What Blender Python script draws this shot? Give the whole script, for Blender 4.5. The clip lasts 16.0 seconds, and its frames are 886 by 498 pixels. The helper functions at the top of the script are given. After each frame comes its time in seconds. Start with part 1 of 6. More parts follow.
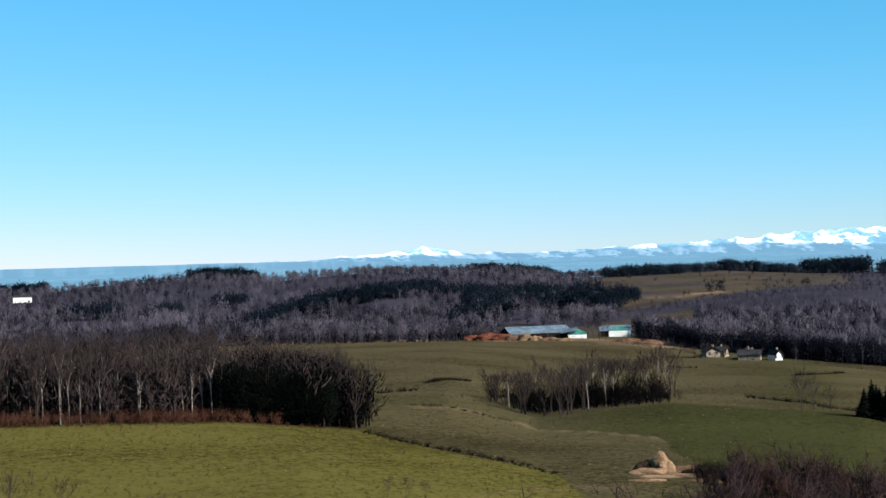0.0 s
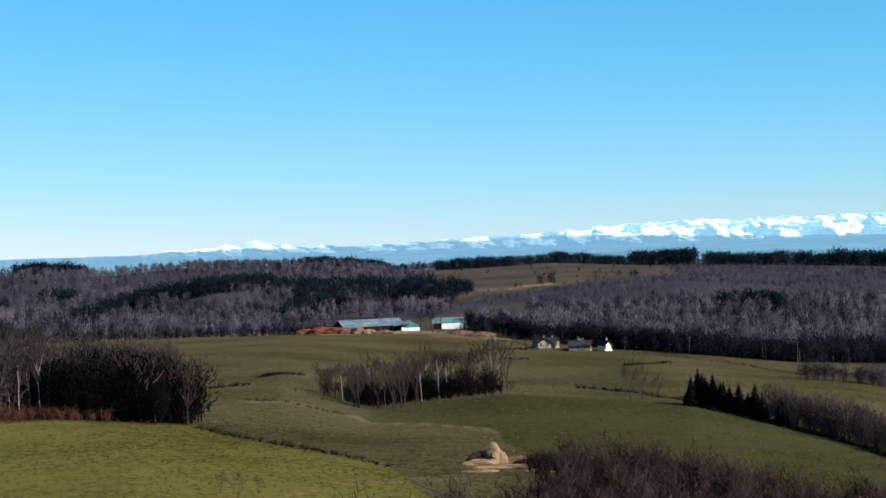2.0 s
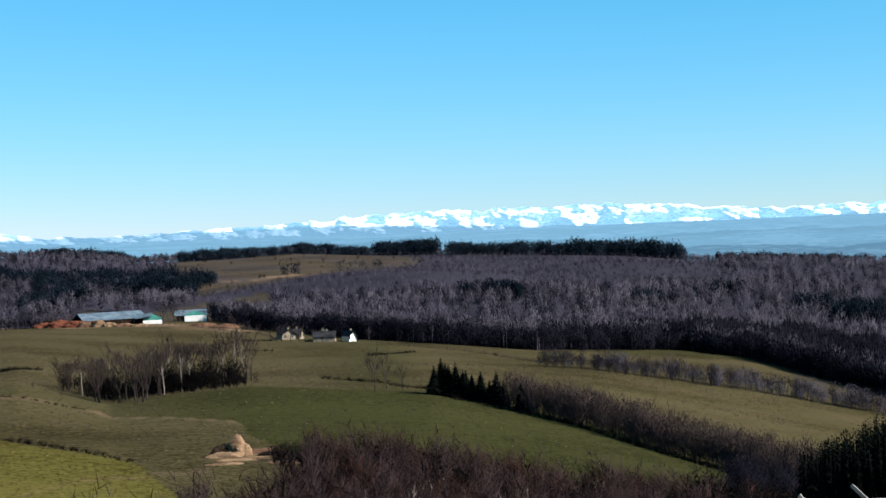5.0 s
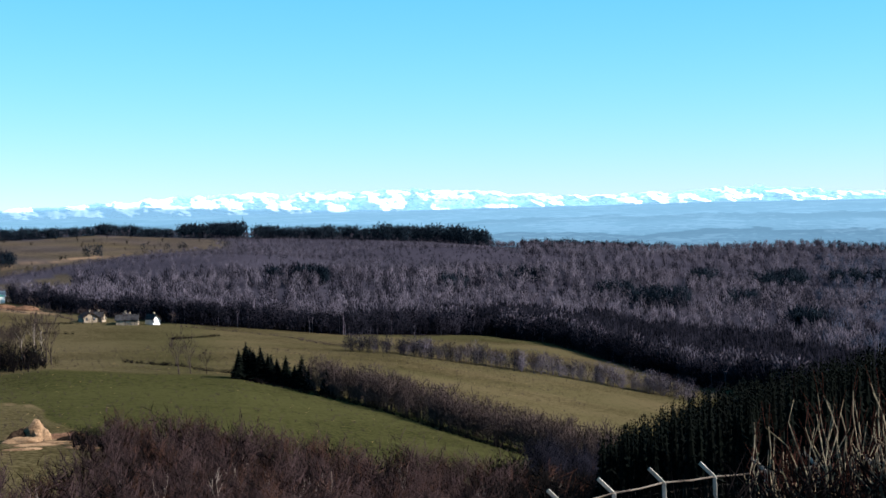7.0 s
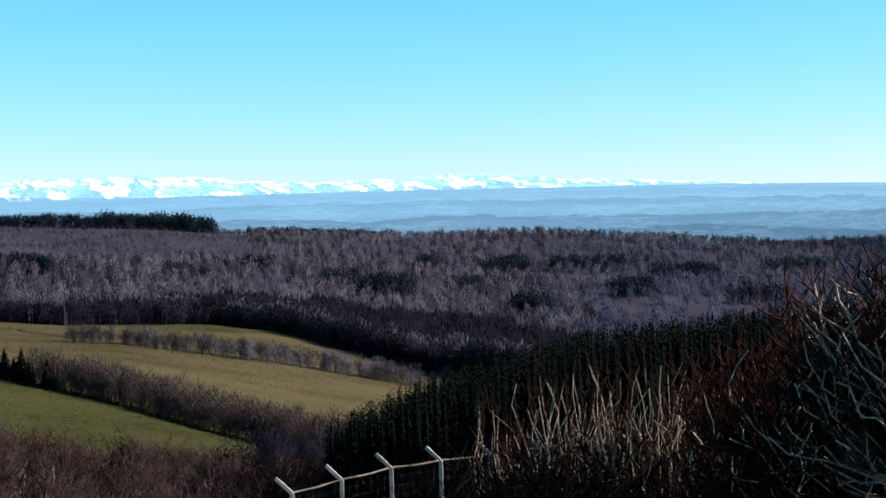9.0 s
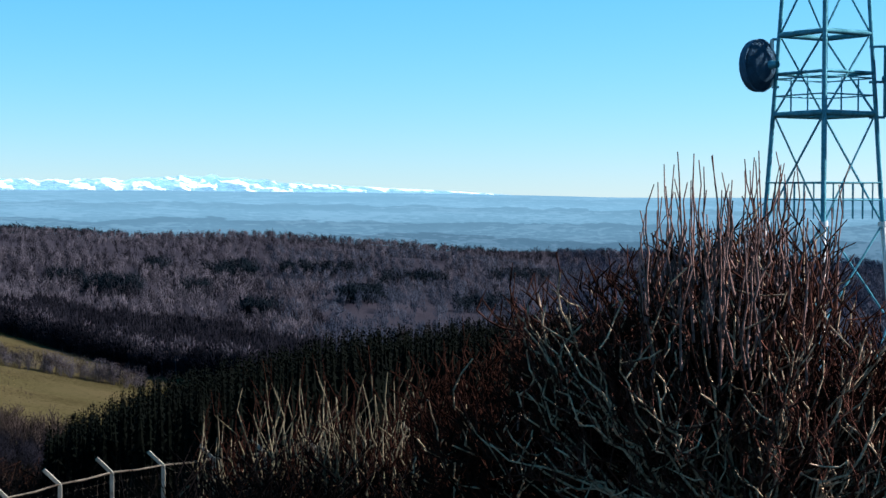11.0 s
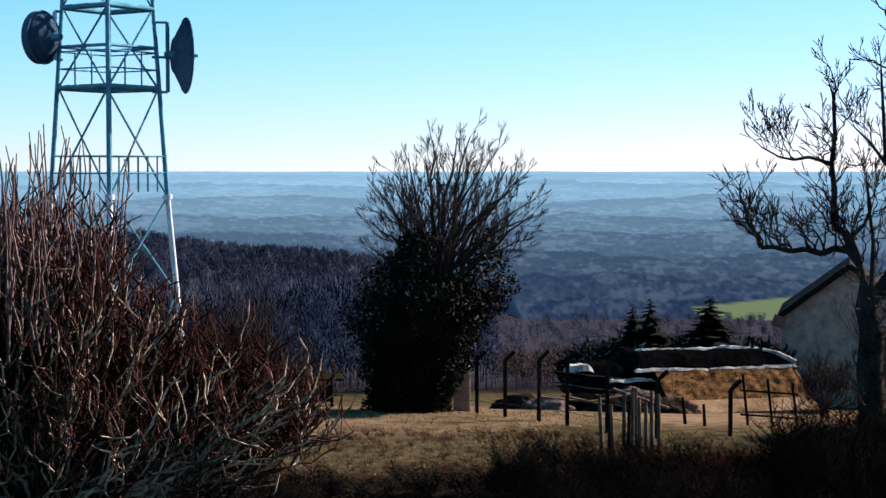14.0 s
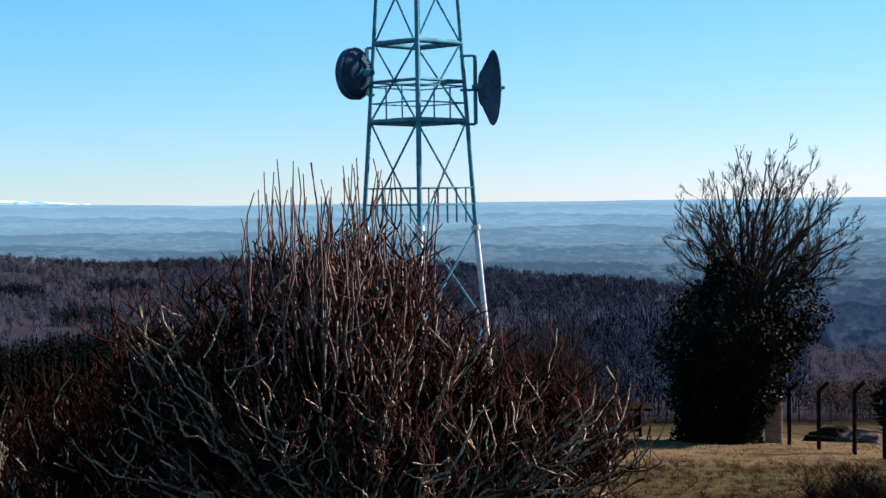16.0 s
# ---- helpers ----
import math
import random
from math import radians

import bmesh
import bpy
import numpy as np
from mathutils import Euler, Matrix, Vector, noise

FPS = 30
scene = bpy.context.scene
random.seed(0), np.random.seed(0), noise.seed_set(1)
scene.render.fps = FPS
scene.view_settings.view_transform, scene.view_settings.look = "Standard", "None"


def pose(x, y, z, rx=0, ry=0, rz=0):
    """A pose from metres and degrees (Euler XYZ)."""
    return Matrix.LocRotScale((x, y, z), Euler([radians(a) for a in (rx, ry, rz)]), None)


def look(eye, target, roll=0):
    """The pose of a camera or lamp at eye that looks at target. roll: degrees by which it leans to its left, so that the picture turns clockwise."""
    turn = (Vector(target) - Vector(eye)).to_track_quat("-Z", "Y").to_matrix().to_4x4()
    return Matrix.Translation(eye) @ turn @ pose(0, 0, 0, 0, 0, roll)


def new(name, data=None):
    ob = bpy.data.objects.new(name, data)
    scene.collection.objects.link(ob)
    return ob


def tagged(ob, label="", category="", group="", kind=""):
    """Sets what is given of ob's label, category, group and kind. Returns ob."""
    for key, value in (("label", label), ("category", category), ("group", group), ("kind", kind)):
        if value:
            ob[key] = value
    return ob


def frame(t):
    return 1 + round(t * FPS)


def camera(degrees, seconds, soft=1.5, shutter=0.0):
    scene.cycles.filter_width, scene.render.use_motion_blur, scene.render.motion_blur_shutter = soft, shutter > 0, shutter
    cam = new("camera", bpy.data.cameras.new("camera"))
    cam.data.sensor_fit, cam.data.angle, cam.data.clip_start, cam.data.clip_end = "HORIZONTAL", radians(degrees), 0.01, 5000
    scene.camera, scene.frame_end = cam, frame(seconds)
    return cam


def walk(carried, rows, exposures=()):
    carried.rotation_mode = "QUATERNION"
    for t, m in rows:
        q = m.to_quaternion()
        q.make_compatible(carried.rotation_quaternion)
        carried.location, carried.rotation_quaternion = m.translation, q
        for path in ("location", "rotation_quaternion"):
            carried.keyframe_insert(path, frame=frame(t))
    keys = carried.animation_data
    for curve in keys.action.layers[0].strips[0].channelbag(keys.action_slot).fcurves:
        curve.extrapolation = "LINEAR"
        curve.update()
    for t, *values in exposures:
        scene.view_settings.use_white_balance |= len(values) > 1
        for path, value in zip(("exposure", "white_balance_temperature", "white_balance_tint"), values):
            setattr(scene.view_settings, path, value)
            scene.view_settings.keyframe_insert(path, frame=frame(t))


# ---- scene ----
# ---- camera and its walk ----
EYE = (0.0, 0.0, 0.0)

cam = camera(29.98, 16.0, soft=1.5)


def shot(yaw, pitch, roll):
    """Camera at the viewpoint: yaw to the left, pitch up, roll to the right."""
    turn = Euler((radians(90 + pitch), 0, radians(yaw))).to_matrix().to_4x4()
    return Matrix.Translation(EYE) @ turn @ pose(0, 0, 0, 0, 0, -roll)


PATH = [
    (0.0, 0.00, 0.70, 1.90), (0.5, -1.70, 0.78, 1.94), (1.0, -3.19, 0.80, 1.74), (1.5, -4.52, 0.68, 1.91),
    (2.0, -5.77, 0.26, 2.20), (2.5, -7.73, 0.34, 2.30), (3.0, -8.79, 0.12, 2.22), (3.5, -10.43, -0.12, 1.94),
    (3.7, -11.25, -0.18, 1.98), (5.8, -17.22, -0.82, 2.00), (6.0, -18.20, -1.02, 1.79), (6.5, -20.26, -1.30, 1.84),
    (7.0, -21.25, -1.17, 1.60), (7.5, -23.66, -1.36, 1.60), (8.0, -26.37, -1.35, 1.54), (8.5, -28.19, -1.74, 1.49),
    (8.7, -29.15, -1.85, 1.60), (10.8, -39.16, -1.53, -0.02), (11.0, -40.01, -1.80, -0.16), (11.5, -43.68, -2.31, -0.40),
    (12.0, -48.33, -2.63, -0.11), (12.5, -54.69, -2.76, -0.20), (13.0, -58.13, -3.07, -0.19), (13.5, -62.14, -3.45, -0.24),
    (14.0, -64.34, -2.68, 0.00), (14.5, -65.81, -2.19, 0.19), (15.0, -65.16, -1.83, 0.29), (15.5, -60.72, -1.62, 0.21),
    (16.0, -53.74, -1.60, 0.76),
]
walk(cam, [(t, shot(y, p, r)) for t, y, p, r in PATH], exposures=[(0.0, 1.28, 6500, 10), (3.5, 1.27, 6500, 10), (6.0, 1.48, 6500, 11), (7.0, 1.61, 6530, 14), (8.5, 1.65, 6570, 15), (11.0, 1.45, 6500, 11), (12.5, 1.82, 7050, 22), (13.5, 1.54, 7000, 20), (14.5, 1.6, 7200, 23), (15.5, 1.4, 7150, 20), (16.0, 1.41, 7050, 19)])

# ---- sky and sun ----
SUN_BEARING, SUN_HEIGHT = -122.0, 31.0
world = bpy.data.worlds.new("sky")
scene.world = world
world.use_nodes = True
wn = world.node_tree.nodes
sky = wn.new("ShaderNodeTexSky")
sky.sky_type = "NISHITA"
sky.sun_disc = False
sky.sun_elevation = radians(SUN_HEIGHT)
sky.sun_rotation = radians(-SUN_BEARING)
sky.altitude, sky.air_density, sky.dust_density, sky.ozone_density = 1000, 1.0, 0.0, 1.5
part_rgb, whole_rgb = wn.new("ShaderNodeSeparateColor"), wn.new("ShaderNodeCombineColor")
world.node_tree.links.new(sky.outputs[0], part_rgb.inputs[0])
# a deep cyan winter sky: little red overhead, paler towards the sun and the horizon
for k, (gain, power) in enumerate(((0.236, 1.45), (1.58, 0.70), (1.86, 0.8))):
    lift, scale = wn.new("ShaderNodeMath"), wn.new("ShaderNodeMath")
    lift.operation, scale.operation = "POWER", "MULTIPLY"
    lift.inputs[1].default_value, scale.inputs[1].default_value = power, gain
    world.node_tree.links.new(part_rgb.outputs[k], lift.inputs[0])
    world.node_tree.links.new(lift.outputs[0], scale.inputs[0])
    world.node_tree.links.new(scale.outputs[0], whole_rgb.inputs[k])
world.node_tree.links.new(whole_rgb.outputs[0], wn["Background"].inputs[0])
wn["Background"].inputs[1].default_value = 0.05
sun = new("sun", bpy.data.lights.new("sun", "SUN"))
sun.data.energy, sun.data.angle, sun.data.color = 5.0, radians(0.53), (1.0, 0.95, 0.88)
sb, se = radians(SUN_BEARING), radians(SUN_HEIGHT)
sun_way = Vector((-math.sin(sb) * math.cos(se), math.cos(sb) * math.cos(se), math.sin(se)))
sun.matrix_world = look(sun_way * 300, (0, 0, 0))


# ---- materials ----
def surface(name, low, high, scale=1.0, rough=0.9, bump=0.0, fine=8.0, metal=0.0, spread=0.0, spec=0.0, tone=0.0):
    """Two colours mixed by noise at two scales, with relief and a chance shift per object."""
    m = bpy.data.materials.new(name)
    m.use_nodes = True
    n, l = m.node_tree.nodes, m.node_tree.links
    b = n["Principled BSDF"]
    geo = n.new("ShaderNodeNewGeometry")
    big, small = n.new("ShaderNodeTexNoise"), n.new("ShaderNodeTexNoise")
    big.inputs["Scale"].default_value, small.inputs["Scale"].default_value = scale, scale * fine
    big.inputs["Detail"].default_value, small.inputs["Detail"].default_value = 4, 3
    for t in (big, small):
        l.new(geo.outputs["Position"], t.inputs["Vector"])
    add = n.new("ShaderNodeMath")
    add.operation = "MULTIPLY_ADD"
    add.inputs[1].default_value = 0.55
    l.new(small.outputs[0], add.inputs[0])
    l.new(big.outputs[0], add.inputs[2])
    info = n.new("ShaderNodeObjectInfo")
    vary = n.new("ShaderNodeMath")
    vary.operation = "MULTIPLY_ADD"
    vary.inputs[1].default_value = spread
    l.new(info.outputs["Random"], vary.inputs[0])
    l.new(add.outputs[0], vary.inputs[2])
    if tone:
        each, own = n.new("ShaderNodeAttribute"), n.new("ShaderNodeMath")
        each.attribute_name, own.operation = "tone", "MULTIPLY_ADD"
        own.inputs[1].default_value = tone
        l.new(each.outputs["Fac"], own.inputs[0])
        l.new(vary.outputs[0], own.inputs[2])
        vary = own
    ramp = n.new("ShaderNodeValToRGB")
    ramp.color_ramp.elements[0].position, ramp.color_ramp.elements[1].position = 0.55, 1.0 + spread
    ramp.color_ramp.elements[0].color, ramp.color_ramp.elements[1].color = (*low, 1), (*high, 1)
    l.new(vary.outputs[0], ramp.inputs[0])
    l.new(ramp.outputs[0], b.inputs["Base Color"])
    b.inputs["Roughness"].default_value, b.inputs["Metallic"].default_value = rough, metal
    b.inputs["Specular IOR Level"].default_value = spec
    if bump:
        k = n.new("ShaderNodeBump")
        k.inputs["Strength"].default_value, k.inputs["Distance"].default_value = 0.6, bump
        l.new(add.outputs[0], k.inputs["Height"])
        l.new(k.outputs[0], b.inputs["Normal"])
    return m


BARK = surface("grey_bark", (0.005, 0.0036, 0.0034), (0.044, 0.034, 0.031), 1.5, 0.95, 0.02, spread=0.25)
PALE_BARK = surface("pale_birch_bark", (0.05, 0.042, 0.036), (0.22, 0.188, 0.165), 1.2, 0.85, 0.01, spread=0.2)
TWIG = surface("bare_brown_twigs", (0.006, 0.0047, 0.0044), (0.034, 0.0255, 0.0245), 0.6, 0.95, spread=0.3)
PALE_TWIG = surface("straw_grey_shoots", (0.03, 0.024, 0.016), (0.17, 0.143, 0.1), 1.0, 0.8, spread=0.2)
# far purple-brown twigs with some blue air haze mixed into the colour
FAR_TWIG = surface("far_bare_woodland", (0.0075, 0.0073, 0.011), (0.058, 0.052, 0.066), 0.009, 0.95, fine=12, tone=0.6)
NEEDLE = surface("dark_spruce_needles", (0.0003, 0.0006, 0.0005), (0.0012, 0.0022, 0.0015), 0.5, 0.95, spread=0.2, spec=0.03)
IVY = surface("ivy_leaves", (0.0004, 0.0006, 0.0002), (0.009, 0.0095, 0.0036), 0.9, 0.6, spread=0.0, fine=5, spec=0.04)
# bluer copy of the far wood, its haze painted in
HAZE_WOOD = surface("haze_blue_woodland", (0.012, 0.016, 0.027), (0.036, 0.041, 0.06), 0.02, 0.95, fine=12, tone=0.4)
# near-black twigs: dark brambles, and shade inside woods and bushes painted as growth
DARK_SHADE_TWIG = surface("dark_twigs_and_shade", (0.0008, 0.0008, 0.0009), (0.0055, 0.0047, 0.005), 0.05, 0.95, tone=0.4)
BRUSH = surface("purple_brown_brush", (0.0022, 0.0016, 0.0017), (0.036, 0.024, 0.0245), 0.35, 0.95, tone=0.45)
DARK_CROWN = surface("dark_blue_green_treetops", (0.0035, 0.006, 0.009), (0.013, 0.0175, 0.024), 0.05, 0.95, tone=0.4)
RIDGE_CROWN = surface("dark_ridge_conifers", (0.0012, 0.0028, 0.0050), (0.007, 0.0105, 0.015), 0.05, 0.95, tone=0.4)
# shaded copy of the far wood, the shade put into its colour
SHADE_WOOD = surface("shade_painted_wood_edge", (0.002, 0.0022, 0.0037), (0.0105, 0.0103, 0.015), 0.06, 0.95, tone=0.4)
# darker navy copy, haze likewise put into the wood colour
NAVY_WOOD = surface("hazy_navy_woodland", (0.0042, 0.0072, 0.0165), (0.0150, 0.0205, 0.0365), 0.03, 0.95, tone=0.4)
RED_TIP = surface("dark_red_twig_tips", (0.006, 0.0025, 0.002), (0.085, 0.036, 0.029), 3.0, 0.8)
DRY = surface("dry_bracken_and_bramble", (0.008, 0.004, 0.003), (0.048, 0.022, 0.014), 0.35, 0.95, spread=0.2)
DRY_BRUSH = surface("dry_red_brown_brush", (0.004, 0.0024, 0.002), (0.042, 0.022, 0.017), 0.35, 0.95, tone=0.45)
STRAW = surface("dry_grass_blades", (0.09, 0.055, 0.024), (0.26, 0.175, 0.085), 0.8, 0.9)
BLUE_STEEL = surface("weathered_painted_steel", (0.04, 0.145, 0.19), (0.1, 0.29, 0.37), 2.0, 0.55)
GALV = surface("galvanised_steel", (0.38, 0.39, 0.4), (0.62, 0.63, 0.65), 2.0, 0.4, metal=0.3)
DISH = surface("grey_dish_shell", (0.025, 0.055, 0.09), (0.06, 0.11, 0.17), 0.8, 0.55)
CONCRETE = surface("weathered_concrete", (0.11, 0.1, 0.09), (0.26, 0.24, 0.21), 2.5, 0.95, 0.01)
WIRE = surface("rusty_wire", (0.035, 0.028, 0.024), (0.11, 0.095, 0.08), 3.0, 0.7, metal=0.5)
RENDER_GREY = surface("grey_rough_wall_plaster", (0.19, 0.125, 0.1), (0.36, 0.25, 0.205), 1.6, 0.95, 0.01)
WHITE_WALL = surface("white_wall_paint", (0.42, 0.42, 0.4), (0.66, 0.66, 0.63), 0.4, 0.85)
CREAM_WALL = surface("cream_stone_wall", (0.1, 0.08, 0.058), (0.22, 0.185, 0.14), 0.6, 0.9)
GREEN_SHEET = surface("green_metal_cladding", (0.03, 0.14, 0.12), (0.07, 0.24, 0.2), 0.3, 0.5)
SHED_ROOF = surface("blue_grey_roof_sheets", (0.045, 0.065, 0.085), (0.11, 0.15, 0.18), 0.25, 0.5)
SLATE = surface("dark_slate_roof", (0.012, 0.012, 0.014), (0.04, 0.04, 0.043), 0.8, 0.6)
RED_TIMBER = surface("red_brown_timber", (0.10, 0.035, 0.025), (0.26, 0.10, 0.07), 1.5, 0.8)
DARK_TIMBER = surface("dark_weathered_timber", (0.004, 0.003, 0.0025), (0.02, 0.015, 0.012), 2.0, 0.9)
PALE_TIMBER = surface("pale_bleached_timber", (0.045, 0.031, 0.022), (0.13, 0.092, 0.064), 2.5, 0.85)
TARP = surface("black_silage_sheet", (0.0008, 0.0008, 0.0009), (0.003, 0.003, 0.0033), 0.8, 0.8, 0.02, spec=0.0)
MOSS = surface("mossy_roof_sheets", (0.006, 0.005, 0.0025), (0.022, 0.018, 0.008), 1.5, 0.95)
WHITE_SHEET = surface("white_silage_sheet", (0.12, 0.105, 0.09), (0.5, 0.47, 0.43), 1.2, 0.6, 0.02)
SILAGE = surface("orange_brown_clamp_face", (0.012, 0.005, 0.002), (0.17, 0.085, 0.036), 2.2, 0.95, 0.1, fine=4)
SAND = surface("pale_sandy_earth", (0.06, 0.036, 0.02), (0.2, 0.13, 0.078), 0.5, 0.95, 0.05)
SOIL = surface("brown_turned_soil", (0.04, 0.022, 0.014), (0.13, 0.075, 0.048), 0.4, 0.95, 0.08)
RUBBLE = surface("grey_pink_rubble", (0.02, 0.015, 0.015), (0.14, 0.1, 0.095), 2.5, 0.95, 0.08)
# dark heaps, and the digging's banks whose shade is in this colour
DARK_SOIL = surface("dark_soil_with_shade", (0.004, 0.003, 0.0025), (0.03, 0.02, 0.014), 0.6, 0.95, 0.08)
RUST_RED = surface("rust_red_heap", (0.04, 0.013, 0.008), (0.12, 0.045, 0.028), 0.5, 0.9, 0.05)
GLASS = surface("dark_window_glass", (0.02, 0.025, 0.03), (0.05, 0.06, 0.07), 1.0, 0.1, spec=0.5)


# ---- relief of the land ----
def ring(*pairs):
    """Heights along one ring round the viewpoint: bearing, metres."""
    a = np.array(pairs, float).reshape(-1, 2)[::-1]
    return a[:, 0], a[:, 1]


RELIEF = [
    (0, ring(20, -1.8, -80, -1.8)),
    (6, ring(20, -3.0, -80, -3.0)),
    (18, ring(20, -6.2, -80, -6.2)),
    (45, ring(20, -9.5, -20, -10.3, -29, -9.9, -40, -8.8, -50, -8.3, -60, -8.5, -80, -8.2)),
    (66, ring(20, -13, -15, -15, -28, -13.5, -36, -12, -45, -11, -55, -9.8, -60, -9.5, -70, -9.8, -80, -9.8)),
    (110, ring(20, -19, 0, -22, -10, -25, -20, -25, -28, -22.5, -36, -19, -45, -17, -60, -15.8, -80, -15.9)),
    (150, ring(20, -22, 5, -22.5, 0, -24.5, -8, -28, -15, -29.5, -22, -31, -30, -30, -38, -25, -50, -21.5, -80, -20)),
    (220, ring(20, -23.5, 5, -24.5, -3.5, -27.7, -8, -28, -15, -32, -23, -36, -30, -42, -40, -38, -55, -27, -80, -25)),
    (300, ring(15, -24, 7.6, -25, 3.6, -27.5, -3, -31.5, -8, -32.5, -14, -34.5, -18.5, -38.5, -23, -43.5, -30, -52, -40, -48, -60, -30, -80, -29)),
    (400, ring(15, -25, 3, -29, 0, -29.5, -3, -35.5, -7.7, -33.7, -14, -36.3, -20, -42, -26, -52, -32, -60, -45, -50, -60, -36, -80, -33)),
    (550, ring(15, -28, 0, -31, -8, -40, -14, -42, -19.5, -45.5, -25, -54, -30, -64, -45, -60, -60, -46, -80, -45)),
    (720, ring(15, -30, 0, -33, -8, -40, -12, -42.5, -17.5, -50, -22.7, -54, -25, -57, -30, -68, -45, -68, -60, -55, -80, -52)),
    (870, ring(15, -34, 0, -37, -4, -38.6, -8, -41, -14, -45, -22, -56, -30, -70, -45, -74, -60, -60, -80, -58)),
    (1050, ring(15, -34, 7, -40, 0, -45, -4, -44, -8, -42, -14, -42, -20, -48, -27, -60, -35, -72, -50, -70, -55, -60, -58, -52, -61, -57, -64, -72, -80, -74)),
    (1300, ring(15, -26, 6, -30, 0, -26, -5, -24, -8, -28, -14, -30, -20, -38, -27, -50, -35, -62, -45, -72, -80, -70)),
    (1700, ring(15, -10, 11.3, -6, 8.6, -4, 5.6, -10, 2.8, -2, -1.5, -6, -4.2, -16, -9.6, -10, -14.5, -19, -19, -26, -23, -33, -27, -37, -30, -42, -34, -45, -36.5, -53, -42, -61, -47, -58, -55, -71, -80, -85)),
    (2300, ring(15, -70, -30, -75, -80, -85)),
    (2700, ring(15, -90, -80, -95)),
    (4950, ring(15, -120, -80, -120)),
]
RING_R = np.array([r for r, _ in RELIEF], float)


# wooded folds: bearing, distance, half widths, height
FOLDS = [(0.9, 985, 1.7, 42, 9), (6.0, 1060, 1.8, 45, 6), (4.2, 1160, 1.7, 48, 8), (2.2, 1270, 1.7, 50, 8), (8.5, 930, 2.6, 50, 6), (-2.6, 1130, 1.3, 45, 6), (11.5, 1120, 3.0, 60, 8), (2.5, 1460, 5.0, 60, 6), (-4.5, 1240, 2.2, 50, -6), (-18, 1000, 5, 80, 6),
         (-27, 1150, 5, 90, 9), (-35, 1000, 4, 80, 8), (-39, 1350, 4, 90, 8), (-22, 1400, 4, 80, 6), (-13, 1180, 4, 60, 4)]


def wave(x, y, size, seed):
    """Smooth chance relief of about unit height."""
    g = np.random.default_rng(seed)
    out = 0.0
    for _ in range(7):
        a, p, s = g.uniform(0, 2 * np.pi), g.uniform(0, 2 * np.pi), size * g.uniform(0.6, 1.7)
        out = out + np.sin((x * np.cos(a) + y * np.sin(a)) * 2 * np.pi / s + p)
    return out / 3.5


def ground_z(bearing, r):
    """Height of the land at a bearing (degrees, to the left) and a distance."""
    b, r = np.broadcast_arrays(np.asarray(bearing, float), np.asarray(r, float))
    b = np.where(b > 120, b - 360, b)
    zs = np.stack([np.interp(b, *pts) for _, pts in RELIEF])
    i = np.clip(np.searchsorted(RING_R, r, side="right") - 1, 0, len(RING_R) - 2)

    def at(k):
        return np.take_along_axis(zs, np.clip(k, 0, len(RING_R) - 1)[None], 0)[0]

    def rr(k):
        return RING_R[np.clip(k, 0, len(RING_R) - 1)]

    h = rr(i + 1) - rr(i)
    u = (r - rr(i)) / h
    m0 = np.where(i > 0, (at(i + 1) - at(i - 1)) / np.maximum(rr(i + 1) - rr(i - 1), 1), (at(i + 1) - at(i)) / h)
    m1 = (at(i + 2) - at(i)) / np.maximum(rr(i + 2) - rr(i), 1)
    z = (2 * u**3 - 3 * u**2 + 1) * at(i) + (u**3 - 2 * u**2 + u) * h * m0 + (-2 * u**3 + 3 * u**2) * at(i + 1) + (u**3 - u**2) * h * m1
    x, y = place(b, r)
    z = z - 60 * step(r, distance_start(b) + 20, distance_start(b) + 220) * step(-b, 44, 48)
    for fb, fr, wb, wr, fh in FOLDS:
        z = z + 1.6 * fh * np.exp(-((b - fb) / wb) ** 2 - ((r - fr) / wr) ** 2)
    z = z + np.clip((r - 60) / 300, 0, 1) * 0.5 * wave(x, y, 120, 3) + np.clip((r - 800) / 400, 0, 1) * 3.0 * wave(x, y, 330, 4)
    return z


def distance_start(b):
    """How far off the hazy lowland begins."""
    return np.interp(b, [-80, -67, -64, -59, -54, -46, -38, 34], [330, 340, 1000, 1250, 1750, 1800, 2300, 2300])


def place(bearing, r):
    a = np.radians(bearing)
    return -np.sin(a) * r, np.cos(a) * r


def on_ground(bearing, r, sink=0.0):
    x, y = place(bearing, r)
    return Vector((float(x), float(y), float(ground_z(bearing, r)) - sink))


def at_height(bearing, r, el):
    """The point at a bearing, distance and angle above the level."""
    x, y = place(bearing, r)
    return Vector((float(x), float(y), r * math.tan(radians(el))))


FOREST_EDGE = ring(20, 520, 8, 780, 0, 830, -2, 900, -6.2, 905, -8, 800, -12, 705, -17.5, 700, -22.7, 745, -25, 715, -27.3, 650, -30.4, 600, -40, 400, -50, 300, -60, 170, -80, 150)


def hill_pasture(b, r):
    """True on the open strip of pasture behind the barns."""
    return (b < -1.8) & (b > -8.6) & (r > np.interp(b, [-8.5, -6.2, -1.8], [1010, 915, 880])) & (r < np.interp(b, [-8.5, -6.0, -1.8], [1180, 1110, 1050]))


def forest_edge(b):
    return np.interp(b, *FOREST_EDGE)


def brow_of(b):
    return np.interp(b, [-30, -14, -8, -3, 3, 8], [300, 384, 395, 392, 384, 380])


def brush_edge(b):
    return np.interp(b, [-30, -24, -20, -16, -12, -9.6, -9.0, -8.2, -6, -2, 0], [228, 214, 214, 224, 232, 226, 196, 172, 168, 140, 120])


def step(x, a, b):
    u = np.clip((x - a) / (b - a), 0, 1)
    return u * u * (3 - 2 * u)


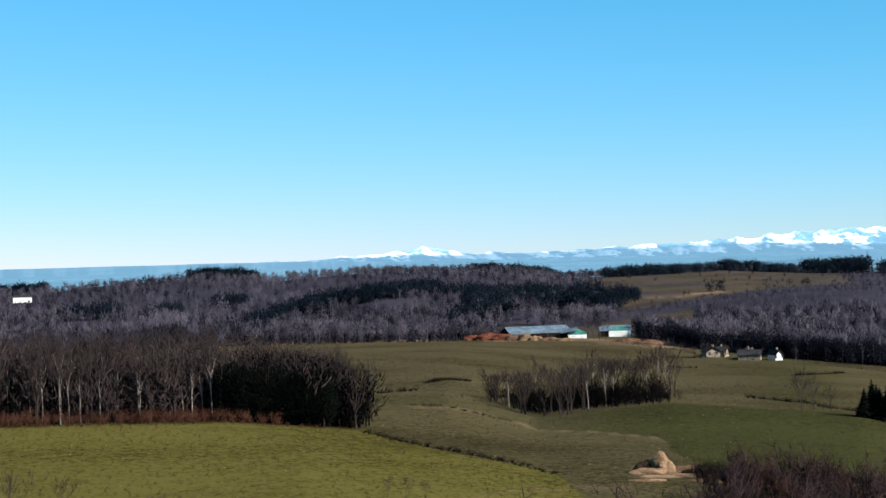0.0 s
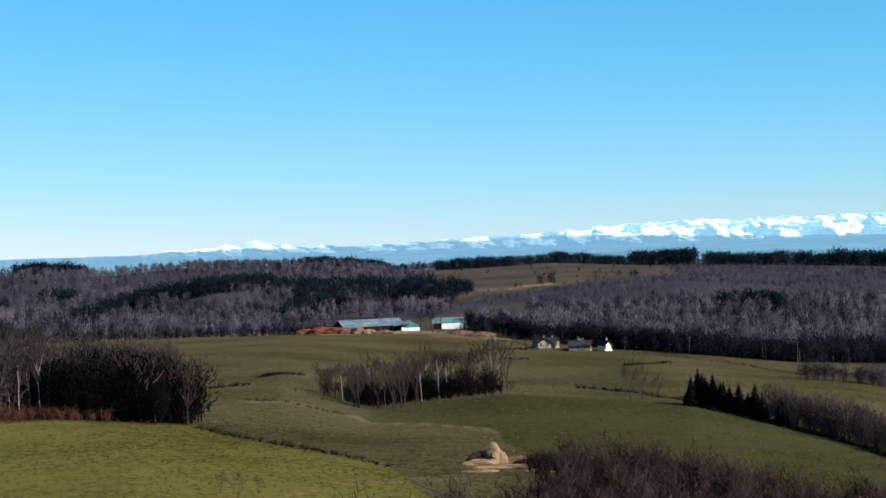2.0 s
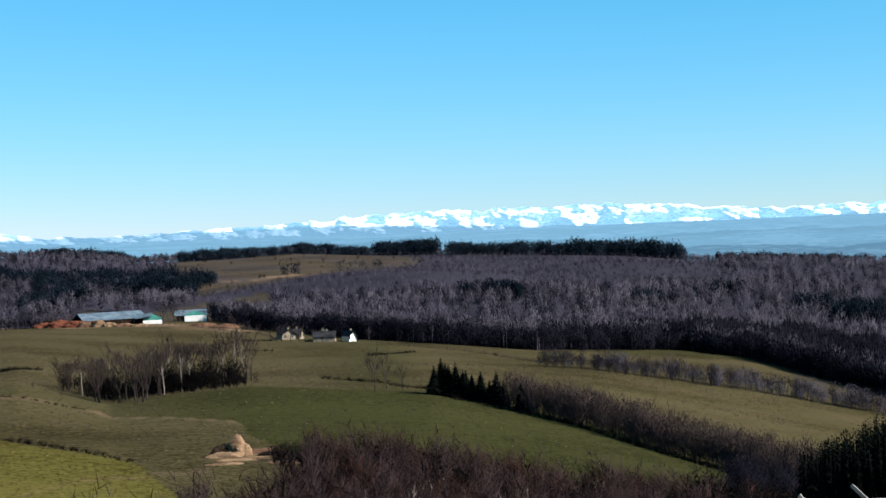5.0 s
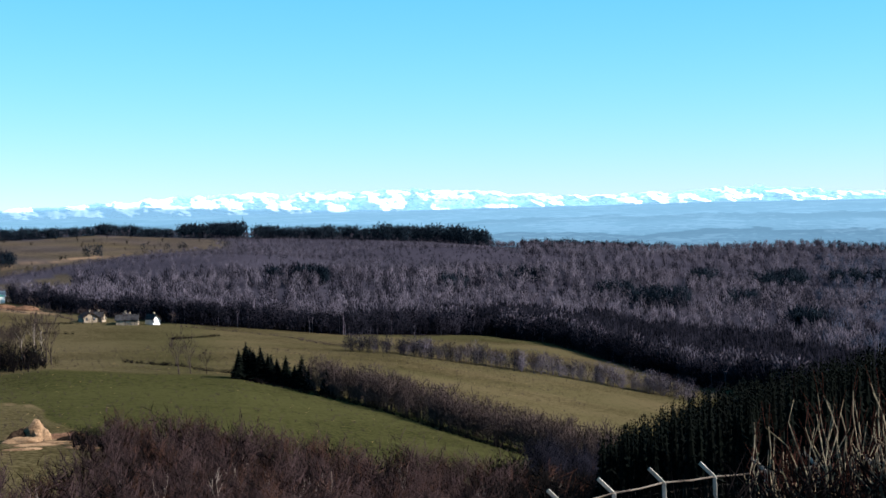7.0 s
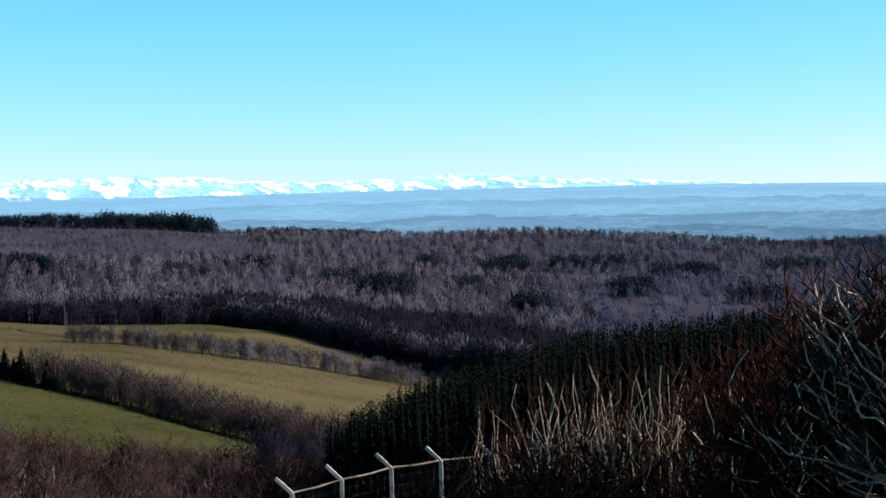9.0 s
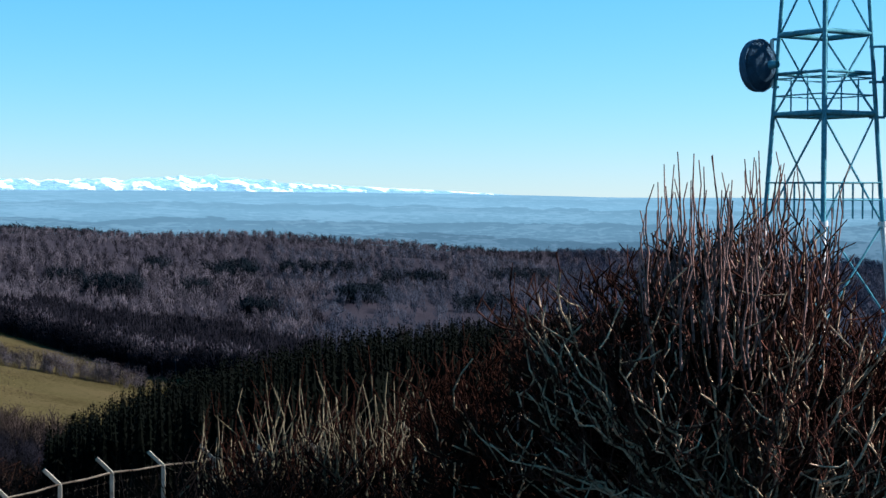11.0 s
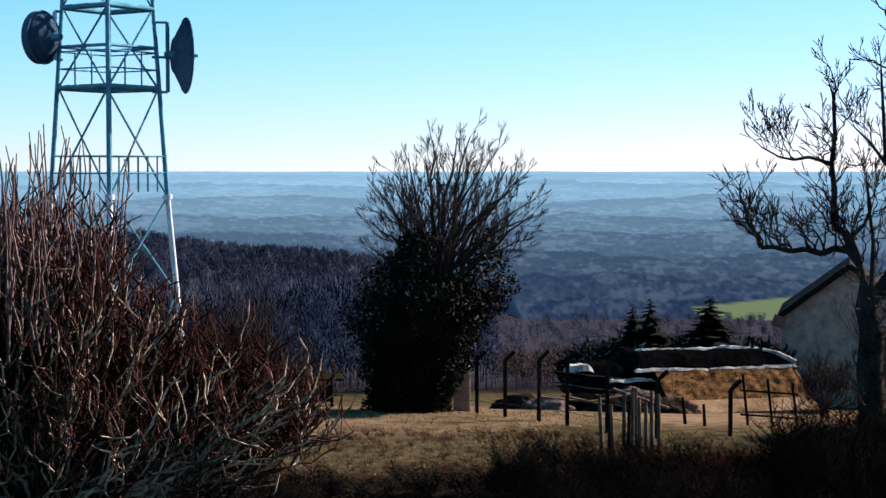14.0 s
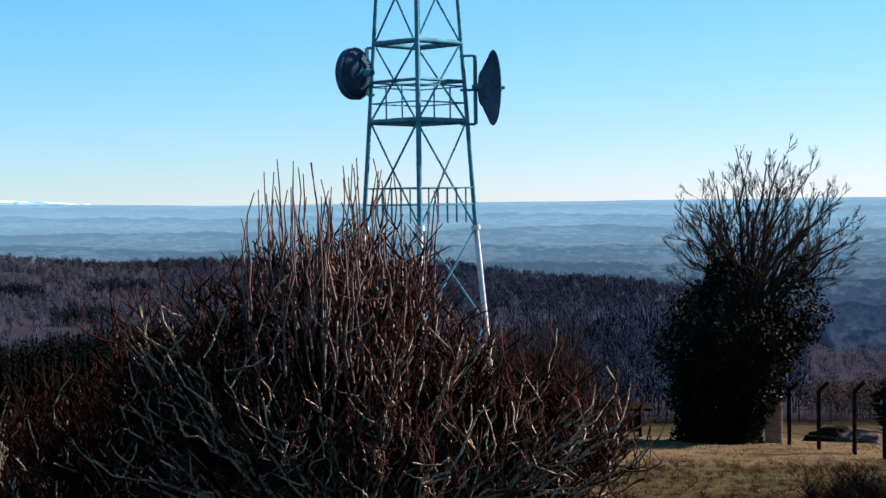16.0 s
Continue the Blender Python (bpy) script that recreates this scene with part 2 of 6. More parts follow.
def box_on(b, r, b0, b1, r0, r1, sb=0.25, sr=6.0):
    """1 inside a patch of bearings and distances, soft at its rim."""
    return step(b, b0 - sb, b0 + sb) * (1 - step(b, b1 - sb, b1 + sb)) * step(r, r0 - sr, r0 + sr) * (1 - step(r, r1 - sr, r1 + sr))


# ---- mesh tools ----
def mesh_of(name, verts, faces, mat, smooth=False):
    """A mesh from arrays; faces all have one number of corners."""
    verts, faces = np.asarray(verts, np.float32), np.asarray(faces, np.int32)
    me = bpy.data.meshes.new(name)
    n, k = faces.shape
    me.vertices.add(len(verts))
    me.vertices.foreach_set("co", verts.ravel())
    me.loops.add(n * k)
    me.loops.foreach_set("vertex_index", faces.ravel())
    me.polygons.add(n)
    me.polygons.foreach_set("loop_start", np.arange(0, n * k, k, dtype=np.int32))
    me.polygons.foreach_set("loop_total", np.full(n, k, np.int32))
    if smooth:
        me.polygons.foreach_set("use_smooth", np.ones(n, bool))
    me.update(calc_edges=True)
    me.validate()
    if mat:
        me.materials.append(mat)
    return me


def part(name, data, material, parent, label="", m=None):
    """Links a bmesh or a mesh as one object under a thing."""
    if isinstance(data, bmesh.types.BMesh):
        me = bpy.data.meshes.new(name)
        bmesh.ops.recalc_face_normals(data, faces=data.faces[:])
        data.to_mesh(me)
        data.free()
        me.materials.append(material)
        data = me
    ob = new(name, data)
    ob.parent = parent
    if m is not None:
        ob.matrix_local = m
    return tagged(ob, label)


def thing(name, at, label, category, group="", turn=0.0):
    ob = new(name)
    ob.matrix_world = Matrix.Translation(at) @ pose(0, 0, 0, 0, 0, turn)
    return tagged(ob, label, category, group)


def add_box(bm, m, sx, sy, sz, bevel=0.0):
    r = bmesh.ops.create_cube(bm, size=1.0, matrix=m @ Matrix.Diagonal((sx, sy, sz, 1)))
    if bevel:
        es = list({e for v in r["verts"] for e in v.link_edges})
        bmesh.ops.bevel(bm, geom=es, offset=bevel, segments=1, affect="EDGES")
    return bm


def box(sx, sy, sz, x=0, y=0, z=0, turn=(0, 0, 0), bevel=0.0):
    return add_box(bmesh.new(), pose(x, y, z, *turn), sx, sy, sz, bevel)


def tubes(segs, sides=3):
    """Tapered tubes: rows of x0 y0 z0 r0 x1 y1 z1 r1. Returns vertices and quads."""
    s = np.asarray(segs, float)
    p0, r0, p1, r1 = s[:, 0:3], s[:, 3], s[:, 4:7], s[:, 7]
    d = p1 - p0
    d /= np.linalg.norm(d, axis=1)[:, None] + 1e-9
    ref = np.where(np.abs(d[:, 2:3]) > 0.9, [[1.0, 0, 0]], [[0, 0, 1.0]])
    u = np.cross(d, ref)
    u /= np.linalg.norm(u, axis=1)[:, None] + 1e-9
    w = np.cross(d, u)
    a = np.arange(sides) * 2 * np.pi / sides
    off = np.cos(a)[None, :, None] * u[:, None] + np.sin(a)[None, :, None] * w[:, None]
    v = np.concatenate([p0[:, None] + off * r0[:, None, None], p1[:, None] + off * r1[:, None, None]], 1)
    k = np.arange(sides)
    q = np.stack([k, (k + 1) % sides, (k + 1) % sides + sides, k + sides], 1)
    f = (np.arange(len(s)) * 2 * sides)[:, None, None] + q[None]
    return v.reshape(-1, 3), f.reshape(-1, 4)


def rod_mesh(name, segs, mat, sides=4):
    v, f = tubes(segs, sides)
    return mesh_of(name, v, f, mat)


def rod(a, b, r, r1=None):
    return (*a, r, *b, r if r1 is None else r1)


def grow(g, p, d, length, radius, depth, out, up=0.25, fork=3, wander=0.18, shrink=0.62, pieces=3, spread=0.8, tip=0.35):
    """Grows one limb with its side limbs into rows of segments, sorted by order."""
    p, d = np.array(p, float), np.array(d, float)
    step_len = length / pieces
    nodes = [(p.copy(), d.copy(), radius)]
    for i in range(pieces):
        d = d + g.normal(0, wander, 3) + np.array([0, 0, up * 0.3])
        d /= np.linalg.norm(d)
        r1 = radius * (1 - (1 - tip) * (i + 1) / pieces)
        q = p + d * step_len
        out.append((depth, (*p, nodes[-1][2], *q, r1)))
        p = q
        nodes.append((p.copy(), d.copy(), r1))
    if depth <= 0:
        return
    for k in range(fork):
        i = min(pieces, max(1, int(np.ceil((0.35 + 0.65 * (k + g.uniform(0, 1)) / fork) * pieces))))
        c, cd, cr = nodes[i]
        side = g.normal(0, 1, 3)
        side -= cd * side.dot(cd)
        side /= np.linalg.norm(side) + 1e-9
        nd = cd + side * spread * g.uniform(0.6, 1.3) + np.array([0, 0, up])
        nd /= np.linalg.norm(nd)
        grow(g, c, nd, length * shrink * g.uniform(0.75, 1.2), cr * 0.72, depth - 1, out, up, fork, wander, shrink, pieces, spread, tip)


def split_tree(out, order):
    """Stems at or above an order, and the twigs below it."""
    return [s for d, s in out if d >= order], [s for d, s in out if d < order]


def merged(protos, pos, size, turn, mat, name, lean=None):
    """One mesh out of many scaled, turned copies of a few forms; protos are (verts, faces)."""
    V, F, base = [], [], 0
    for i, (p, s, t) in enumerate(zip(pos, size, turn)):
        v, f = protos[i % len(protos)]
        c, n = np.cos(t), np.sin(t)
        w = np.stack([v[:, 0] * c - v[:, 1] * n, v[:, 0] * n + v[:, 1] * c, v[:, 2]], 1) * s + p
        V.append(w)
        F.append(f + base)
        base += len(v)
    me = mesh_of(name, np.concatenate(V), np.concatenate(F), mat)
    own = np.random.default_rng(len(V)).uniform(-0.5, 0.5, len(V))
    me.attributes.new("tone", "FLOAT", "POINT").data.foreach_set("value", np.repeat(own, [len(v) for v in V]).astype(np.float32))
    return me


# ---- the ground sheet ----
def build_ground():
    fine = np.arange(-90, 26, 0.16)
    az = np.concatenate([fine, np.arange(30, 264, 3.0)])
    rr = np.concatenate([[0.0], np.geomspace(1.5, 1900, 420), np.geomspace(1960, 4950, 24)])
    A, R = np.meshgrid(az, rr, indexing="ij")
    Z = ground_z(A, R)
    X, Y = place(A, R)
    n, k = A.shape
    v = np.stack([X, Y, Z], -1).reshape(-1, 3)
    i, j = np.meshgrid(np.arange(n), np.arange(k - 1), indexing="ij")
    i2 = (i + 1) % n
    f = np.stack([i * k + j, i * k + j + 1, i2 * k + j + 1, i2 * k + j], -1).reshape(-1, 4)
    me = mesh_of("ground", v, f, None, smooth=True)

    x, y = X, Y
    jb = A + 0.25 * wave(x, y, 60, 8)
    jr = R * (1 + 0.012 * wave(x, y, 45, 9))
    wood = step(jr, forest_edge(jb) - 8, forest_edge(jb) + 8)
    wood = np.maximum(wood, box_on(jb, jr, 3.3, 24, 288, 420))
    wood = np.maximum(wood, box_on(jb, jr, -30, -1.5, 70, brush_edge(jb) + 4 * wave(x, y, 40, 5)))
    wood = np.maximum(wood, box_on(jb, jr, -48, -28, 40, 330))
    wood = np.maximum(wood, 0.9 * box_on(jb, jr, -86, -30, 11, 47.5, 3.0, 3.5))
    hill = box_on(jb, jr, -13.6, -5.2, np.interp(jb, [-13.6, -11, -8, -5], [1400, 1335, 1250, 1230]), 1600, 0.5, 25)
    clearing = np.maximum(hill, box_on(jb, jr, -3.4, -0.3, 1010, 1078, 0.5, 10))
    strip = hill_pasture(jb, jr) * 1.0
    clearing = np.maximum(clearing, strip)
    # pasture strip and hill clearing greyed with the far litter, haze put into colour
    wood = wood * (1 - clearing * (1 - 0.35 * strip))
    wood = np.maximum(wood, hill * (0.45 + 0.2 * wave(x, y, 90, 44)))
    earth = 0.7 * box_on(jb, jr, -9.0, -6.2, 216, 228, 0.3, 3)
    track_r = np.interp(jb, [-26, -23, -20, -6, -2, 0], [236, 226, 214, 207, 197, 178])
    earth = np.maximum(earth, 0.25 * (1 - step(np.abs(jr - track_r), 0.8, 2.0)) * step(jb, -6.5, -6) * (1 - step(jb, -0.5, 0.5)))
    earth = np.maximum(earth, box_on(jb, jr, -26, -24, 232, 262, 0.3, 5))
    earth = np.maximum(earth, (0.13 + 0.05 * wave(x, y, 40, 45)) * box_on(jb, jr, -34, -13, brow_of(jb) + 2, 700, 1.0, 6))
    earth = np.maximum(earth, box_on(jb, jr, -5.4, -1.4, 822, 872, 0.3, 8))
    earth = np.maximum(earth, (0.55 + 0.25 * wave(x, y, 14, 43)) * box_on(jb, jr, -8.2, -5.2, np.interp(jb, [-8.2, -5.2], [770, 806]), np.interp(jb, [-8.2, -5.2], [812, 862]), 0.3, 6))
    earth = np.maximum(earth, 1.0 * (1 - step(np.abs(jr - np.interp(jb, [-11, -9, -6.5], [1350, 1330, 1290])), 12, 20)) * (0.4 + 0.6 * step(np.sin(jb * 4.1 + 1.3), -0.4, 0.2)) * step(jb, -10.8, -10.4) * (1 - step(jb, -6.6, -6.2)))
    earth = np.maximum(earth, box_on(jb, jr, -83, -63.0, np.interp(jb, [-72, -68, -64], [60, 66, 70]), 121, 0.6, 3) * (0.55 + 0.35 * wave(x, y, 9, 41) + 0.35 * step(-jb, 71, 73)))
    near = step(-jb, 52, 56) * (1 - step(jr, 175, 200))
    earth = np.maximum(earth, 0.12 * hill * (0.6 + 0.4 * wave(x, y, 60, 12)))
    earth = np.maximum(earth, (0.5 + 0.2 * wave(x, y, 6, 42)) * box_on(jb, jr, -69.5, -53, np.interp(jb, [-70, -66, -60, -57, -54], [60, 57, 55, 50, 47]), 74, 1.0, 1.0))
    yellow = step(jb, np.interp(jr, [150, 215, 285, 400], [-7, -3.6, 3.0, 8]) - 0.15, np.interp(jr, [150, 215, 285, 400], [-7, -3.6, 3.0, 8]) + 0.15)
    brow = brow_of(jb)
    # the brown field ends below the green one, which ends at the brow
    rim = np.interp(jb, [-9.6, -8, -7, -6.4, -4, -2.2, 3], [200, 262, 302, 310, 335, 350, 362])
    low = (1 - step(jr, rim - 3, rim + 3)) * step(jb, -9.6, -9.0)
    over = step(jr, brow - 4, brow + 4)
    earth = np.maximum(earth, 0.4 * (1 - step(np.abs(jr - rim), 1.0, 3.0)) * step(jb, -7.3, -7.0) * (1 - step(jb, 1.2, 1.8)))
    brown = (1 - yellow) * (0.8 * low + (1 - low) * (over * (0.3 + 0.6 * step(jb, -14, -8)) + (1 - over) * 0.55 * step(jb, -8, -2))) + near + 0.7 * hill + 0.8 * strip
    yellow = np.maximum(yellow, 0.35 * low)
    col = np.stack([wood, np.clip(earth, 0, 1), np.clip(yellow, 0, 1), np.clip(brown, 0, 1)], -1).reshape(-1, 4)
    home = 1 - step(R, 40, 75)
    col[:, 2] *= 1 - home.ravel()
    col[:, 3] = np.maximum(col[:, 3], home.ravel())
    at = me.attributes.new("cover", "FLOAT_COLOR", "POINT")
    at.data.foreach_set("color", col.astype(np.float32).ravel())

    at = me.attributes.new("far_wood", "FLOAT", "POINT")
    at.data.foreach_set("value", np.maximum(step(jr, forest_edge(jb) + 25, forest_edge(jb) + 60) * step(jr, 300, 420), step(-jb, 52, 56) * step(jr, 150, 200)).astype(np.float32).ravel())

    m = bpy.data.materials.new("land")
    m.use_nodes = True
    nd, l = m.node_tree.nodes, m.node_tree.links
    b = nd["Principled BSDF"]
    b.inputs["Roughness"].default_value, b.inputs["Specular IOR Level"].default_value = 0.95, 0.0
    att = nd.new("ShaderNodeAttribute")
    att.attribute_name = "cover"
    sep = nd.new("ShaderNodeSeparateColor")
    l.new(att.outputs["Color"], sep.inputs[0])
    geo = nd.new("ShaderNodeNewGeometry")

    def noise_of(scale, detail=5):
        t = nd.new("ShaderNodeTexNoise")
        t.inputs["Scale"].default_value, t.inputs["Detail"].default_value = scale, detail
        l.new(geo.outputs["Position"], t.inputs["Vector"])
        return t.outputs[0]

    big, mid, small = noise_of(0.02, 3), noise_of(0.45, 4), noise_of(1.5, 4)
    addm = nd.new("ShaderNodeMath")
    addm.operation = "MULTIPLY_ADD"
    addm.inputs[1].default_value = 0.35
    l.new(mid, addm.inputs[0])
    soft = nd.new("ShaderNodeMath")
    soft.operation = "MULTIPLY_ADD"
    soft.inputs[1].default_value, soft.inputs[2].default_value = 0.45, 0.28
    l.new(big, soft.inputs[0])
    l.new(soft.outputs[0], addm.inputs[2])
    addf = nd.new("ShaderNodeMath")
    addf.operation = "MULTIPLY_ADD"
    addf.inputs[1].default_value = 0.75
    l.new(small, addf.inputs[0])
    l.new(addm.outputs[0], addf.inputs[2])

    half = nd.new("ShaderNodeMath")
    half.operation = "MULTIPLY"
    half.inputs[1].default_value = 0.885
    l.new(addf.outputs[0], half.inputs[0])

    def ramp_of(low, high):
        r = nd.new("ShaderNodeValToRGB")
        r.color_ramp.elements[0].position, r.color_ramp.elements[1].position = 0.78, 0.99
        r.color_ramp.elements[0].color, r.color_ramp.elements[1].color = (*low, 1), (*high, 1)
        l.new(half.outputs[0], r.inputs[0])
        return r.outputs[0]

    def mix(fac, a, c):
        x = nd.new("ShaderNodeMix")
        x.data_type = "RGBA"
        l.new(fac, x.inputs[0])
        l.new(a, x.inputs[6])
        l.new(c, x.inputs[7])
        return x.outputs[2]

    green = ramp_of((0.0098, 0.0106, 0.004), (0.0318, 0.0316, 0.0124))
    gold = ramp_of((0.026, 0.0235, 0.0062), (0.078, 0.067, 0.0185))
    dull = ramp_of((0.0182, 0.0142, 0.007), (0.058, 0.0465, 0.025))
    # far leaf litter lifted to purple-grey, which paints the haze over it
    hazy_litter_far = nd.new("ShaderNodeAttribute")
    hazy_litter_far.attribute_name = "far_wood"
    hazy_litter = ramp_of((0.014, 0.013, 0.019), (0.030, 0.0275, 0.037))
    # near wood floor almost black: shade under trees and brush put into colour
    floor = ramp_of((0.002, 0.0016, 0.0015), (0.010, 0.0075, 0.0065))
    bare = ramp_of((0.058, 0.036, 0.022), (0.16, 0.105, 0.066))
    out = mix(sep.outputs[2], green, gold)
    out = mix(att.outputs["Alpha"], out, dull)
    out = mix(sep.outputs[0], out, mix(hazy_litter_far.outputs["Fac"], floor, hazy_litter))
    out = mix(sep.outputs[1], out, bare)
    l.new(out, b.inputs["Base Color"])
    k = nd.new("ShaderNodeBump")
    k.inputs["Strength"].default_value, k.inputs["Distance"].default_value = 0.5, 0.09
    l.new(addf.outputs[0], k.inputs["Height"])
    l.new(k.outputs[0], b.inputs["Normal"])
    me.materials.append(m)
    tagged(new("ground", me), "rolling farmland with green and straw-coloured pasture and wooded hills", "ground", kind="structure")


build_ground()


# ---- far distance ----
def cloudy(a, e, sa, se, seed, octaves=5):
    """Fractal patches over bearing and height angle, about 0 to 1."""
    pts = zip((a / sa).ravel().tolist(), (e / se).ravel().tolist())
    return np.array([noise.fractal((u, v, seed), 0.9, 2.1, octaves) for u, v in pts]).reshape(a.shape) * 0.5 + 0.5


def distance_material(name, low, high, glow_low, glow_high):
    """Very distant land: blue haze painted as a dim glow over little reflected light."""
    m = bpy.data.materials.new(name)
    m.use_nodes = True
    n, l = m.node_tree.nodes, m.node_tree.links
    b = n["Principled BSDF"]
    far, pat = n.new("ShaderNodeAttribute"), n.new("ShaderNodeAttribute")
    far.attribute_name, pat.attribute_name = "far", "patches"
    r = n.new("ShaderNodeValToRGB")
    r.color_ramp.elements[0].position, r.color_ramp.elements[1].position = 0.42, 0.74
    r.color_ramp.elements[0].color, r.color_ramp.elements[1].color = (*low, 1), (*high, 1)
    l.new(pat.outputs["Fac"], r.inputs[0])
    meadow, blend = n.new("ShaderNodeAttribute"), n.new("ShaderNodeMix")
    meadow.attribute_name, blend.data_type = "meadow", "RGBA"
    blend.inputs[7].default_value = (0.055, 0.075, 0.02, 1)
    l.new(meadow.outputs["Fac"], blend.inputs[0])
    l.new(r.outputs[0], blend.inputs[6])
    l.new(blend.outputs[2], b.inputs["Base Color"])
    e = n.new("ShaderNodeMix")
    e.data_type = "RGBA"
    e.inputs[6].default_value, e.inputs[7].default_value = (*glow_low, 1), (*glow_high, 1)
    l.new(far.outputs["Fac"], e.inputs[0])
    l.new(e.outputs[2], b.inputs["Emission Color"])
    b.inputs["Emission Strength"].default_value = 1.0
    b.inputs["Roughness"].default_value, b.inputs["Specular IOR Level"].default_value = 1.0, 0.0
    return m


def build_distance():
    az = np.concatenate([np.arange(-90, -84, 0.5), np.arange(-84, -40, 0.065), np.arange(-40, 26, 0.13)])
    u = np.linspace(0, 1, 190)
    A, U = np.meshgrid(az, u, indexing="ij")
    start = distance_start(A)
    R = start + (4900 - start) * U
    X, Y = place(A, R)
    e0 = np.degrees(np.arctan2(ground_z(A, start), start)) - 0.12
    e1 = np.interp(A, [-100, -46, -40, -30, -12, 0, 5, 10, 34], [0.0, 0.0, 0.12, 0.2, 0.2, 0.28, 0.42, 0.46, 0.55])
    e = e0 + (e1 - e0) * np.power(U, np.interp(A, [-60, -40], [0.5, 0.8]))
    hills = cloudy(A, e, 6.0, 0.9, 2.0, 4) - 0.5
    e = e + 0.07 * hills * np.sin(np.pi * U) * np.clip(-e, 0.15, 1) + 0.03 * (cloudy(A, A * 0, 3.0, 1, 7.0, 4) - 0.5) * U
    Z = R * np.tan(np.radians(e))
    n, k = A.shape
    i, j = np.meshgrid(np.arange(n - 1), np.arange(k - 1), indexing="ij")
    f = np.stack([i * k + j, i * k + j + 1, (i + 1) * k + j + 1, (i + 1) * k + j], -1).reshape(-1, 4)
    mat = distance_material("haze_glow_distance", (0.0008, 0.002, 0.005), (0.021, 0.031, 0.041), (0.0035, 0.0088, 0.024), (0.086, 0.186, 0.27))
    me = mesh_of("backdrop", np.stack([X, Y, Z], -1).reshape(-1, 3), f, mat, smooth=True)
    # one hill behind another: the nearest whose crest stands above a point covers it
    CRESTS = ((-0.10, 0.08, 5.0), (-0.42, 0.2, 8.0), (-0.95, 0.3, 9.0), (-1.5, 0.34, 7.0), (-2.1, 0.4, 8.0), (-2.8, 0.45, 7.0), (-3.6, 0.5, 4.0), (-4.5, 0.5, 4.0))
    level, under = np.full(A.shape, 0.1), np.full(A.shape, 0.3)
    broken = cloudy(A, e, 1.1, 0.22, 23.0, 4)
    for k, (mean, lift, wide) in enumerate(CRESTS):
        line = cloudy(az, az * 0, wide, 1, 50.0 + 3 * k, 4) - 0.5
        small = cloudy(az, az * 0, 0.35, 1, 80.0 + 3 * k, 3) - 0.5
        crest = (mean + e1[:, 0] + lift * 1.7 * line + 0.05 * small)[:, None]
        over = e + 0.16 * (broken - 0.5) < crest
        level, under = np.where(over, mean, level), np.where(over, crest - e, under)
    # painted haze: farther hills glow more, with a little mist below each crest
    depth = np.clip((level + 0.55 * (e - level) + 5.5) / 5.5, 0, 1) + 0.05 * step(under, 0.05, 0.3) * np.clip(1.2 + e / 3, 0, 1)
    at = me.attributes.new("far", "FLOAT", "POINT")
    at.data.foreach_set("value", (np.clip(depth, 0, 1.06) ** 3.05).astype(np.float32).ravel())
    v = np.log(np.clip(0.3 - e, 0.1, 9))
    patches = 0.35 * cloudy(A, v, 3.5, 0.25, 5.0, 4) + 0.40 * cloudy(A, v, 0.75, 0.07, 6.0, 5) + 0.30 * cloudy(A, v, 0.28, 0.035, 9.0, 4)
    patches = 0.40 + 0.36 * step(patches, 0.56, 0.62) + 0.45 * (cloudy(A, v, 0.2, 0.03, 15.0, 3) - 0.5)
    patches = patches - 0.1 * (1 - step(under, 0.0, 0.10)) + 0.16 * step(under, 0.16, 0.3) * cloudy(A, v, 0.9, 0.05, 17.0, 3)
    patches = 0.5 + (patches - 0.5) * np.interp(e, [-6, -3.5, -1.5, 0], [0.35, 0.5, 1.0, 0.8])
    at = me.attributes.new("meadow", "FLOAT", "POINT")
    green = step(A, -77.2, -76.8) * (1 - step(A, -73.2 + 0.9 * (e + 4.8), -72.9 + 0.9 * (e + 4.8))) * step(e, -5.6, -5.5) * (1 - step(e, -4.2 - 0.12 * (A + 77), -4.12 - 0.12 * (A + 77)))
    at.data.foreach_set("value", green.astype(np.float32).ravel())
    at = me.attributes.new("patches", "FLOAT", "POINT")
    at.data.foreach_set("value", patches.astype(np.float32).ravel())
    tagged(new("backdrop", me), "lowland with woods and pale fields far away, blue haze painted in", "distance", kind="structure")

    az = np.arange(-47, 8, 0.06)
    u = np.linspace(0, 1, 56)
    A, U = np.meshgrid(az, u, indexing="ij")
    crest = np.interp(A, [-47, -44, -42.3, -40.3, -36.4, -34, -32, -30, -25.6, -23.8, -21.1, -16.6, -13.3, -11, -8, -4.2, -1, 0.5, 3.2, 5, 8],
                      [-0.02, 0.0, 0.08, 0.2, 0.38, 0.55, 0.7, 0.6, 0.55, 0.7, 0.9, 0.91, 0.9, 0.8, 0.62, 0.5, 0.52, 0.76, 0.52, 0.44, 0.4])
    snow_from = np.interp(A, [-44, -38, -26, -21, -13, -10, -6, 4], [0.0, 0.05, 0.05, 0.13, 0.44, 0.55, 0.5, 0.5])
    rough = 0.04 * wave(A, A * 0, 1.6, 31) + 0.04 * wave(A, A * 0, 0.7, 32) + 0.025 * wave(A, A * 0, 0.3, 33)
    crest = crest + rough * np.clip((crest - 0.2) * 2, 0, 1)
    foot = -0.25
    e = foot + (crest - foot) * U
    R = 4935 + 40 * U + 120 * (cloudy(A, U, 0.9, 0.4, 6.0, 5) - 0.5) * np.sin(np.pi * U) ** 0.5
    X, Y = place(A, R)
    Z = R * np.tan(np.radians(e))
    n, k = A.shape
    i, j = np.meshgrid(np.arange(n - 1), np.arange(k - 1), indexing="ij")
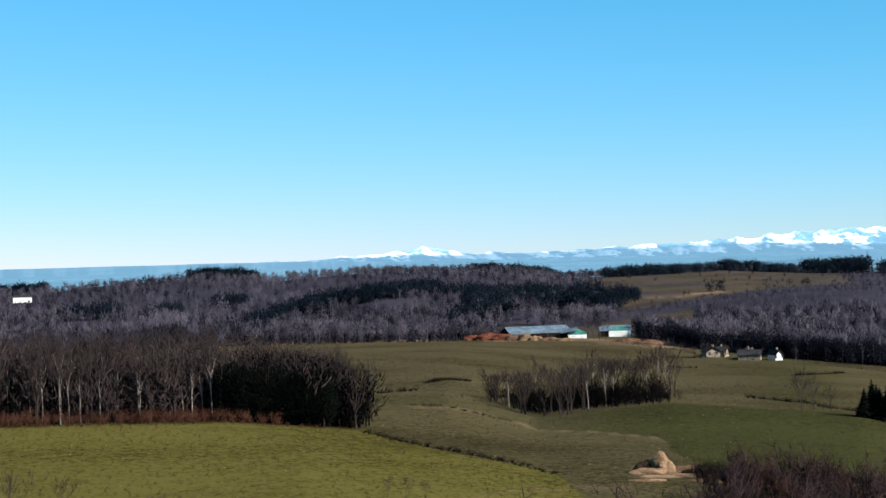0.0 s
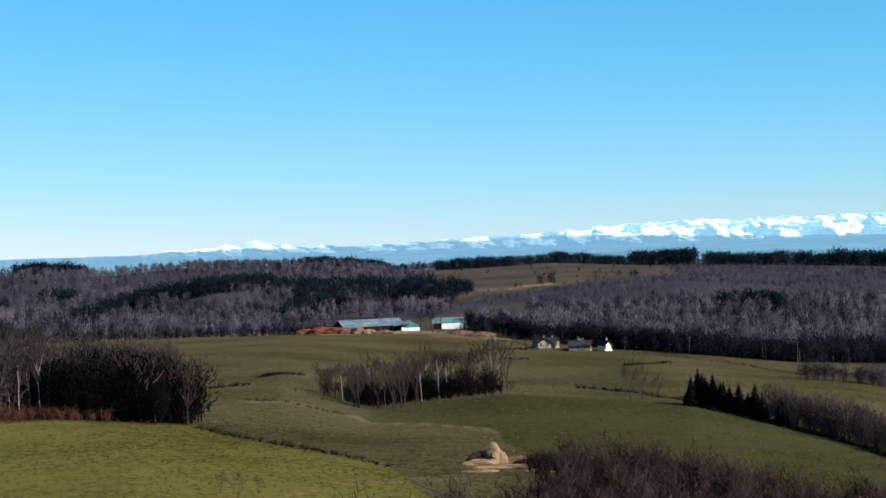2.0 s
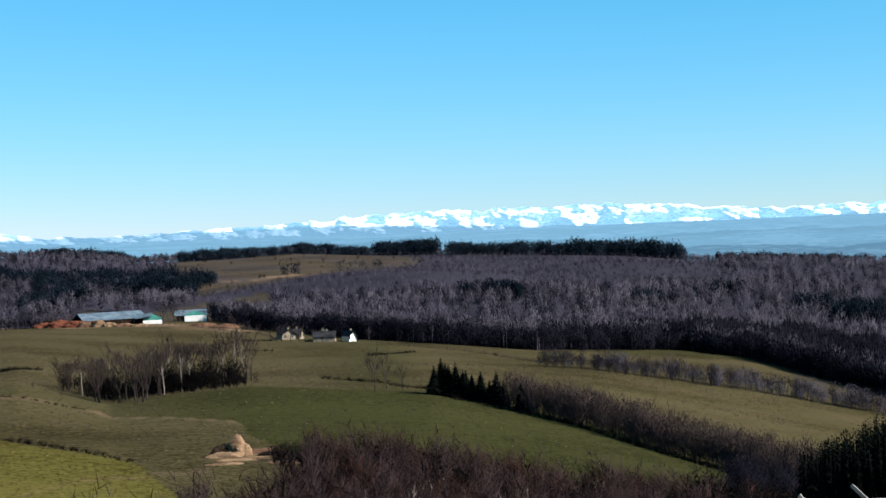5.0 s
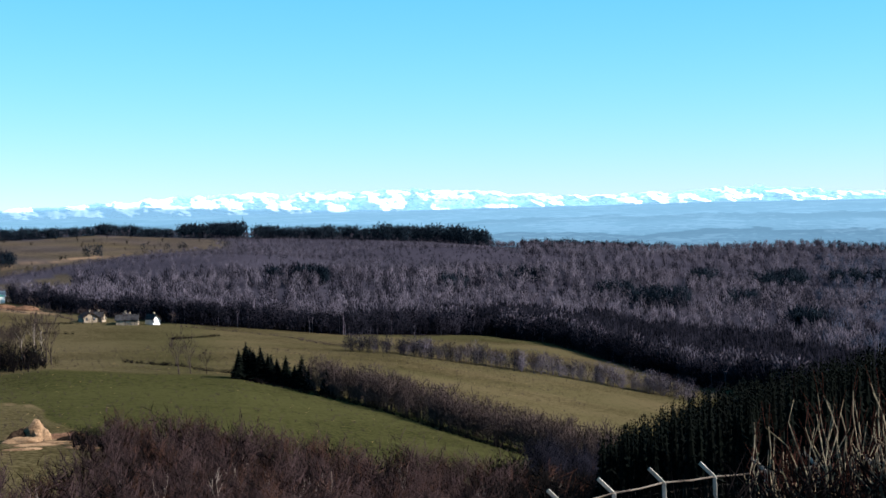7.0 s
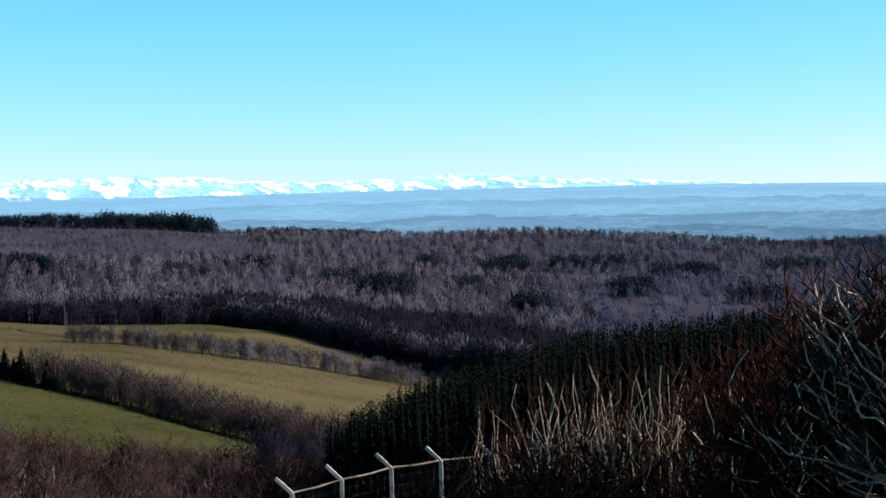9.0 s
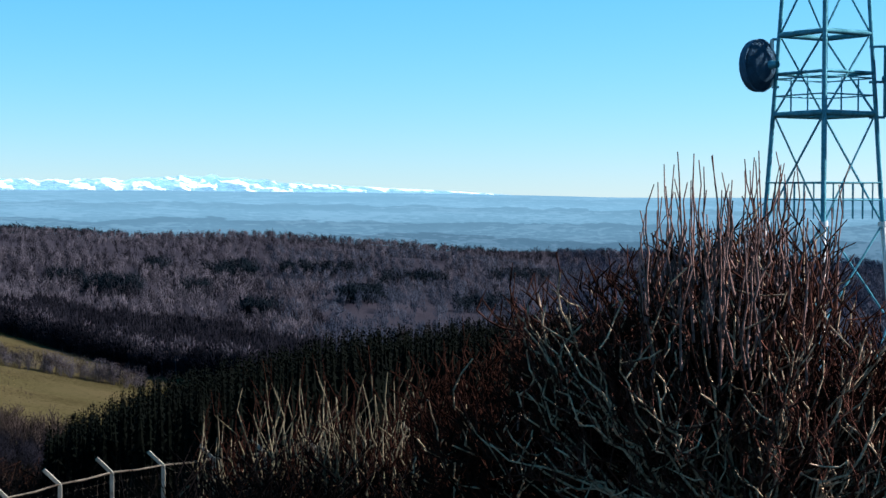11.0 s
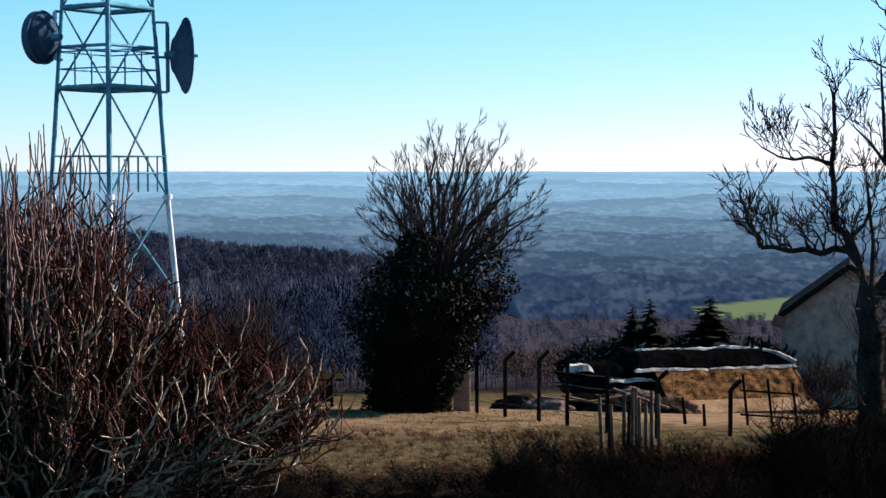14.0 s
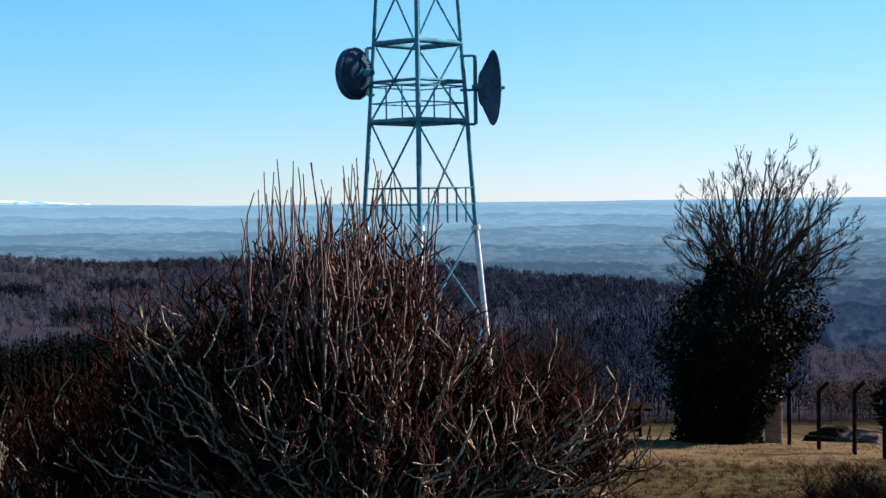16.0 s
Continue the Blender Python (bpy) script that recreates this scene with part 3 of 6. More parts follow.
    f = np.stack([i * k + j, i * k + j + 1, (i + 1) * k + j + 1, (i + 1) * k + j], -1).reshape(-1, 4)
    m = bpy.data.materials.new("snow_range")
    m.use_nodes = True
    nd, l = m.node_tree.nodes, m.node_tree.links
    b = nd["Principled BSDF"]
    att = nd.new("ShaderNodeAttribute")
    att.attribute_name = "far"
    r = nd.new("ShaderNodeValToRGB")
    r.color_ramp.elements[0].position, r.color_ramp.elements[1].position = 0.46, 0.58
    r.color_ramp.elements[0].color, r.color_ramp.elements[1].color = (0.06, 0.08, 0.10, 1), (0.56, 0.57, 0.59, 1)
    l.new(att.outputs["Fac"], r.inputs[0])
    l.new(r.outputs[0], b.inputs["Base Color"])
    # blue air before the range, painted as a faint glow on it
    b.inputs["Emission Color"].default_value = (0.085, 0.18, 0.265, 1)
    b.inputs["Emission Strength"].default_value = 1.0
    b.inputs["Roughness"].default_value, b.inputs["Specular IOR Level"].default_value = 1.0, 0.0
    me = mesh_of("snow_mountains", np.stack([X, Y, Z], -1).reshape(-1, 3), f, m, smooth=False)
    # ragged lower snow line, thin blue-grey strokes below the crest, drifts between them
    edge = snow_from + 0.07 * (cloudy(A, e, 1.5, 0.5, 3.0, 4) - 0.5) + 0.06 * (cloudy(A, A * 0, 0.35, 1, 8.0, 3) - 0.5)
    slant = A + 1.2 * e * np.sin(A * 1.9 + 1.1 * np.sin(A * 0.7))
    spur = np.abs(cloudy(slant, e, 1.5, 0.10, 4.0, 4) - 0.5) * 2
    bare = (1 - step(spur, 0.01, 0.075)) * step(cloudy(A, e, 1.8, 0.25, 11.0, 3), 0.38, 0.5) * step(crest - e, 0.04, 0.1)
    line = 0.46 + 0.13 * step(e - edge, -0.05, 0.08) - 0.11 * bare * step(e - edge, -0.05, 0.05)
    at = me.attributes.new("far", "FLOAT", "POINT")
    at.data.foreach_set("value", line.astype(np.float32).ravel())
    tagged(new("snow_mountains", me), "snow-covered mountain range along the far horizon", "mountains", kind="structure")


build_distance()


# ---- trees: forms that are shared ----
def bare_form(seed, height, trunk_r, crown=0.62, depth=4, fork=3, up=0.35, spread=0.85, order=3, mats=(BARK, TWIG), twig=1.0):
    """Meshes of a leafless tree: stem with main limbs, and the twigs of its crown."""
    g = np.random.default_rng(seed)
    out = []
    top = height * (1 - crown)
    p, d = np.array([0, 0, -0.4]), np.array([0.0, 0, 1])
    bits = 3
    r = trunk_r
    for i in range(bits):
        q = p + (d + g.normal(0, 0.04, 3)) * (top + 0.4) / bits
        out.append((9, (*p, r, *q, r * 0.9)))
        p, r = q, r * 0.9
    for k in range(5):
        a = 2 * np.pi * (k + g.uniform(-0.3, 0.3)) / 5
        dd = np.array([np.cos(a) * 0.45, np.sin(a) * 0.45, 1.0]) if k else np.array([0, 0, 1.0])
        grow(g, p - np.array([0, 0, g.uniform(0, 0.3) * top]), dd / np.linalg.norm(dd), height * crown * g.uniform(0.42, 0.6), r * 0.6, depth - 1, out,
             up=up, fork=fork, spread=spread, shrink=0.6, wander=0.14)
    stems, twigs = split_tree(out, depth - 1)
    stems = [(s[0], s[1], s[2], s[3], s[4], s[5], s[6], s[7]) for s in stems]
    lim = 0.026 * height / 12 * twig
    twigs = [(*s[:3], max(s[3], lim), *s[4:7], max(s[7], lim)) for s in twigs]
    return rod_mesh("trunk", stems, mats[0], 5), rod_mesh("crown", twigs, mats[1], 3)


def tree_thing(form, at, size, turn, name, label, group, stretch=1.0):
    ob = new(name)
    ob.matrix_world = Matrix.Translation(at) @ pose(0, 0, 0, 0, 0, turn)
    ob.scale = (size * stretch, size * stretch, size)
    tagged(ob, label, "tree", group)
    part("trunk", form[0], None, ob)
    part("crown", form[1], None, ob)
    return ob


def spruce_form(seed, height, width, whorls=20, blades=9, fine=0.2, droop=(-0.1, 0.55)):
    """A conifer: a straight stem and whorls of drooping fronds."""
    g = np.random.default_rng(seed)
    stem = rod_mesh("trunk", [rod((0, 0, -0.3), (0, 0, height * 0.97), height * 0.014, 0.02)], BARK, 5)
    V, F = [], []
    for i in range(7):
        a, c = 2 * np.pi * i / 7, 2 * np.pi * (i + 1) / 7
        b = len(V)
        V += [(0.6 * width * np.cos(a), 0.6 * width * np.sin(a), 0.07 * height), (0.6 * width * np.cos(c), 0.6 * width * np.sin(c), 0.07 * height), (0, 0, 0.93 * height)]
        F += [(b, b + 1, b + 2)]
    for i in range(whorls):
        h = height * (0.08 + 0.9 * i / (whorls - 1))
        w = width * (1 - (h / height)) ** 0.85 * g.uniform(0.8, 1.15) + 0.08
        for k in range(blades):
            a = 2 * np.pi * (k + g.uniform(0, 1)) / blades
            ln = w * g.uniform(0.65, 1.15)
            c, s = np.cos(a), np.sin(a)
            t = fine * ln + 0.06
            h2 = h + g.uniform(-0.5, 0.5) * height / whorls
            z0, z1 = h2, h2 - ln * g.uniform(*droop)
            b = len(V)
            V += [(0, 0, z0 + t * 0.5), (c * ln * .55 - s * t, s * ln * .55 + c * t, (z0 + z1) / 2), (c * ln, s * ln, z1 + 0.15 * ln), (c * ln * .55 + s * t, s * ln * .55 - c * t, (z0 + z1) / 2 - 0.05),
                  (c * ln * .5, s * ln * .5, (z0 + z1) / 2 - t * 0.9)]
            F += [(b, b + 1, b + 2), (b, b + 2, b + 3), (b, b + 4, b + 2)]
    return stem, mesh_of("crown", V, F, NEEDLE)


FIELD_TREES = [bare_form(100 + i, 12, 0.20, crown=0.74, depth=4, fork=3) for i in range(5)]
BIRCHES = [bare_form(120 + i, 13, 0.15, crown=0.46, depth=4, fork=3, spread=0.55, mats=(PALE_BARK, TWIG)) for i in range(5)]
SCRUB = [bare_form(140 + i, 6, 0.08, crown=0.86, depth=4, fork=3, spread=0.75, up=0.3) for i in range(4)]
HEDGE_TREES = [bare_form(180 + i, 12, 0.18, crown=0.8, depth=3, fork=4, spread=0.8, twig=1.3) for i in range(4)]
SPRUCES = [spruce_form(160 + i, 11, 2.1, fine=0.15, droop=(0.1, 1.0)) for i in range(4)]


# ---- wood beside the straw-green field ----
rng = random.Random(5)
for i in range(210):
    b = rng.uniform(3.6, 22)
    depth_in = rng.random() ** 1.5
    r = 290 + 70 * depth_in + 5 * rng.random()
    pale = rng.random() < 0.62 and b > 6.2
    form = rng.choice(BIRCHES if pale else FIELD_TREES)
    tree_thing(form, on_ground(b, r, 0.1), rng.uniform(0.95, 1.25), rng.uniform(0, 360), "birch_tree" if pale else "bare_tree",
               "tall leafless birch with a pale trunk at the wood's edge" if pale else "tall leafless grey-brown tree in a dense wood", "trees of the wood by the field", 0.8)
for b, r, s in ((3.2, 292, 1.08), (4.1, 296, 1.1), (5.2, 297, 1.05), (6.0, 299, 1.1)):
    tree_thing(FIELD_TREES[1], on_ground(b, r, 0.1), s, b * 77, "bare_tree", "broad dark leafless tree at the corner of the wood", "trees of the wood by the field", 1.25)

for i in range(34):
    b = 6.4 + 14 * (i + rng.random()) / 34
    tree_thing(rng.choice(BIRCHES), on_ground(b, 290 + 6 * rng.random(), 0.1), rng.uniform(0.8, 1.08), rng.uniform(0, 360), "birch_tree", "tall leafless birch with a pale trunk at the wood's edge", "trees of the wood by the field", 0.75)
for i in range(14):
    b = rng.uniform(3.7, 7.2)
    tree_thing(SPRUCES[i % 4], on_ground(b, 296 + 16 * rng.random(), 0.1), rng.uniform(0.8, 1.12), b * 99, "spruce", "dark evergreen among the leafless trees of the wood", "evergreens of the wood", 1.5)

# ---- grove in the middle of the pasture ----
for i in range(48):
    u = rng.random()
    b = -1.3 - 6.4 * u + rng.uniform(-0.2, 0.2)
    r = 398 + rng.uniform(-8, 26) + (8 if u > 0.6 else 0) * 2 - (12 if 0.1 < u < 0.45 else 0)
    size = (0.55 + 0.45 * min(1, u * 3)) * rng.uniform(0.85, 1.1)
    pale = rng.random() < (0.45 if u > 0.55 else 0.08)
    tree_thing(rng.choice(BIRCHES if pale else FIELD_TREES), on_ground(b, r, 0.1), size, rng.uniform(0, 360), "bare_tree",
               "leafless birch in a small grove on the pasture" if pale else "leafless grey tree in a small grove on the pasture", "trees of the pasture grove", 1.15)

# ---- hedge between the green pastures ----
for i in range(70):
    u = i / 69
    b = -16.6 - 10.2 * u + rng.uniform(-0.12, 0.12)
    r = 366 - 64 * u + rng.uniform(-3, 9)
    size = rng.uniform(0.5, 0.72) * (1 + 0.15 * u)
    tree_thing(rng.choice(HEDGE_TREES), on_ground(b, r, 0.1), size, rng.uniform(0, 360), "hedge_tree", "low leafless tree in a field hedge", "trees of the field hedge", 1.25)
for b, r, s in ((-14.1, 378, 0.62), (-14.35, 379, 0.8), (-14.6, 378, 0.66), (-14.85, 377, 0.74), (-15.1, 376, 0.62), (-15.4, 374, 0.56), (-15.7, 373, 0.64), (-16.0, 371, 0.5), (-16.25, 369, 0.7), (-16.5, 368, 0.55), (-17.1, 361, 0.6), (-14.5, 382, 0.7), (-15.2, 380, 0.6)):
    tree_thing(SPRUCES[int(-b * 10) % 4], on_ground(b, r, 0.1), s, b * 50, "spruce", "dark green spruce at the end of a field hedge", "spruces of the field hedge", 2.5)

# ---- second hedge towards the valley ----
for i in range(44):
    u = i / 43
    b = -18.2 - 11.4 * u + rng.uniform(-0.15, 0.15)
    r = 560 - 12 * u + rng.uniform(-5, 9)
    tree_thing(rng.choice(HEDGE_TREES), on_ground(b, r, 0.1), rng.uniform(0.3, 0.6) * (0.6 + 0.5 * min(1, u * 4)), rng.uniform(0, 360), "hedge_tree", "grey leafless tree in the lower field hedge", "trees of the lower hedge", 1.2)

# ---- a pair of lone trees on the slope and small shrubs ----
for b, r, s in ((-12.05, 392, 0.85), (-12.45, 394, 0.78), (-13.0, 395, 0.55), (-12.9, 236, 0.42)):
    tree_thing(HEDGE_TREES[1], on_ground(b, r, 0.1), s, b * 31, "lone_tree", "lone leafless tree standing in the pasture", "lone trees of the pasture", 1.1)
for b, r, s in ((13.2, 168, 0.62), (14.8, 160, 0.8), (10.0, 156, 0.42), (9.0, 158, 0.36), (1.6, 176, 0.45), (2.2, 178, 0.36), (0.9, 180, 0.34), (12.2, 158, 0.4)):
    tree_thing(SCRUB[int(b * 7) % 4], on_ground(b, r, 0.1), s, b * 91, "shrub", "small leafless shrub in the straw-green field", "field shrubs", 1.2)


# ---- brush on the slope below the viewpoint ----
def thicket_thing(b0, b1, r0, r1, count, size, name, label, mat, forms, seed, keep=None):
    g = np.random.default_rng(seed)
    b, r = g.uniform(b0, b1, count), np.sqrt(g.uniform(r0**2, r1**2, count))
    if keep is not None:
        ok = keep(b, r)
        b, r = b[ok], r[ok]
    x, y = place(b, r)
    pos = np.stack([x, y, ground_z(b, r) - 0.1], 1)
    me = merged(forms, pos, size * g.uniform(0.7, 1.3, len(b)), g.uniform(0, 6.28, len(b)), mat, name)
    return tagged(new(name, me), label, "brush", kind="stuff")


def spikes(rows):
    """Pointed slivers: rows of x0 y0 z0 r x1 y1 z1. Returns vertices and triangles."""
    s = np.asarray(rows, float)
    v, _ = tubes(np.concatenate([s, np.zeros((len(s), 1))], 1), 3)
    v = v.reshape(-1, 6, 3)[:, :4]
    f = (np.arange(len(s)) * 4)[:, None, None] + np.array([[0, 1, 3], [1, 2, 3], [2, 0, 3]])[None]
    return v.reshape(-1, 3), f.reshape(-1, 3)


def lean_form(seed, height, stems, twigs, thick=1.0, wide=1.0):
    """A light leafless shrub of pointed stems and twigs."""
    g = np.random.default_rng(seed)
    rows = []
    for _ in range(stems):
        a, h = g.uniform(0, 6.28), height * g.uniform(0.0, 0.35)
        q = np.array([np.cos(a), np.sin(a), 0]) * height * g.uniform(0.06, 0.34) * wide + [0, 0, h + height * g.uniform(0.3, 0.6)]
        rows.append((0, 0, h * 0.5, 0.016 * height * thick, *q))
        for _ in range(twigs):
            t = g.uniform(0.2, 0.9)
            s = np.array([0, 0, h * 0.5]) * (1 - t) + q * t
            e = s + np.array([g.normal(0, .11) * wide, g.normal(0, .11) * wide, g.uniform(0.08, 0.3)]) * height
            rows.append((*s, 0.010 * height * thick, *e))
    return spikes(rows)


SAPLINGS = [lean_form(220 + i, 6, 2, 5, 0.6, 0.5) for i in range(4)]
SMALL_FORMS = [lean_form(200 + i, 6, 9, 6, 0.7, 1.3) for i in range(6)]
thicket_thing(-30, -2, 108, 240, 1250, 0.95, "brush", "dense purple-brown leafless brush on the slope", BRUSH, SMALL_FORMS, 61, lambda b, r: (r < brush_edge(b)) & (b > -22.6 - 0.02 * (r - 150)))
thicket_thing(-32, -22.6, 108, 218, 620, 0.9, "brush", "dark shaded thicket at the foot of the plantation", DARK_SHADE_TWIG, SMALL_FORMS, 60)
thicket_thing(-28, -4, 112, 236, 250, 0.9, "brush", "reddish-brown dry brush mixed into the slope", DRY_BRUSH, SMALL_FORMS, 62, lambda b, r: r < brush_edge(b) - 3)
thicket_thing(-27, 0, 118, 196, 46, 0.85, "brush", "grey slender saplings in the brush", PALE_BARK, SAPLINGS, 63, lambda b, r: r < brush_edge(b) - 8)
thicket_thing(-30, -24, 215, 300, 150, 1.0, "brush", "dark leafless thicket at the valley's edge", SHADE_WOOD, SMALL_FORMS, 64)

# black fill between the trunks paints the wood's inner shade
thicket_thing(3.9, 24, 298, 372, 620, 1.25, "undergrowth", "leafless undergrowth inside the wood, near-black for its shade", DARK_SHADE_TWIG, SMALL_FORMS, 65)
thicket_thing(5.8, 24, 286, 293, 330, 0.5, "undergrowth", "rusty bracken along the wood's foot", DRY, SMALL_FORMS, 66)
thicket_thing(-7.6, -1.4, 392, 424, 90, 0.7, "undergrowth", "undergrowth in the pasture grove, near-black for its shade", DARK_SHADE_TWIG, SMALL_FORMS, 67)

# ---- spruce plantation on the near slope ----
gp = np.random.default_rng(71)
plant = []
while len(plant) < 298:
    b, r = gp.uniform(-52, -26.5), gp.uniform(72, 190)
    if r > 84 + 3.2 * max(0.0, -30 - b) * 0 and r * 1.0 > 80 and (b < -29.5 or r > 120):
        plant.append((b, r))
for b, r in plant:
    want = np.interp(b, [-52, -43, -36.4, -30.4, -29, -26.5], [-3.7, -3.9, -4.5, -6.0, -6.5, -7.6]) - 0.25 * gp.random()
    room = r * math.tan(radians(want)) - float(ground_z(b, r))
    size = min(max(room / 11, 0.35), 1.35) * gp.uniform(0.86, 1.0)
    tree_thing(SPRUCES[int(gp.integers(4))], on_ground(b, r, 0.1), size, gp.uniform(0, 360), "spruce", "dark slender spruce in a dense hillside plantation", "plantation spruces", 0.8)


# ---- the denser rest of the plantation ----
SLIM = [spruce_form(170 + i, 11, 1.5, whorls=14, blades=6, fine=0.11, droop=(0.3, 1.5))[1] for i in range(4)]


def tri_proto(me):
    v = np.empty(len(me.vertices) * 3, np.float32)
    me.vertices.foreach_get("co", v)
    f = np.empty(len(me.loops), np.int32)
    me.loops.foreach_get("vertex_index", f)
    return v.reshape(-1, 3), f.reshape(-1, 3)


SLIM_FORMS = [tri_proto(m) for m in SLIM]
bb, rr = gp.uniform(-53, -26.5, 2300), gp.uniform(74, 190, 2300)
ok = (bb < -29.5) | (rr > 120)
bb, rr = bb[ok], rr[ok]
room = rr * np.tan(np.radians(np.interp(bb, [-52, -43, -36.4, -30.4, -29, -26.5], [-3.7, -3.9, -4.5, -6.0, -6.5, -7.6]) - 0.5 * gp.random(len(bb)))) - ground_z(bb, rr)
xx, yy = place(bb, rr)
tagged(new("conifer_wood", merged(SLIM_FORMS, np.stack([xx, yy, ground_z(bb, rr) - 0.2], 1), np.clip(room / 11, 0.3, 1.3), gp.uniform(0, 6.28, len(bb)), NEEDLE, "conifer_wood")),
       "dense dark spruces filling the hillside plantation", "woodland", kind="stuff")


# ---- far woods ----
def crown_form(seed, height, twigs, wide=0.27, low=0.36, r=0.2, length=0.16, rise=0.75):
    """A leafless tree seen far off: stem and a rounded crown of twig sprays."""
    g = np.random.default_rng(seed)
    rows = [(0, 0, -0.3, 0.16, 0, 0, height * 0.9)]
    for _ in range(3):
        a, h = g.uniform(0, 6.28), height * g.uniform(0.2, 0.5)
        rows.append((0, 0, h, 0.15, np.cos(a) * wide * height * 0.8, np.sin(a) * wide * height * 0.8, h + height * 0.3))
    for _ in range(twigs):
        d = g.normal(0, 1, 3)
        d /= np.linalg.norm(d)
        d *= g.random() ** 0.45
        p = np.array([d[0] * wide, d[1] * wide, low + (1 - low) * 0.5 * (1 + d[2])]) * height
        w = np.array([d[0] * 0.8, d[1] * 0.8, rise]) + g.normal(0, 0.35, 3)
        rows.append((*p, r * g.uniform(0.6, 1.2), *(p + w / np.linalg.norm(w) * length * height * g.uniform(0.6, 1.3))))
    return spikes(rows)


FAR_FORMS = [crown_form(300 + i, 10.5, 46) for i in range(8)]
CANOPY_FORMS = [crown_form(340 + i, 10.0, 24, wide=0.24, low=0.15, r=0.36, length=0.24, rise=1.7) for i in range(8)]
LOW_FORMS = [crown_form(360 + i, 10.0, 26, wide=0.36, low=0.02, r=0.36, length=0.2) for i in range(5)]
STEM_FORMS = [spikes([(0, 0, 0, 0.24, 0.3, 0.2, 8.5), (0, 0, 4.5, 0.12, 1.1, 0.3, 8.0), (0, 0, 5, 0.12, -0.9, 0.5, 8.4)])]


def far_wood(count, b0, b1, r0, r1, size, seed, name, label, mat, forms, keep=None):
    g = np.random.default_rng(seed)
    b, r = g.uniform(b0, b1, count), np.sqrt(g.uniform(r0**2, r1**2, count))
    ok = r > forest_edge(b) + 4 * g.random(count) - 2
    ok &= ~((b < -5.4) & (b > -13.4) & (r > np.interp(b, [-13.6, -11, -8, -5], [1400, 1335, 1250, 1230])) & (r < 1600)) & ~((b < -0.4) & (b > -3.3) & (r > 1005) & (r < 1080))
    ok &= ~hill_pasture(b, r) & ~((b < -1.8) & (b > -6.2) & (r < 1000))
    if keep is not None:
        ok &= keep(b, r)
    b, r = b[ok], r[ok]
    x, y = place(b, r)
    pos = np.stack([x, y, ground_z(b, r) - 0.2], 1)
    me = merged(forms, pos, size * g.uniform(0.75, 1.2, len(b)), g.uniform(0, 6.28, len(b)), mat, name)
    return tagged(new(name, me), label, "woodland", kind="stuff")


def scrub_line(b):
    """Where the tall wood gives way to low scrub, higher up the hill."""
    return np.interp(b, [-24, -20, -15, -10, -6], [1200, 1130, 1090, 1100, 1120])


def edge_growth(count, b0, b1, d0, d1, size, seed, name, label, mat, forms):
    """Growth in a strip of some metres along the edge of the far woods."""
    g = np.random.default_rng(seed)
    b = g.uniform(b0, b1, count)
    r = forest_edge(b) + g.uniform(d0, d1, count)
    b, r = b[(b > -1.8) | (b < -6.2)], r[(b > -1.8) | (b < -6.2)]
    count = len(b)
    x, y = place(b, r)
    me = merged(forms, np.stack([x, y, ground_z(b, r) - 0.2], 1), size * g.uniform(0.5, 1.3, count), g.uniform(0, 6.28, count), mat, name)
    return tagged(new(name, me), label, "woodland", kind="stuff")


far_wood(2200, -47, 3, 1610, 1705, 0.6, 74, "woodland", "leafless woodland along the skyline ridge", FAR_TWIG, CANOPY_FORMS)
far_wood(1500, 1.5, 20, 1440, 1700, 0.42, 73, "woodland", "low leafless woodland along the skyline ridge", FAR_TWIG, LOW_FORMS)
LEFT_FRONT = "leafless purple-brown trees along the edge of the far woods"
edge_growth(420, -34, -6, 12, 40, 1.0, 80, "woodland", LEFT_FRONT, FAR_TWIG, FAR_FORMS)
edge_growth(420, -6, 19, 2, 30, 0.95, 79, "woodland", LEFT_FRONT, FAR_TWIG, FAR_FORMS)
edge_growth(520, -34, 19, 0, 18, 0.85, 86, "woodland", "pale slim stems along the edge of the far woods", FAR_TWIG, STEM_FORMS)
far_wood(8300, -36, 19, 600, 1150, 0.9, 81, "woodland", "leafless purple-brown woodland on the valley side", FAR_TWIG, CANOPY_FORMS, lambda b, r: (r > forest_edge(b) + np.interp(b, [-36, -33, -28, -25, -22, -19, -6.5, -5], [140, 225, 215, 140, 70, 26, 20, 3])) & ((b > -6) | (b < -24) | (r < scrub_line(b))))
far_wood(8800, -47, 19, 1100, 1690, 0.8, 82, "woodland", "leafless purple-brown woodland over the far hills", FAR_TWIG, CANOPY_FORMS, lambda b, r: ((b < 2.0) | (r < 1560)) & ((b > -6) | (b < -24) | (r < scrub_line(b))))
far_wood(5200, -24.5, -6, 1060, 1690, 0.34, 72, "woodland", "low leafless scrub on the upper slope", FAR_TWIG, LOW_FORMS, lambda b, r: r > scrub_line(b) + 15)
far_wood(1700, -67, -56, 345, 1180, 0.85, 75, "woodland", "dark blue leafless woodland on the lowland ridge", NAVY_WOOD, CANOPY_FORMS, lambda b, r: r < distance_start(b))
far_wood(3600, -62, -34, 420, 1500, 0.9, 83, "woodland", "leafless bluish-brown woodland in the lowland", HAZE_WOOD, CANOPY_FORMS, lambda b, r: r < distance_start(b) + 40)
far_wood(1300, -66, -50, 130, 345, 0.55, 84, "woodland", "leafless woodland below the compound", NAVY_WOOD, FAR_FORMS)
far_wood(1100, -84, -66, 130, 340, 0.24, 77, "woodland", "low leafless woodland below the farmyard", HAZE_WOOD, FAR_FORMS)
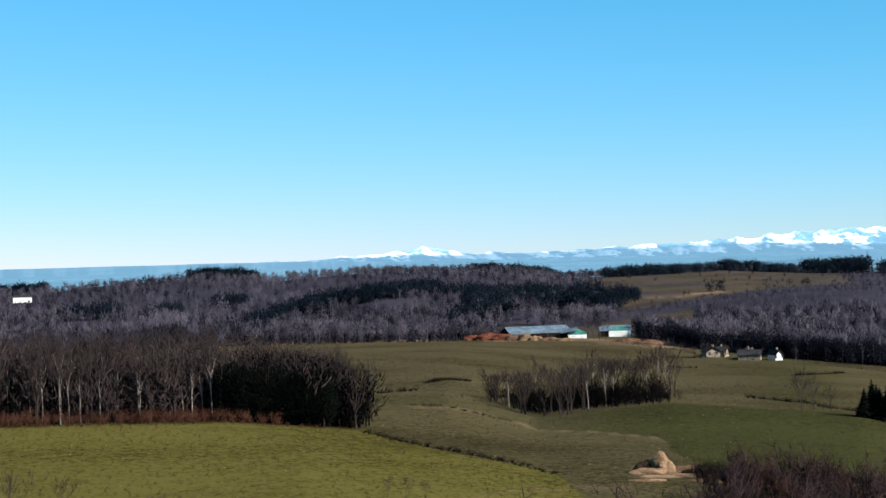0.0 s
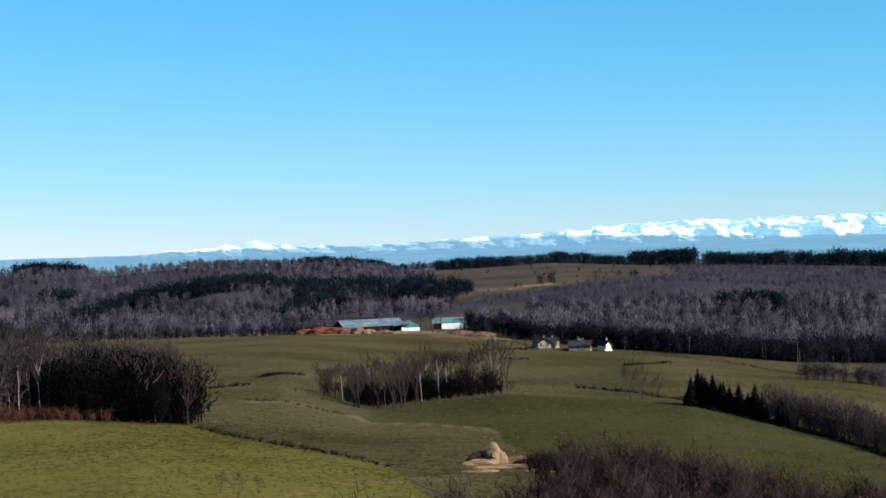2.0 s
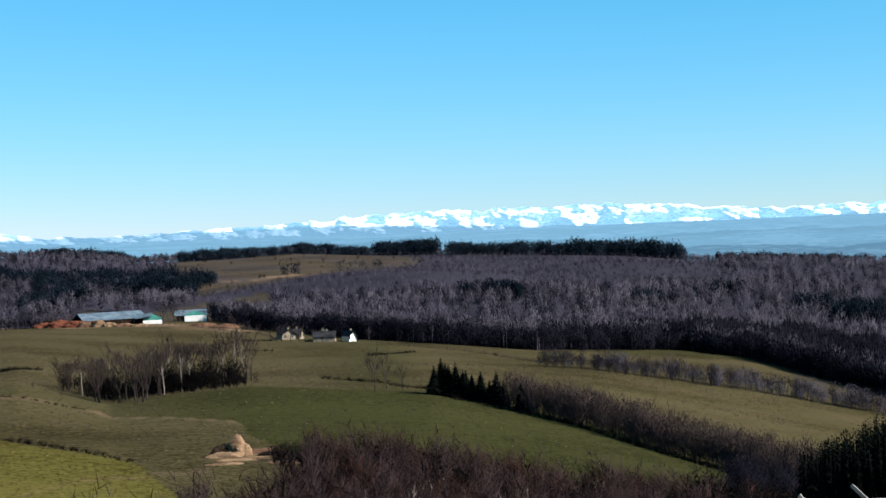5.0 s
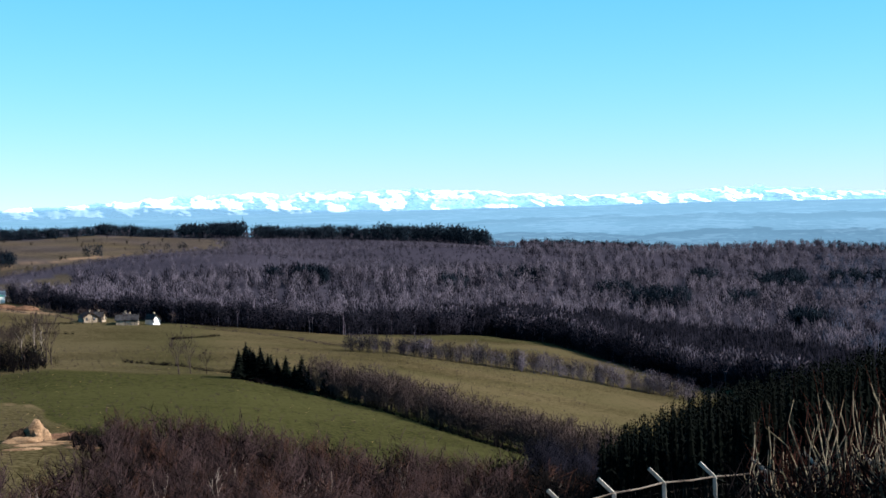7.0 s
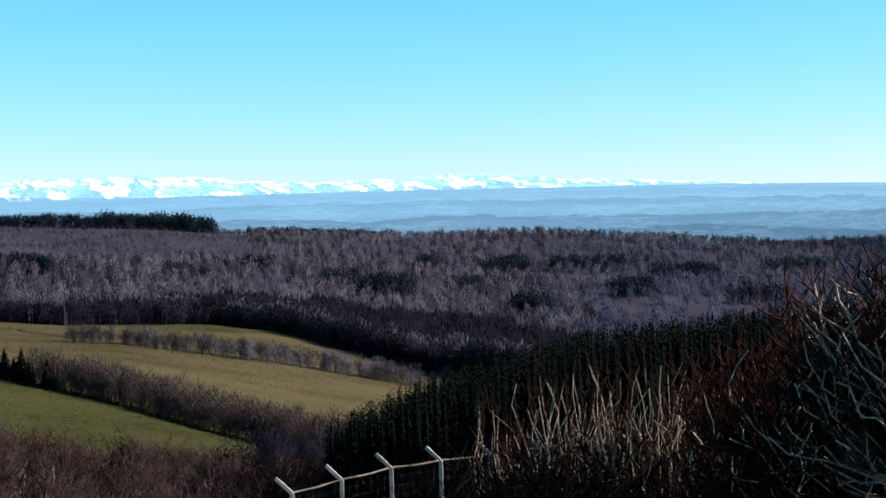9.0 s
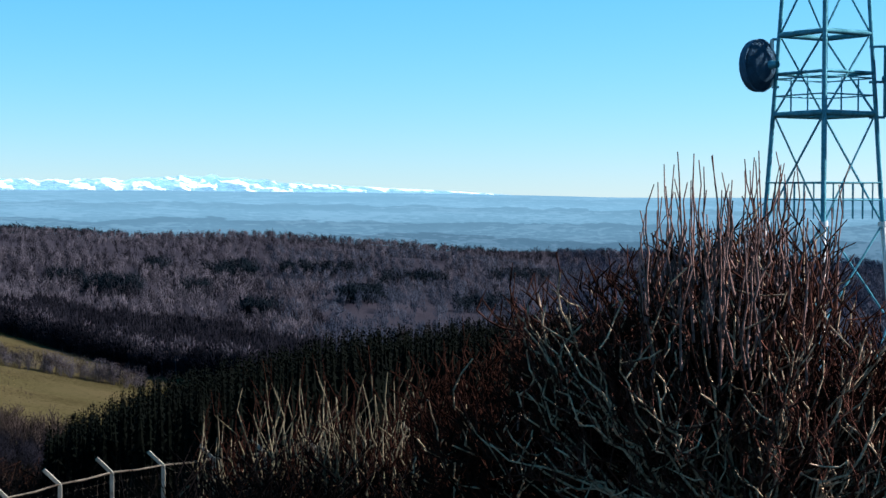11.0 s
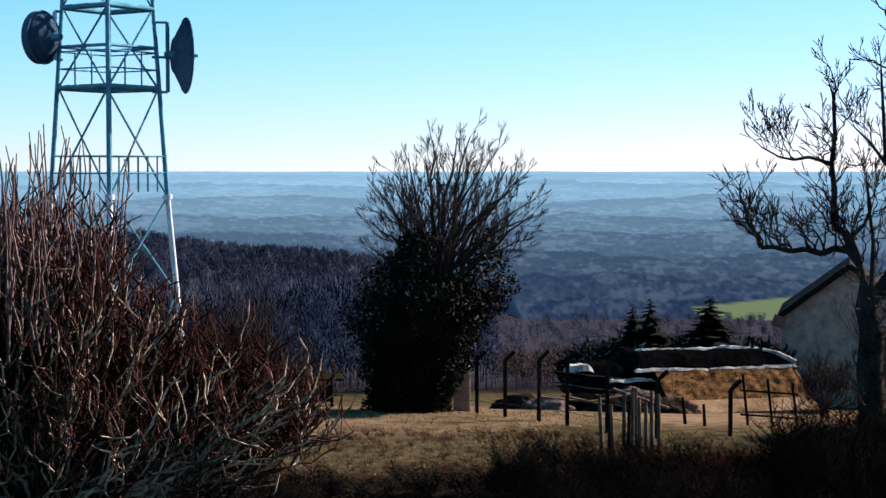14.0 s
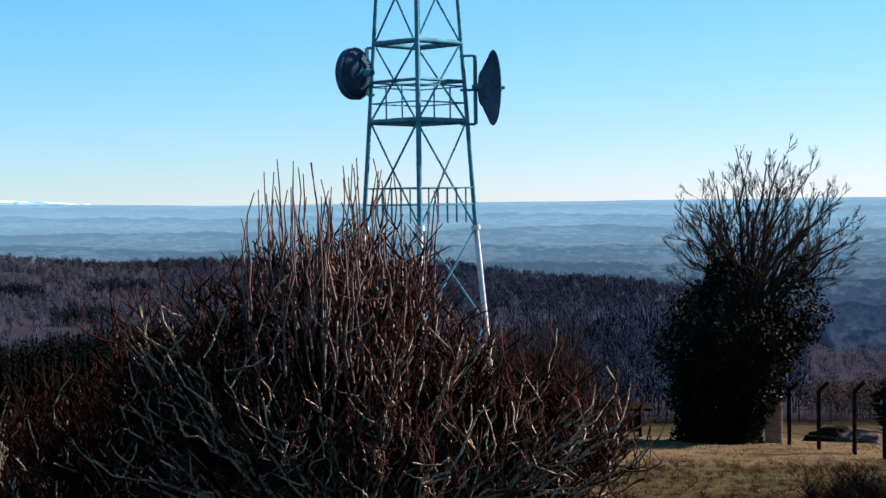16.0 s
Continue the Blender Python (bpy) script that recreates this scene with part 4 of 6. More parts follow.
far_wood(600, -84, -66, 128, 200, 0.34, 85, "woodland", "dull brown leafless scrub behind the farmyard", TWIG, FAR_FORMS)

TANGLE_FORMS = [crown_form(380 + i, 10.0, 110, wide=0.34, low=0.02, r=0.11, length=0.15) for i in range(5)]
# shade along the foot of the far woods, painted as dark growth
edge_growth(900, -33, -6.5, 0, 13, 0.68, 87, "undergrowth", "tangled growth under the far woods, darkened for their shade", SHADE_WOOD, LOW_FORMS)
edge_growth(700, -33, -6.5, 2, 16, 0.8, 76, "undergrowth", "leafless trees along the far woods, shade put into their colour", SHADE_WOOD, FAR_FORMS)
edge_growth(420, -6.5, 19, 0, 8, 0.45, 78, "undergrowth", "tangled growth under the far woods, darkened for their shade", DARK_SHADE_TWIG, LOW_FORMS)
# the flank's hill shade, painted as a strip of darker trees
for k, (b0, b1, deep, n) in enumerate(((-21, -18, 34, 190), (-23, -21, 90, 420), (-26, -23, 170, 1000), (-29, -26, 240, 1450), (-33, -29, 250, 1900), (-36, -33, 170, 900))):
    edge_growth(n, b0, b1, 6, deep, 0.95, 880 + k, "woodland", "stand on the valley's flank, coloured dark for the hill's shade", SHADE_WOOD, CANOPY_FORMS)
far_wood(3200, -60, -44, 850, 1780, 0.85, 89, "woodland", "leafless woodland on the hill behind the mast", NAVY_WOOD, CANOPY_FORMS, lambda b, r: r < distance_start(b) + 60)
# evergreen stands where they are seen from the viewpoint: bearing, height angle, half widths, slope, number
STANDS = ((6.2, -1.36, 0.8, 0.10, 0.12, 70), (5.2, -1.08, 0.9, 0.13, 0.14, 110), (4.2, -0.82, 0.9, 0.15, 0.12, 120), (3.1, -0.66, 0.9, 0.14, 0.08, 110), (2.0, -0.56, 0.9, 0.12, 0.06, 100), (0.8, -0.5, 0.9, 0.10, 0.04, 90),
          (-0.8, -0.66, 1.1, 0.10, 0.0, 90), (-2.6, -0.72, 1.2, 0.10, 0.0, 90), (-4.6, -0.8, 1.2, 0.12, 0.02, 90), (-6.1, -0.95, 0.7, 0.14, 0.0, 60), (-0.9, -1.42, 0.9, 0.16, 0.05, 90), (-1.9, -1.2, 0.7, 0.10, 0.05, 50), (-5.6, -1.32, 0.5, 0.12, 0.0, 40),
          (9.6, -1.0, 0.8, 0.08, 0.0, 40), (12, -0.9, 1.2, 0.06, 0.0, 40), (7.4, -0.72, 0.7, 0.06, 0.0, 40), (-28.8, -2.9, 1.2, 0.17, -0.05, 120), (-27.2, -2.6, 0.8, 0.07, 0.0, 30), (-32.7, -2.36, 1.1, 0.18, -0.02, 120), (-35.9, -2.36, 1.9, 0.08, 0.0, 90), (-33.7, -3.7, 0.9, 0.10, 0.0, 60),
          (-30.2, -2.2, 0.5, 0.06, 0.0, 30), (-31.4, -3.0, 0.6, 0.06, 0.0, 30), (-39.0, -2.7, 1.3, 0.08, 0.0, 60), (-37.2, -3.2, 0.9, 0.08, 0.0, 50), (-43, -2.6, 1.6, 0.10, 0.0, 80), (-41.4, -3.5, 1.2, 0.10, 0.0, 60), (-47.5, -2.6, 1.8, 0.12, 0.0, 90), (-24, -2.0, 1.0, 0.05, 0.0, 30), (-21.6, -2.2, 0.6, 0.06, 0.0, 30), (-3.6, -1.08, 1.2, 0.12, 0.0, 90), (-5.0, -1.1, 1.0, 0.1, 0.0, 70), (-1.5, -1.0, 1.0, 0.12, 0.0, 80), (-16.6, -1.8, 0.75, 0.07, 0.0, 70), (-15.4, -1.76, 0.22, 0.06, 0.0, 18))


def seen_distance(b, el, r0=880.0, r1=1690.0):
    """How far off the treetops of the wooded hills rise to a height angle."""
    r = np.linspace(r0, r1, 160)
    B, R = np.meshgrid(b, r, indexing="ij")
    top = np.maximum.accumulate(np.degrees(np.arctan2(ground_z(B, R) + 8, R)), 1)
    return r[np.clip((top < el[:, None]).sum(1), 0, len(r) - 1)]


for k, (b0, e0, wb, we, tilt, n) in enumerate(STANDS):
    g = np.random.default_rng(900 + k)
    db = g.uniform(-1, 1, n) * g.uniform(0.6, 1, n)
    bb = b0 + wb * db
    rr = seen_distance(bb, e0 - tilt * db + we * g.uniform(-1, 1, n) * np.sqrt(1 - 0.8 * db**2))
    xx, yy = place(bb, rr)
    stand = merged(LOW_FORMS, np.stack([xx, yy, ground_z(bb, rr) - 0.2], 1), 1.0 * g.uniform(0.8, 1.25, n), g.uniform(0, 6.28, n), RIDGE_CROWN, "dark_stand")
    tagged(new("dark_stand", stand), "dark evergreen stand among the leafless woods", "woodland", kind="stuff")
CONE = [spruce_form(320 + i, 13, 3.6, whorls=8, blades=7, fine=0.34)[1] for i in range(3)]


CONE_FORMS = [tri_proto(m) for m in CONE]


ROUND_FORMS = [crown_form(330 + i, 10.0, 44, wide=0.34, low=-0.12, r=0.36, length=0.13) for i in range(5)]


def conifer_block(b0, b1, r0, r1, count, size, seed, label):
    g = np.random.default_rng(seed)
    b, r = g.uniform(b0, b1, count), g.uniform(r0, r1, count)
    x, y = place(b, r)
    far = r0 > 1000
    pos = np.stack([x, y, ground_z(b, r) - (1.2 if far else 0.3)], 1)
    me = merged(ROUND_FORMS if far else CONE_FORMS, pos, (1.35 if far else 1.0) * size * g.uniform(0.8, 1.12, count) * (0.95 + 0.07 * np.sin(b * 1.9 + seed) + 0.05 * np.sin(b * 7.3 + 2 * seed)), g.uniform(0, 6.28, count), RIDGE_CROWN if far else NEEDLE, "conifer_wood")
    tagged(new("conifer_wood", me), label, "woodland", kind="stuff")


RIDGE = "dark green conifer block on the skyline ridge"
conifer_block(13.5, 15.2, 1630, 1690, 170, 1.0, 401, RIDGE)
conifer_block(6.4, 8.8, 1630, 1690, 220, 1.05, 402, RIDGE)
conifer_block(-4.0, -1.0, 1630, 1700, 180, 0.9, 403, RIDGE)
conifer_block(-12.0, -5.5, 1600, 1690, 420, 0.9, 404, RIDGE)
conifer_block(-14.4, -12.2, 1610, 1680, 150, 1.25, 405, RIDGE)
conifer_block(-19.0, -14.75, 1610, 1680, 300, 1.05, 406, RIDGE)
conifer_block(-22.9, -19.0, 1600, 1690, 240, 1.4, 407, RIDGE)
conifer_block(-28.0, -24.3, 1640, 1700, 160, 0.8, 408, RIDGE)
conifer_block(-9.6, -9.1, 1340, 1352, 5, 0.9, 418, "single dark conifers along the clearing")
conifer_block(-46, -35, 1600, 1700, 70, 0.8, 413, "dark conifers in the leafless wood")
conifer_block(-64, -55, 380, 440, 60, 0.6, 414, "dark conifers in the lowland wood")
PINES = [(SPRUCES[i][0], mesh_of("crown", *crown_form(190 + i, 10.4, 1500, wide=0.2, low=0.0, r=0.12, length=0.06), NEEDLE)) for i in range(3)]
for b, r, el, w in ((-72.3, 126, -5.5, 3.0), (-73.0, 127, -5.45, 3.0), (-74.3, 127, -5.5, 3.2), (-71.9, 128, -5.6, 3.0), (-70.3, 127, -5.6, 2.8), (-75.0, 127, -5.5, 2.8), (-69.3, 128, -5.75, 2.6)):
    foot = on_ground(b, r, 0.1)
    tall = (r * math.tan(radians(el)) - foot.z) / 11
    tree_thing(PINES[int(-b * 7) % 3], foot, tall, b * 83, "pine_tree", "dark rounded evergreen standing behind the farmyard", "evergreens behind the farmyard", w / tall / 2.4)
for b, r, el, w in ((-73.55, 125, -4.25, 3.4), (-70.9, 126, -4.6, 1.9), (-71.5, 125, -4.4, 2.3)):
    foot = on_ground(b, r, 0.1)
    tall = (r * math.tan(radians(el)) - foot.z) / 11
    tree_thing(SPRUCES[int(-b * 7) % 4], foot, tall, b * 83, "spruce_tree", "dark pointed conifer rising over the farmyard shrubs", "pointed conifers behind the farmyard", w / tall)
for k in range(26):
    b = 4.25 + 3.3 * (k + 0.5) / 26
    tree_thing(PINES[k % 3], on_ground(b, 291 + 5 * math.sin(k * 2.4) ** 2, 0.1), 0.74 + 0.24 * math.sin(k * 1.7) ** 2, b * 210, "ivy_clad_tree", "dark evergreen tree mass at the corner of the wood", "evergreens of the wood", 1.6)
g = np.random.default_rng(431)
bb, rr = g.uniform(-75.8, -69.2, 130), g.uniform(122, 134, 130)
xx, yy = place(bb, rr)
tagged(new("evergreen_scrub", merged(ROUND_FORMS, np.stack([xx, yy, ground_z(bb, rr) - 0.2], 1), 0.56 * g.uniform(0.6, 1.1, 130), g.uniform(0, 6.28, 130), DARK_CROWN, "evergreen_scrub")), "dark evergreen scrub behind the farmyard", "scrub", kind="stuff")
conifer_block(-14.4, -10.0, 1380, 1400, 7, 0.7, 416, "single dark conifers along the clearing")


# ---- lattice mast ----
def build_mast():
    at = on_ground(-52.95, 50)
    base = at.z
    mast = thing("lattice_mast", at, "tall square steel lattice mast with two dish antennas", "mast", turn=-52.95 + 45)
    zs = [base, -6.5, -3.6, -0.75, 2.45, 4.8, 7.4]

    def half(z):
        return float(np.interp(z, [-9, -6.5, 0.17, 2.5, 4.8, 7.4], [2.45, 2.14, 1.62, 1.44, 1.30, 1.14])) / math.sqrt(2)

    corners = [(1, 1), (-1, 1), (-1, -1), (1, -1)]

    def c(k, z):
        sx, sy = corners[k % 4]
        return Vector((sx * half(z), sy * half(z), z - base))

    for k in range(4):
        part("leg", rod_mesh("leg", [rod(c(k, -0.75), c(k, 7.4), 0.075, 0.06)], BLUE_STEEL, 6), None, mast, "blue-grey painted upper leg")
        low = part("leg", rod_mesh("leg", [rod(c(k, base), c(k, -0.75), 0.09, 0.08)], GALV, 8), None, mast, "bright galvanised lower leg")
        part("flange", rod_mesh("flange", [rod(c(k, -0.82), c(k, -0.68), 0.14)], GALV, 8), None, low)
    for z in (2.45, 4.8, 7.4, 3.65):
        for k in range(4):
            part("crossbar", rod_mesh("crossbar", [rod(c(k, z), c(k + 1, z), 0.085 if z in (2.45, 4.8) else 0.05)], BLUE_STEEL, 4), None, mast)
    for a, b in ((base, -3.6), (-3.6, -0.75), (-0.75, 2.45), (2.45, 4.8), (4.8, 7.4)):
        for k in range(4):
            part("brace", rod_mesh("brace", [rod(c(k, a), c(k + 1, b), 0.04)], BLUE_STEEL, 4), None, mast)
    for side in (-0.34, -0.15):
        q = side / math.sqrt(2)
        part("ladder_rail", rod_mesh("ladder_rail", [rod((q, q, 0), (q, q, 7.4 - base), 0.042)], BLUE_STEEL, 4), None, mast)
    for k in range(int((7.2 - base) / 0.45)):
        a, b = -0.34 / math.sqrt(2), -0.15 / math.sqrt(2)
        part("ladder_rung", rod_mesh("ladder_rung", [rod((a, a, 0.3 + 0.45 * k), (b, b, 0.3 + 0.45 * k), 0.014)], BLUE_STEEL, 4), None, mast)
    part("cable_tray", box(0.16, 0.05, 7.3 - base, 0.12, 0.12, (7.3 - base) / 2, (0, 0, -45)), BLUE_STEEL, mast)
    # guard rails at two levels
    for z, n in ((2.45, 3), (-0.6, 6)):
        for k in range(4):
            a, b = c(k, z), c(k + 1, z)
            for h in (0.55, 1.05):
                part("guard_rail", rod_mesh("guard_rail", [rod(a + Vector((0, 0, h)), b + Vector((0, 0, h)), 0.022)], BLUE_STEEL, 4), None, mast)
            for i in range(1, n):
                p = a.lerp(b, i / n)
                part("guard_post", rod_mesh("guard_post", [rod(p, p + Vector((0, 0, 1.05)), 0.022)], BLUE_STEEL, 4), None, mast)
    grid = bmesh.new()
    h = half(2.45)
    for i in range(9):
        add_box(grid, pose(-h + 2 * h * i / 8, 0, 2.42 - base), 0.05, 2 * h, 0.03)
    part("platform_grate", grid, BLUE_STEEL, mast)

    def dish(m, profile, name, label):
        """A dish turned from rows of radius and depth, with its rim, hub and feed."""
        bm = bmesh.new()
        n, rows = 30, []
        for rr, zz in profile:
            rows.append([bm.verts.new((rr * math.cos(2 * math.pi * k / n), rr * math.sin(2 * math.pi * k / n), zz)) for k in range(n)] if rr else [bm.verts.new((0, 0, zz))])
        for a, b in zip(rows, rows[1:]):
            for k in range(n):
                bm.faces.new((a[0], b[k], b[(k + 1) % n]) if len(a) == 1 else (a[k], b[k], b[(k + 1) % n], a[(k + 1) % n]))
        bmesh.ops.solidify(bm, geom=bm.faces[:], thickness=0.03)
        ob = part(name, bm, DISH, mast, label, m)
        rad, deep = profile[-1]
        ring_pts = [(rad * math.cos(2 * math.pi * k / n), rad * math.sin(2 * math.pi * k / n), deep) for k in range(n + 1)]
        part("rim", rod_mesh("rim", [rod(a, b, 0.03) for a, b in zip(ring_pts, ring_pts[1:])], DISH, 5), None, ob)
        part("hub", rod_mesh("hub", [rod((0, 0, -0.26), (0, 0, 0.02), 0.1, 0.13)], BLUE_STEEL, 10), None, ob)
        part("feed", rod_mesh("feed", [rod((0, 0, deep + 0.26), (0, 0, deep + 0.36), 0.05)], BLUE_STEEL, 8), None, ob)
        for k in range(3):
            a = 2 * math.pi * k / 3 + 0.5
            part("feed_strut", rod_mesh("feed_strut", [rod((rad * 0.9 * math.cos(a), rad * 0.9 * math.sin(a), deep - 0.06), (0, 0, deep + 0.3), 0.008)], BLUE_STEEL, 4), None, ob)
        return ob

    inv = mast.matrix_world.inverted()

    def facing(bearing, r, el, way_bearing, tilt=0.0):
        """A pose in the mast's own axes whose z points along a bearing."""
        w = at_height(bearing, r, el)
        x, y = place(way_bearing, 1.0)
        q = Vector((float(x), float(y), math.tan(radians(tilt)))).to_track_quat("Z", "Y").to_matrix().to_4x4()
        return inv @ Matrix.Translation(w) @ q

    dish(facing(-55.12, 50, 3.95, -54.85 - 79), ((0, 0), (0.5, 0.0), (0.6, 0.08), (0.78, 0.17), (0.95, 0.26), (1.11, 0.37)), "dish_antenna", "large shallow grey dish seen edge on, facing away")
    dl = dish(facing(-51.16, 49.6, 4.5, -50.6 + 52), ((0, 0), (0.25, 0.03), (0.5, 0.14), (0.68, 0.27), (0.76, 0.36)), "drum_antenna", "dark round drum antenna seen from behind")
    part("shroud", rod_mesh("shroud", [rod((0, 0, 0.35), (0, 0, 0.56), 0.78, 0.77)], DISH, 28), None, dl)
    # brackets
    for b, e0, e1 in ((-54.93, 2.7, 5.05), (-51.2, 3.75, 5.35)):
        p, q = inv @ at_height(b, 50, e0), inv @ at_height(b, 50, e1)
        part("bracket_pole", rod_mesh("bracket_pole", [rod(p, q, 0.06)], BLUE_STEEL if b < -52 else GALV, 8), None, mast)
        cb = -54.4 if b < -52 else -51.45
        for e in (e0, e1, (e0 + e1) / 2):
            part("bracket_arm", rod_mesh("bracket_arm", [rod(inv @ at_height(b, 50, e), inv @ at_height(cb, 50, e), 0.04)], BLUE_STEEL, 4), None, mast)
    # concrete feet
    for k in range(4):
        p = c(k, base)
        part("footing", box(0.7, 0.7, 0.7, p.x, p.y, -0.1, bevel=0.03), CONCRETE, mast)


build_mast()


def chain_mesh(name, points, radii, mat, sides=5):
    """One tube along a line of points."""
    p, r = np.asarray(points, float), np.asarray(radii, float)
    d = np.gradient(p, axis=0)
    d /= np.linalg.norm(d, axis=1)[:, None] + 1e-9
    ref = np.array([0.0, 0, 1]) if abs(d[0, 2]) < 0.9 else np.array([1.0, 0, 0])
    u = np.cross(d, ref)
    u /= np.linalg.norm(u, axis=1)[:, None] + 1e-9
    w = np.cross(d, u)
    a = np.arange(sides) * 2 * np.pi / sides
    v = p[:, None] + (np.cos(a)[None, :, None] * u[:, None] + np.sin(a)[None, :, None] * w[:, None]) * r[:, None, None]
    i, k = np.meshgrid(np.arange(len(p) - 1), np.arange(sides), indexing="ij")
    f = np.stack([i * sides + k, i * sides + (k + 1) % sides, (i + 1) * sides + (k + 1) % sides, (i + 1) * sides + k], -1)
    return mesh_of(name, v.reshape(-1, 3), f.reshape(-1, 4), mat)


# ---- fences ----
def hooked_post(at, bearing_of_arm, height, arm, label, mat, group, thick=0.11):
    ob = thing("fence_post", at, label, "fence post", group, bearing_of_arm)
    part("shaft", box(thick, thick, height + 0.4, 0, 0, height / 2 - 0.2, bevel=0.012), mat, ob)
    part("arm", box(thick * 0.9, thick * 0.9, arm, -0.36 * arm, 0, height + 0.36 * arm - 0.02, (0, -45, 0), bevel=0.01), mat, ob)
    return ob


def wires(points, heights, name, label, r=0.008):
    for h in heights:
        line = []
        for a, b in zip(points, points[1:]):
            line += [a + Vector((0, 0, h)), (a + b) / 2 + Vector((0, 0, h - 0.03))]
        line.append(points[-1] + Vector((0, 0, h)))
        tagged(new(name, chain_mesh(name, line, [r] * len(line), WIRE, 4)), label, "fence wire", "strained fence wires")


def mesh_wire(points, h0, h1, label, step_m=0.15, r=0.003):
    segs = []
    for a, b in zip(points, points[1:]):
        n = max(1, int((b - a).length / step_m))
        for i in range(n):
            p = a.lerp(b, i / n)
            segs.append(rod(p + Vector((0, 0, h0)), p + Vector((0, 0, h1)), r))
        for k in range(int((h1 - h0) / step_m) + 1):
            z = Vector((0, 0, h0 + k * step_m))
            segs.append(rod(a + z, b + z, r))
    return tagged(new("wire_netting", rod_mesh("wire_netting", segs, WIRE, 3)), label, "fence wire", kind="stuff")


LEFT_LINE = []
for i in range(12):
    b = -25.2 - 1.73 * i
    r = 40.5 + 1.35 * i
    top = r * math.tan(radians(float(np.interp(b, [-45, -30.3, -28.5, -26.8, -25], [-7.6, -9.15, -9.35, -9.7, -10.1]))))
    x, y = place(b, r)
    foot = Vector((float(x), float(y), float(ground_z(b, r))))
    h = top - foot.z
    hooked_post(foot, b, h, 0.55, "pale concrete fence post with an angled top arm", CONCRETE, "concrete posts of the slope fence")
    LEFT_LINE.append(Vector((foot.x, foot.y, top)))
wires(LEFT_LINE, (0.0,), "fence_wire", "thick pale top wire of the slope fence", 0.03)
mesh_wire(LEFT_LINE, -1.5, -0.05, "dull wire netting on the slope fence", 0.25, 0.0015)

RIGHT = [(-63.9, 70, 2.2), (-65.52, 66, 2.15), (-66.5, 63.5, 2.2), (-67.68, 62, 2.3), (-68.66, 60, 2.35), (-70.04, 57.5, 2.4), (-71.75, 56, 1.95), (-74.25, 57, 1.6)]
line = []
for b, r, h in RIGHT:
    foot = on_ground(b, r)
    hooked_post(foot, b + 180, h, 0.5, "dark weathered concrete fence post with a bent top", DARK_TIMBER, "posts of the compound fence", 0.15)
    line.append(foot)
wires(line[:7], (0.5, 1.0, 1.5, 1.95), "fence_wire", "thin strained wires of the compound fence", 0.012)
brace = thing("fence_brace", on_ground(-67.68, 62), "pair of slanted props bracing a corner post", "fence post")
for s in (-1, 1):
    part("prop", rod_mesh("prop", [rod((0, 0, 1.4), (s * 0.55, s * 0.25, -0.1), 0.07)], DARK_TIMBER, 6), None, brace)
for b, r, h in ((-69.9, 50, 1.9), (-70.3, 49, 1.7), (-70.9, 48, 2.3), (-71.2, 48.5, 1.9), (-71.6, 48, 2.2), (-70.6, 49.5, 2.0), (-70.75, 50, 1.6), (-71.05, 50.5, 2.1), (-71.4, 50, 1.7), (-71.85, 49.5, 2.0), (-70.1, 51, 1.5), (-72.75, 62, 1.0), (-73.4, 61, 0.8)):
    st = thing("fence_stake", on_ground(b, r), "split wooden stake in dry grass", "fence stake", "wooden stakes", b * 40)
    part("stake", rod_mesh("stake", [rod((0, 0, -0.3), (0.16 * math.sin(b * 47), 0.04, h), 0.075, 0.05)], PALE_TIMBER if h > 1.6 else DARK_TIMBER, 6), None, st)
gate = thing("farm_gate", on_ground(-75.6, 62), "leaning field gate of dark timber", "gate", turn=-75.6)
for x in (-0.9, 0.0, 0.9):
    part("upright", rod_mesh("upright", [rod((x + 0.1, 0, -0.2), (x - 0.12, 0, 1.75 - 0.15 * x), 0.055)], DARK_TIMBER, 6), None, gate)
for z in (0.3, 1.2):
    part("rail", rod_mesh("rail", [rod((-1.1, 0, z + 0.1), (1.0, 0, z), 0.04)], DARK_TIMBER, 6), None, gate)


# ---- near bushes ----


def dome(g, at, stems, wide, high, base_r, depth, fork, up, low=0.1, pieces=4, shrink=0.56, spread=0.7, wander=0.16, even=0.8):
    """Limbs that radiate from one point and fill a rounded crown."""
    out = []
    for i in range(stems):
        a = 2 * np.pi * i * 0.618
        e = math.asin(low + (1 - low) * ((i + 0.5) / stems))
        d = np.array([np.cos(a) * math.cos(e) * wide, np.sin(a) * math.cos(e) * wide, math.sin(e) * high])
        ln = np.linalg.norm(d)
        one = []
        grow(g, at, d / ln, ln * 0.60 * g.uniform(even, 1.1), base_r * g.uniform(0.6, 1.1), depth, one, up=up, fork=fork, wander=wander, shrink=shrink, pieces=pieces, spread=spread, tip=0.45)
        out += one
    return out


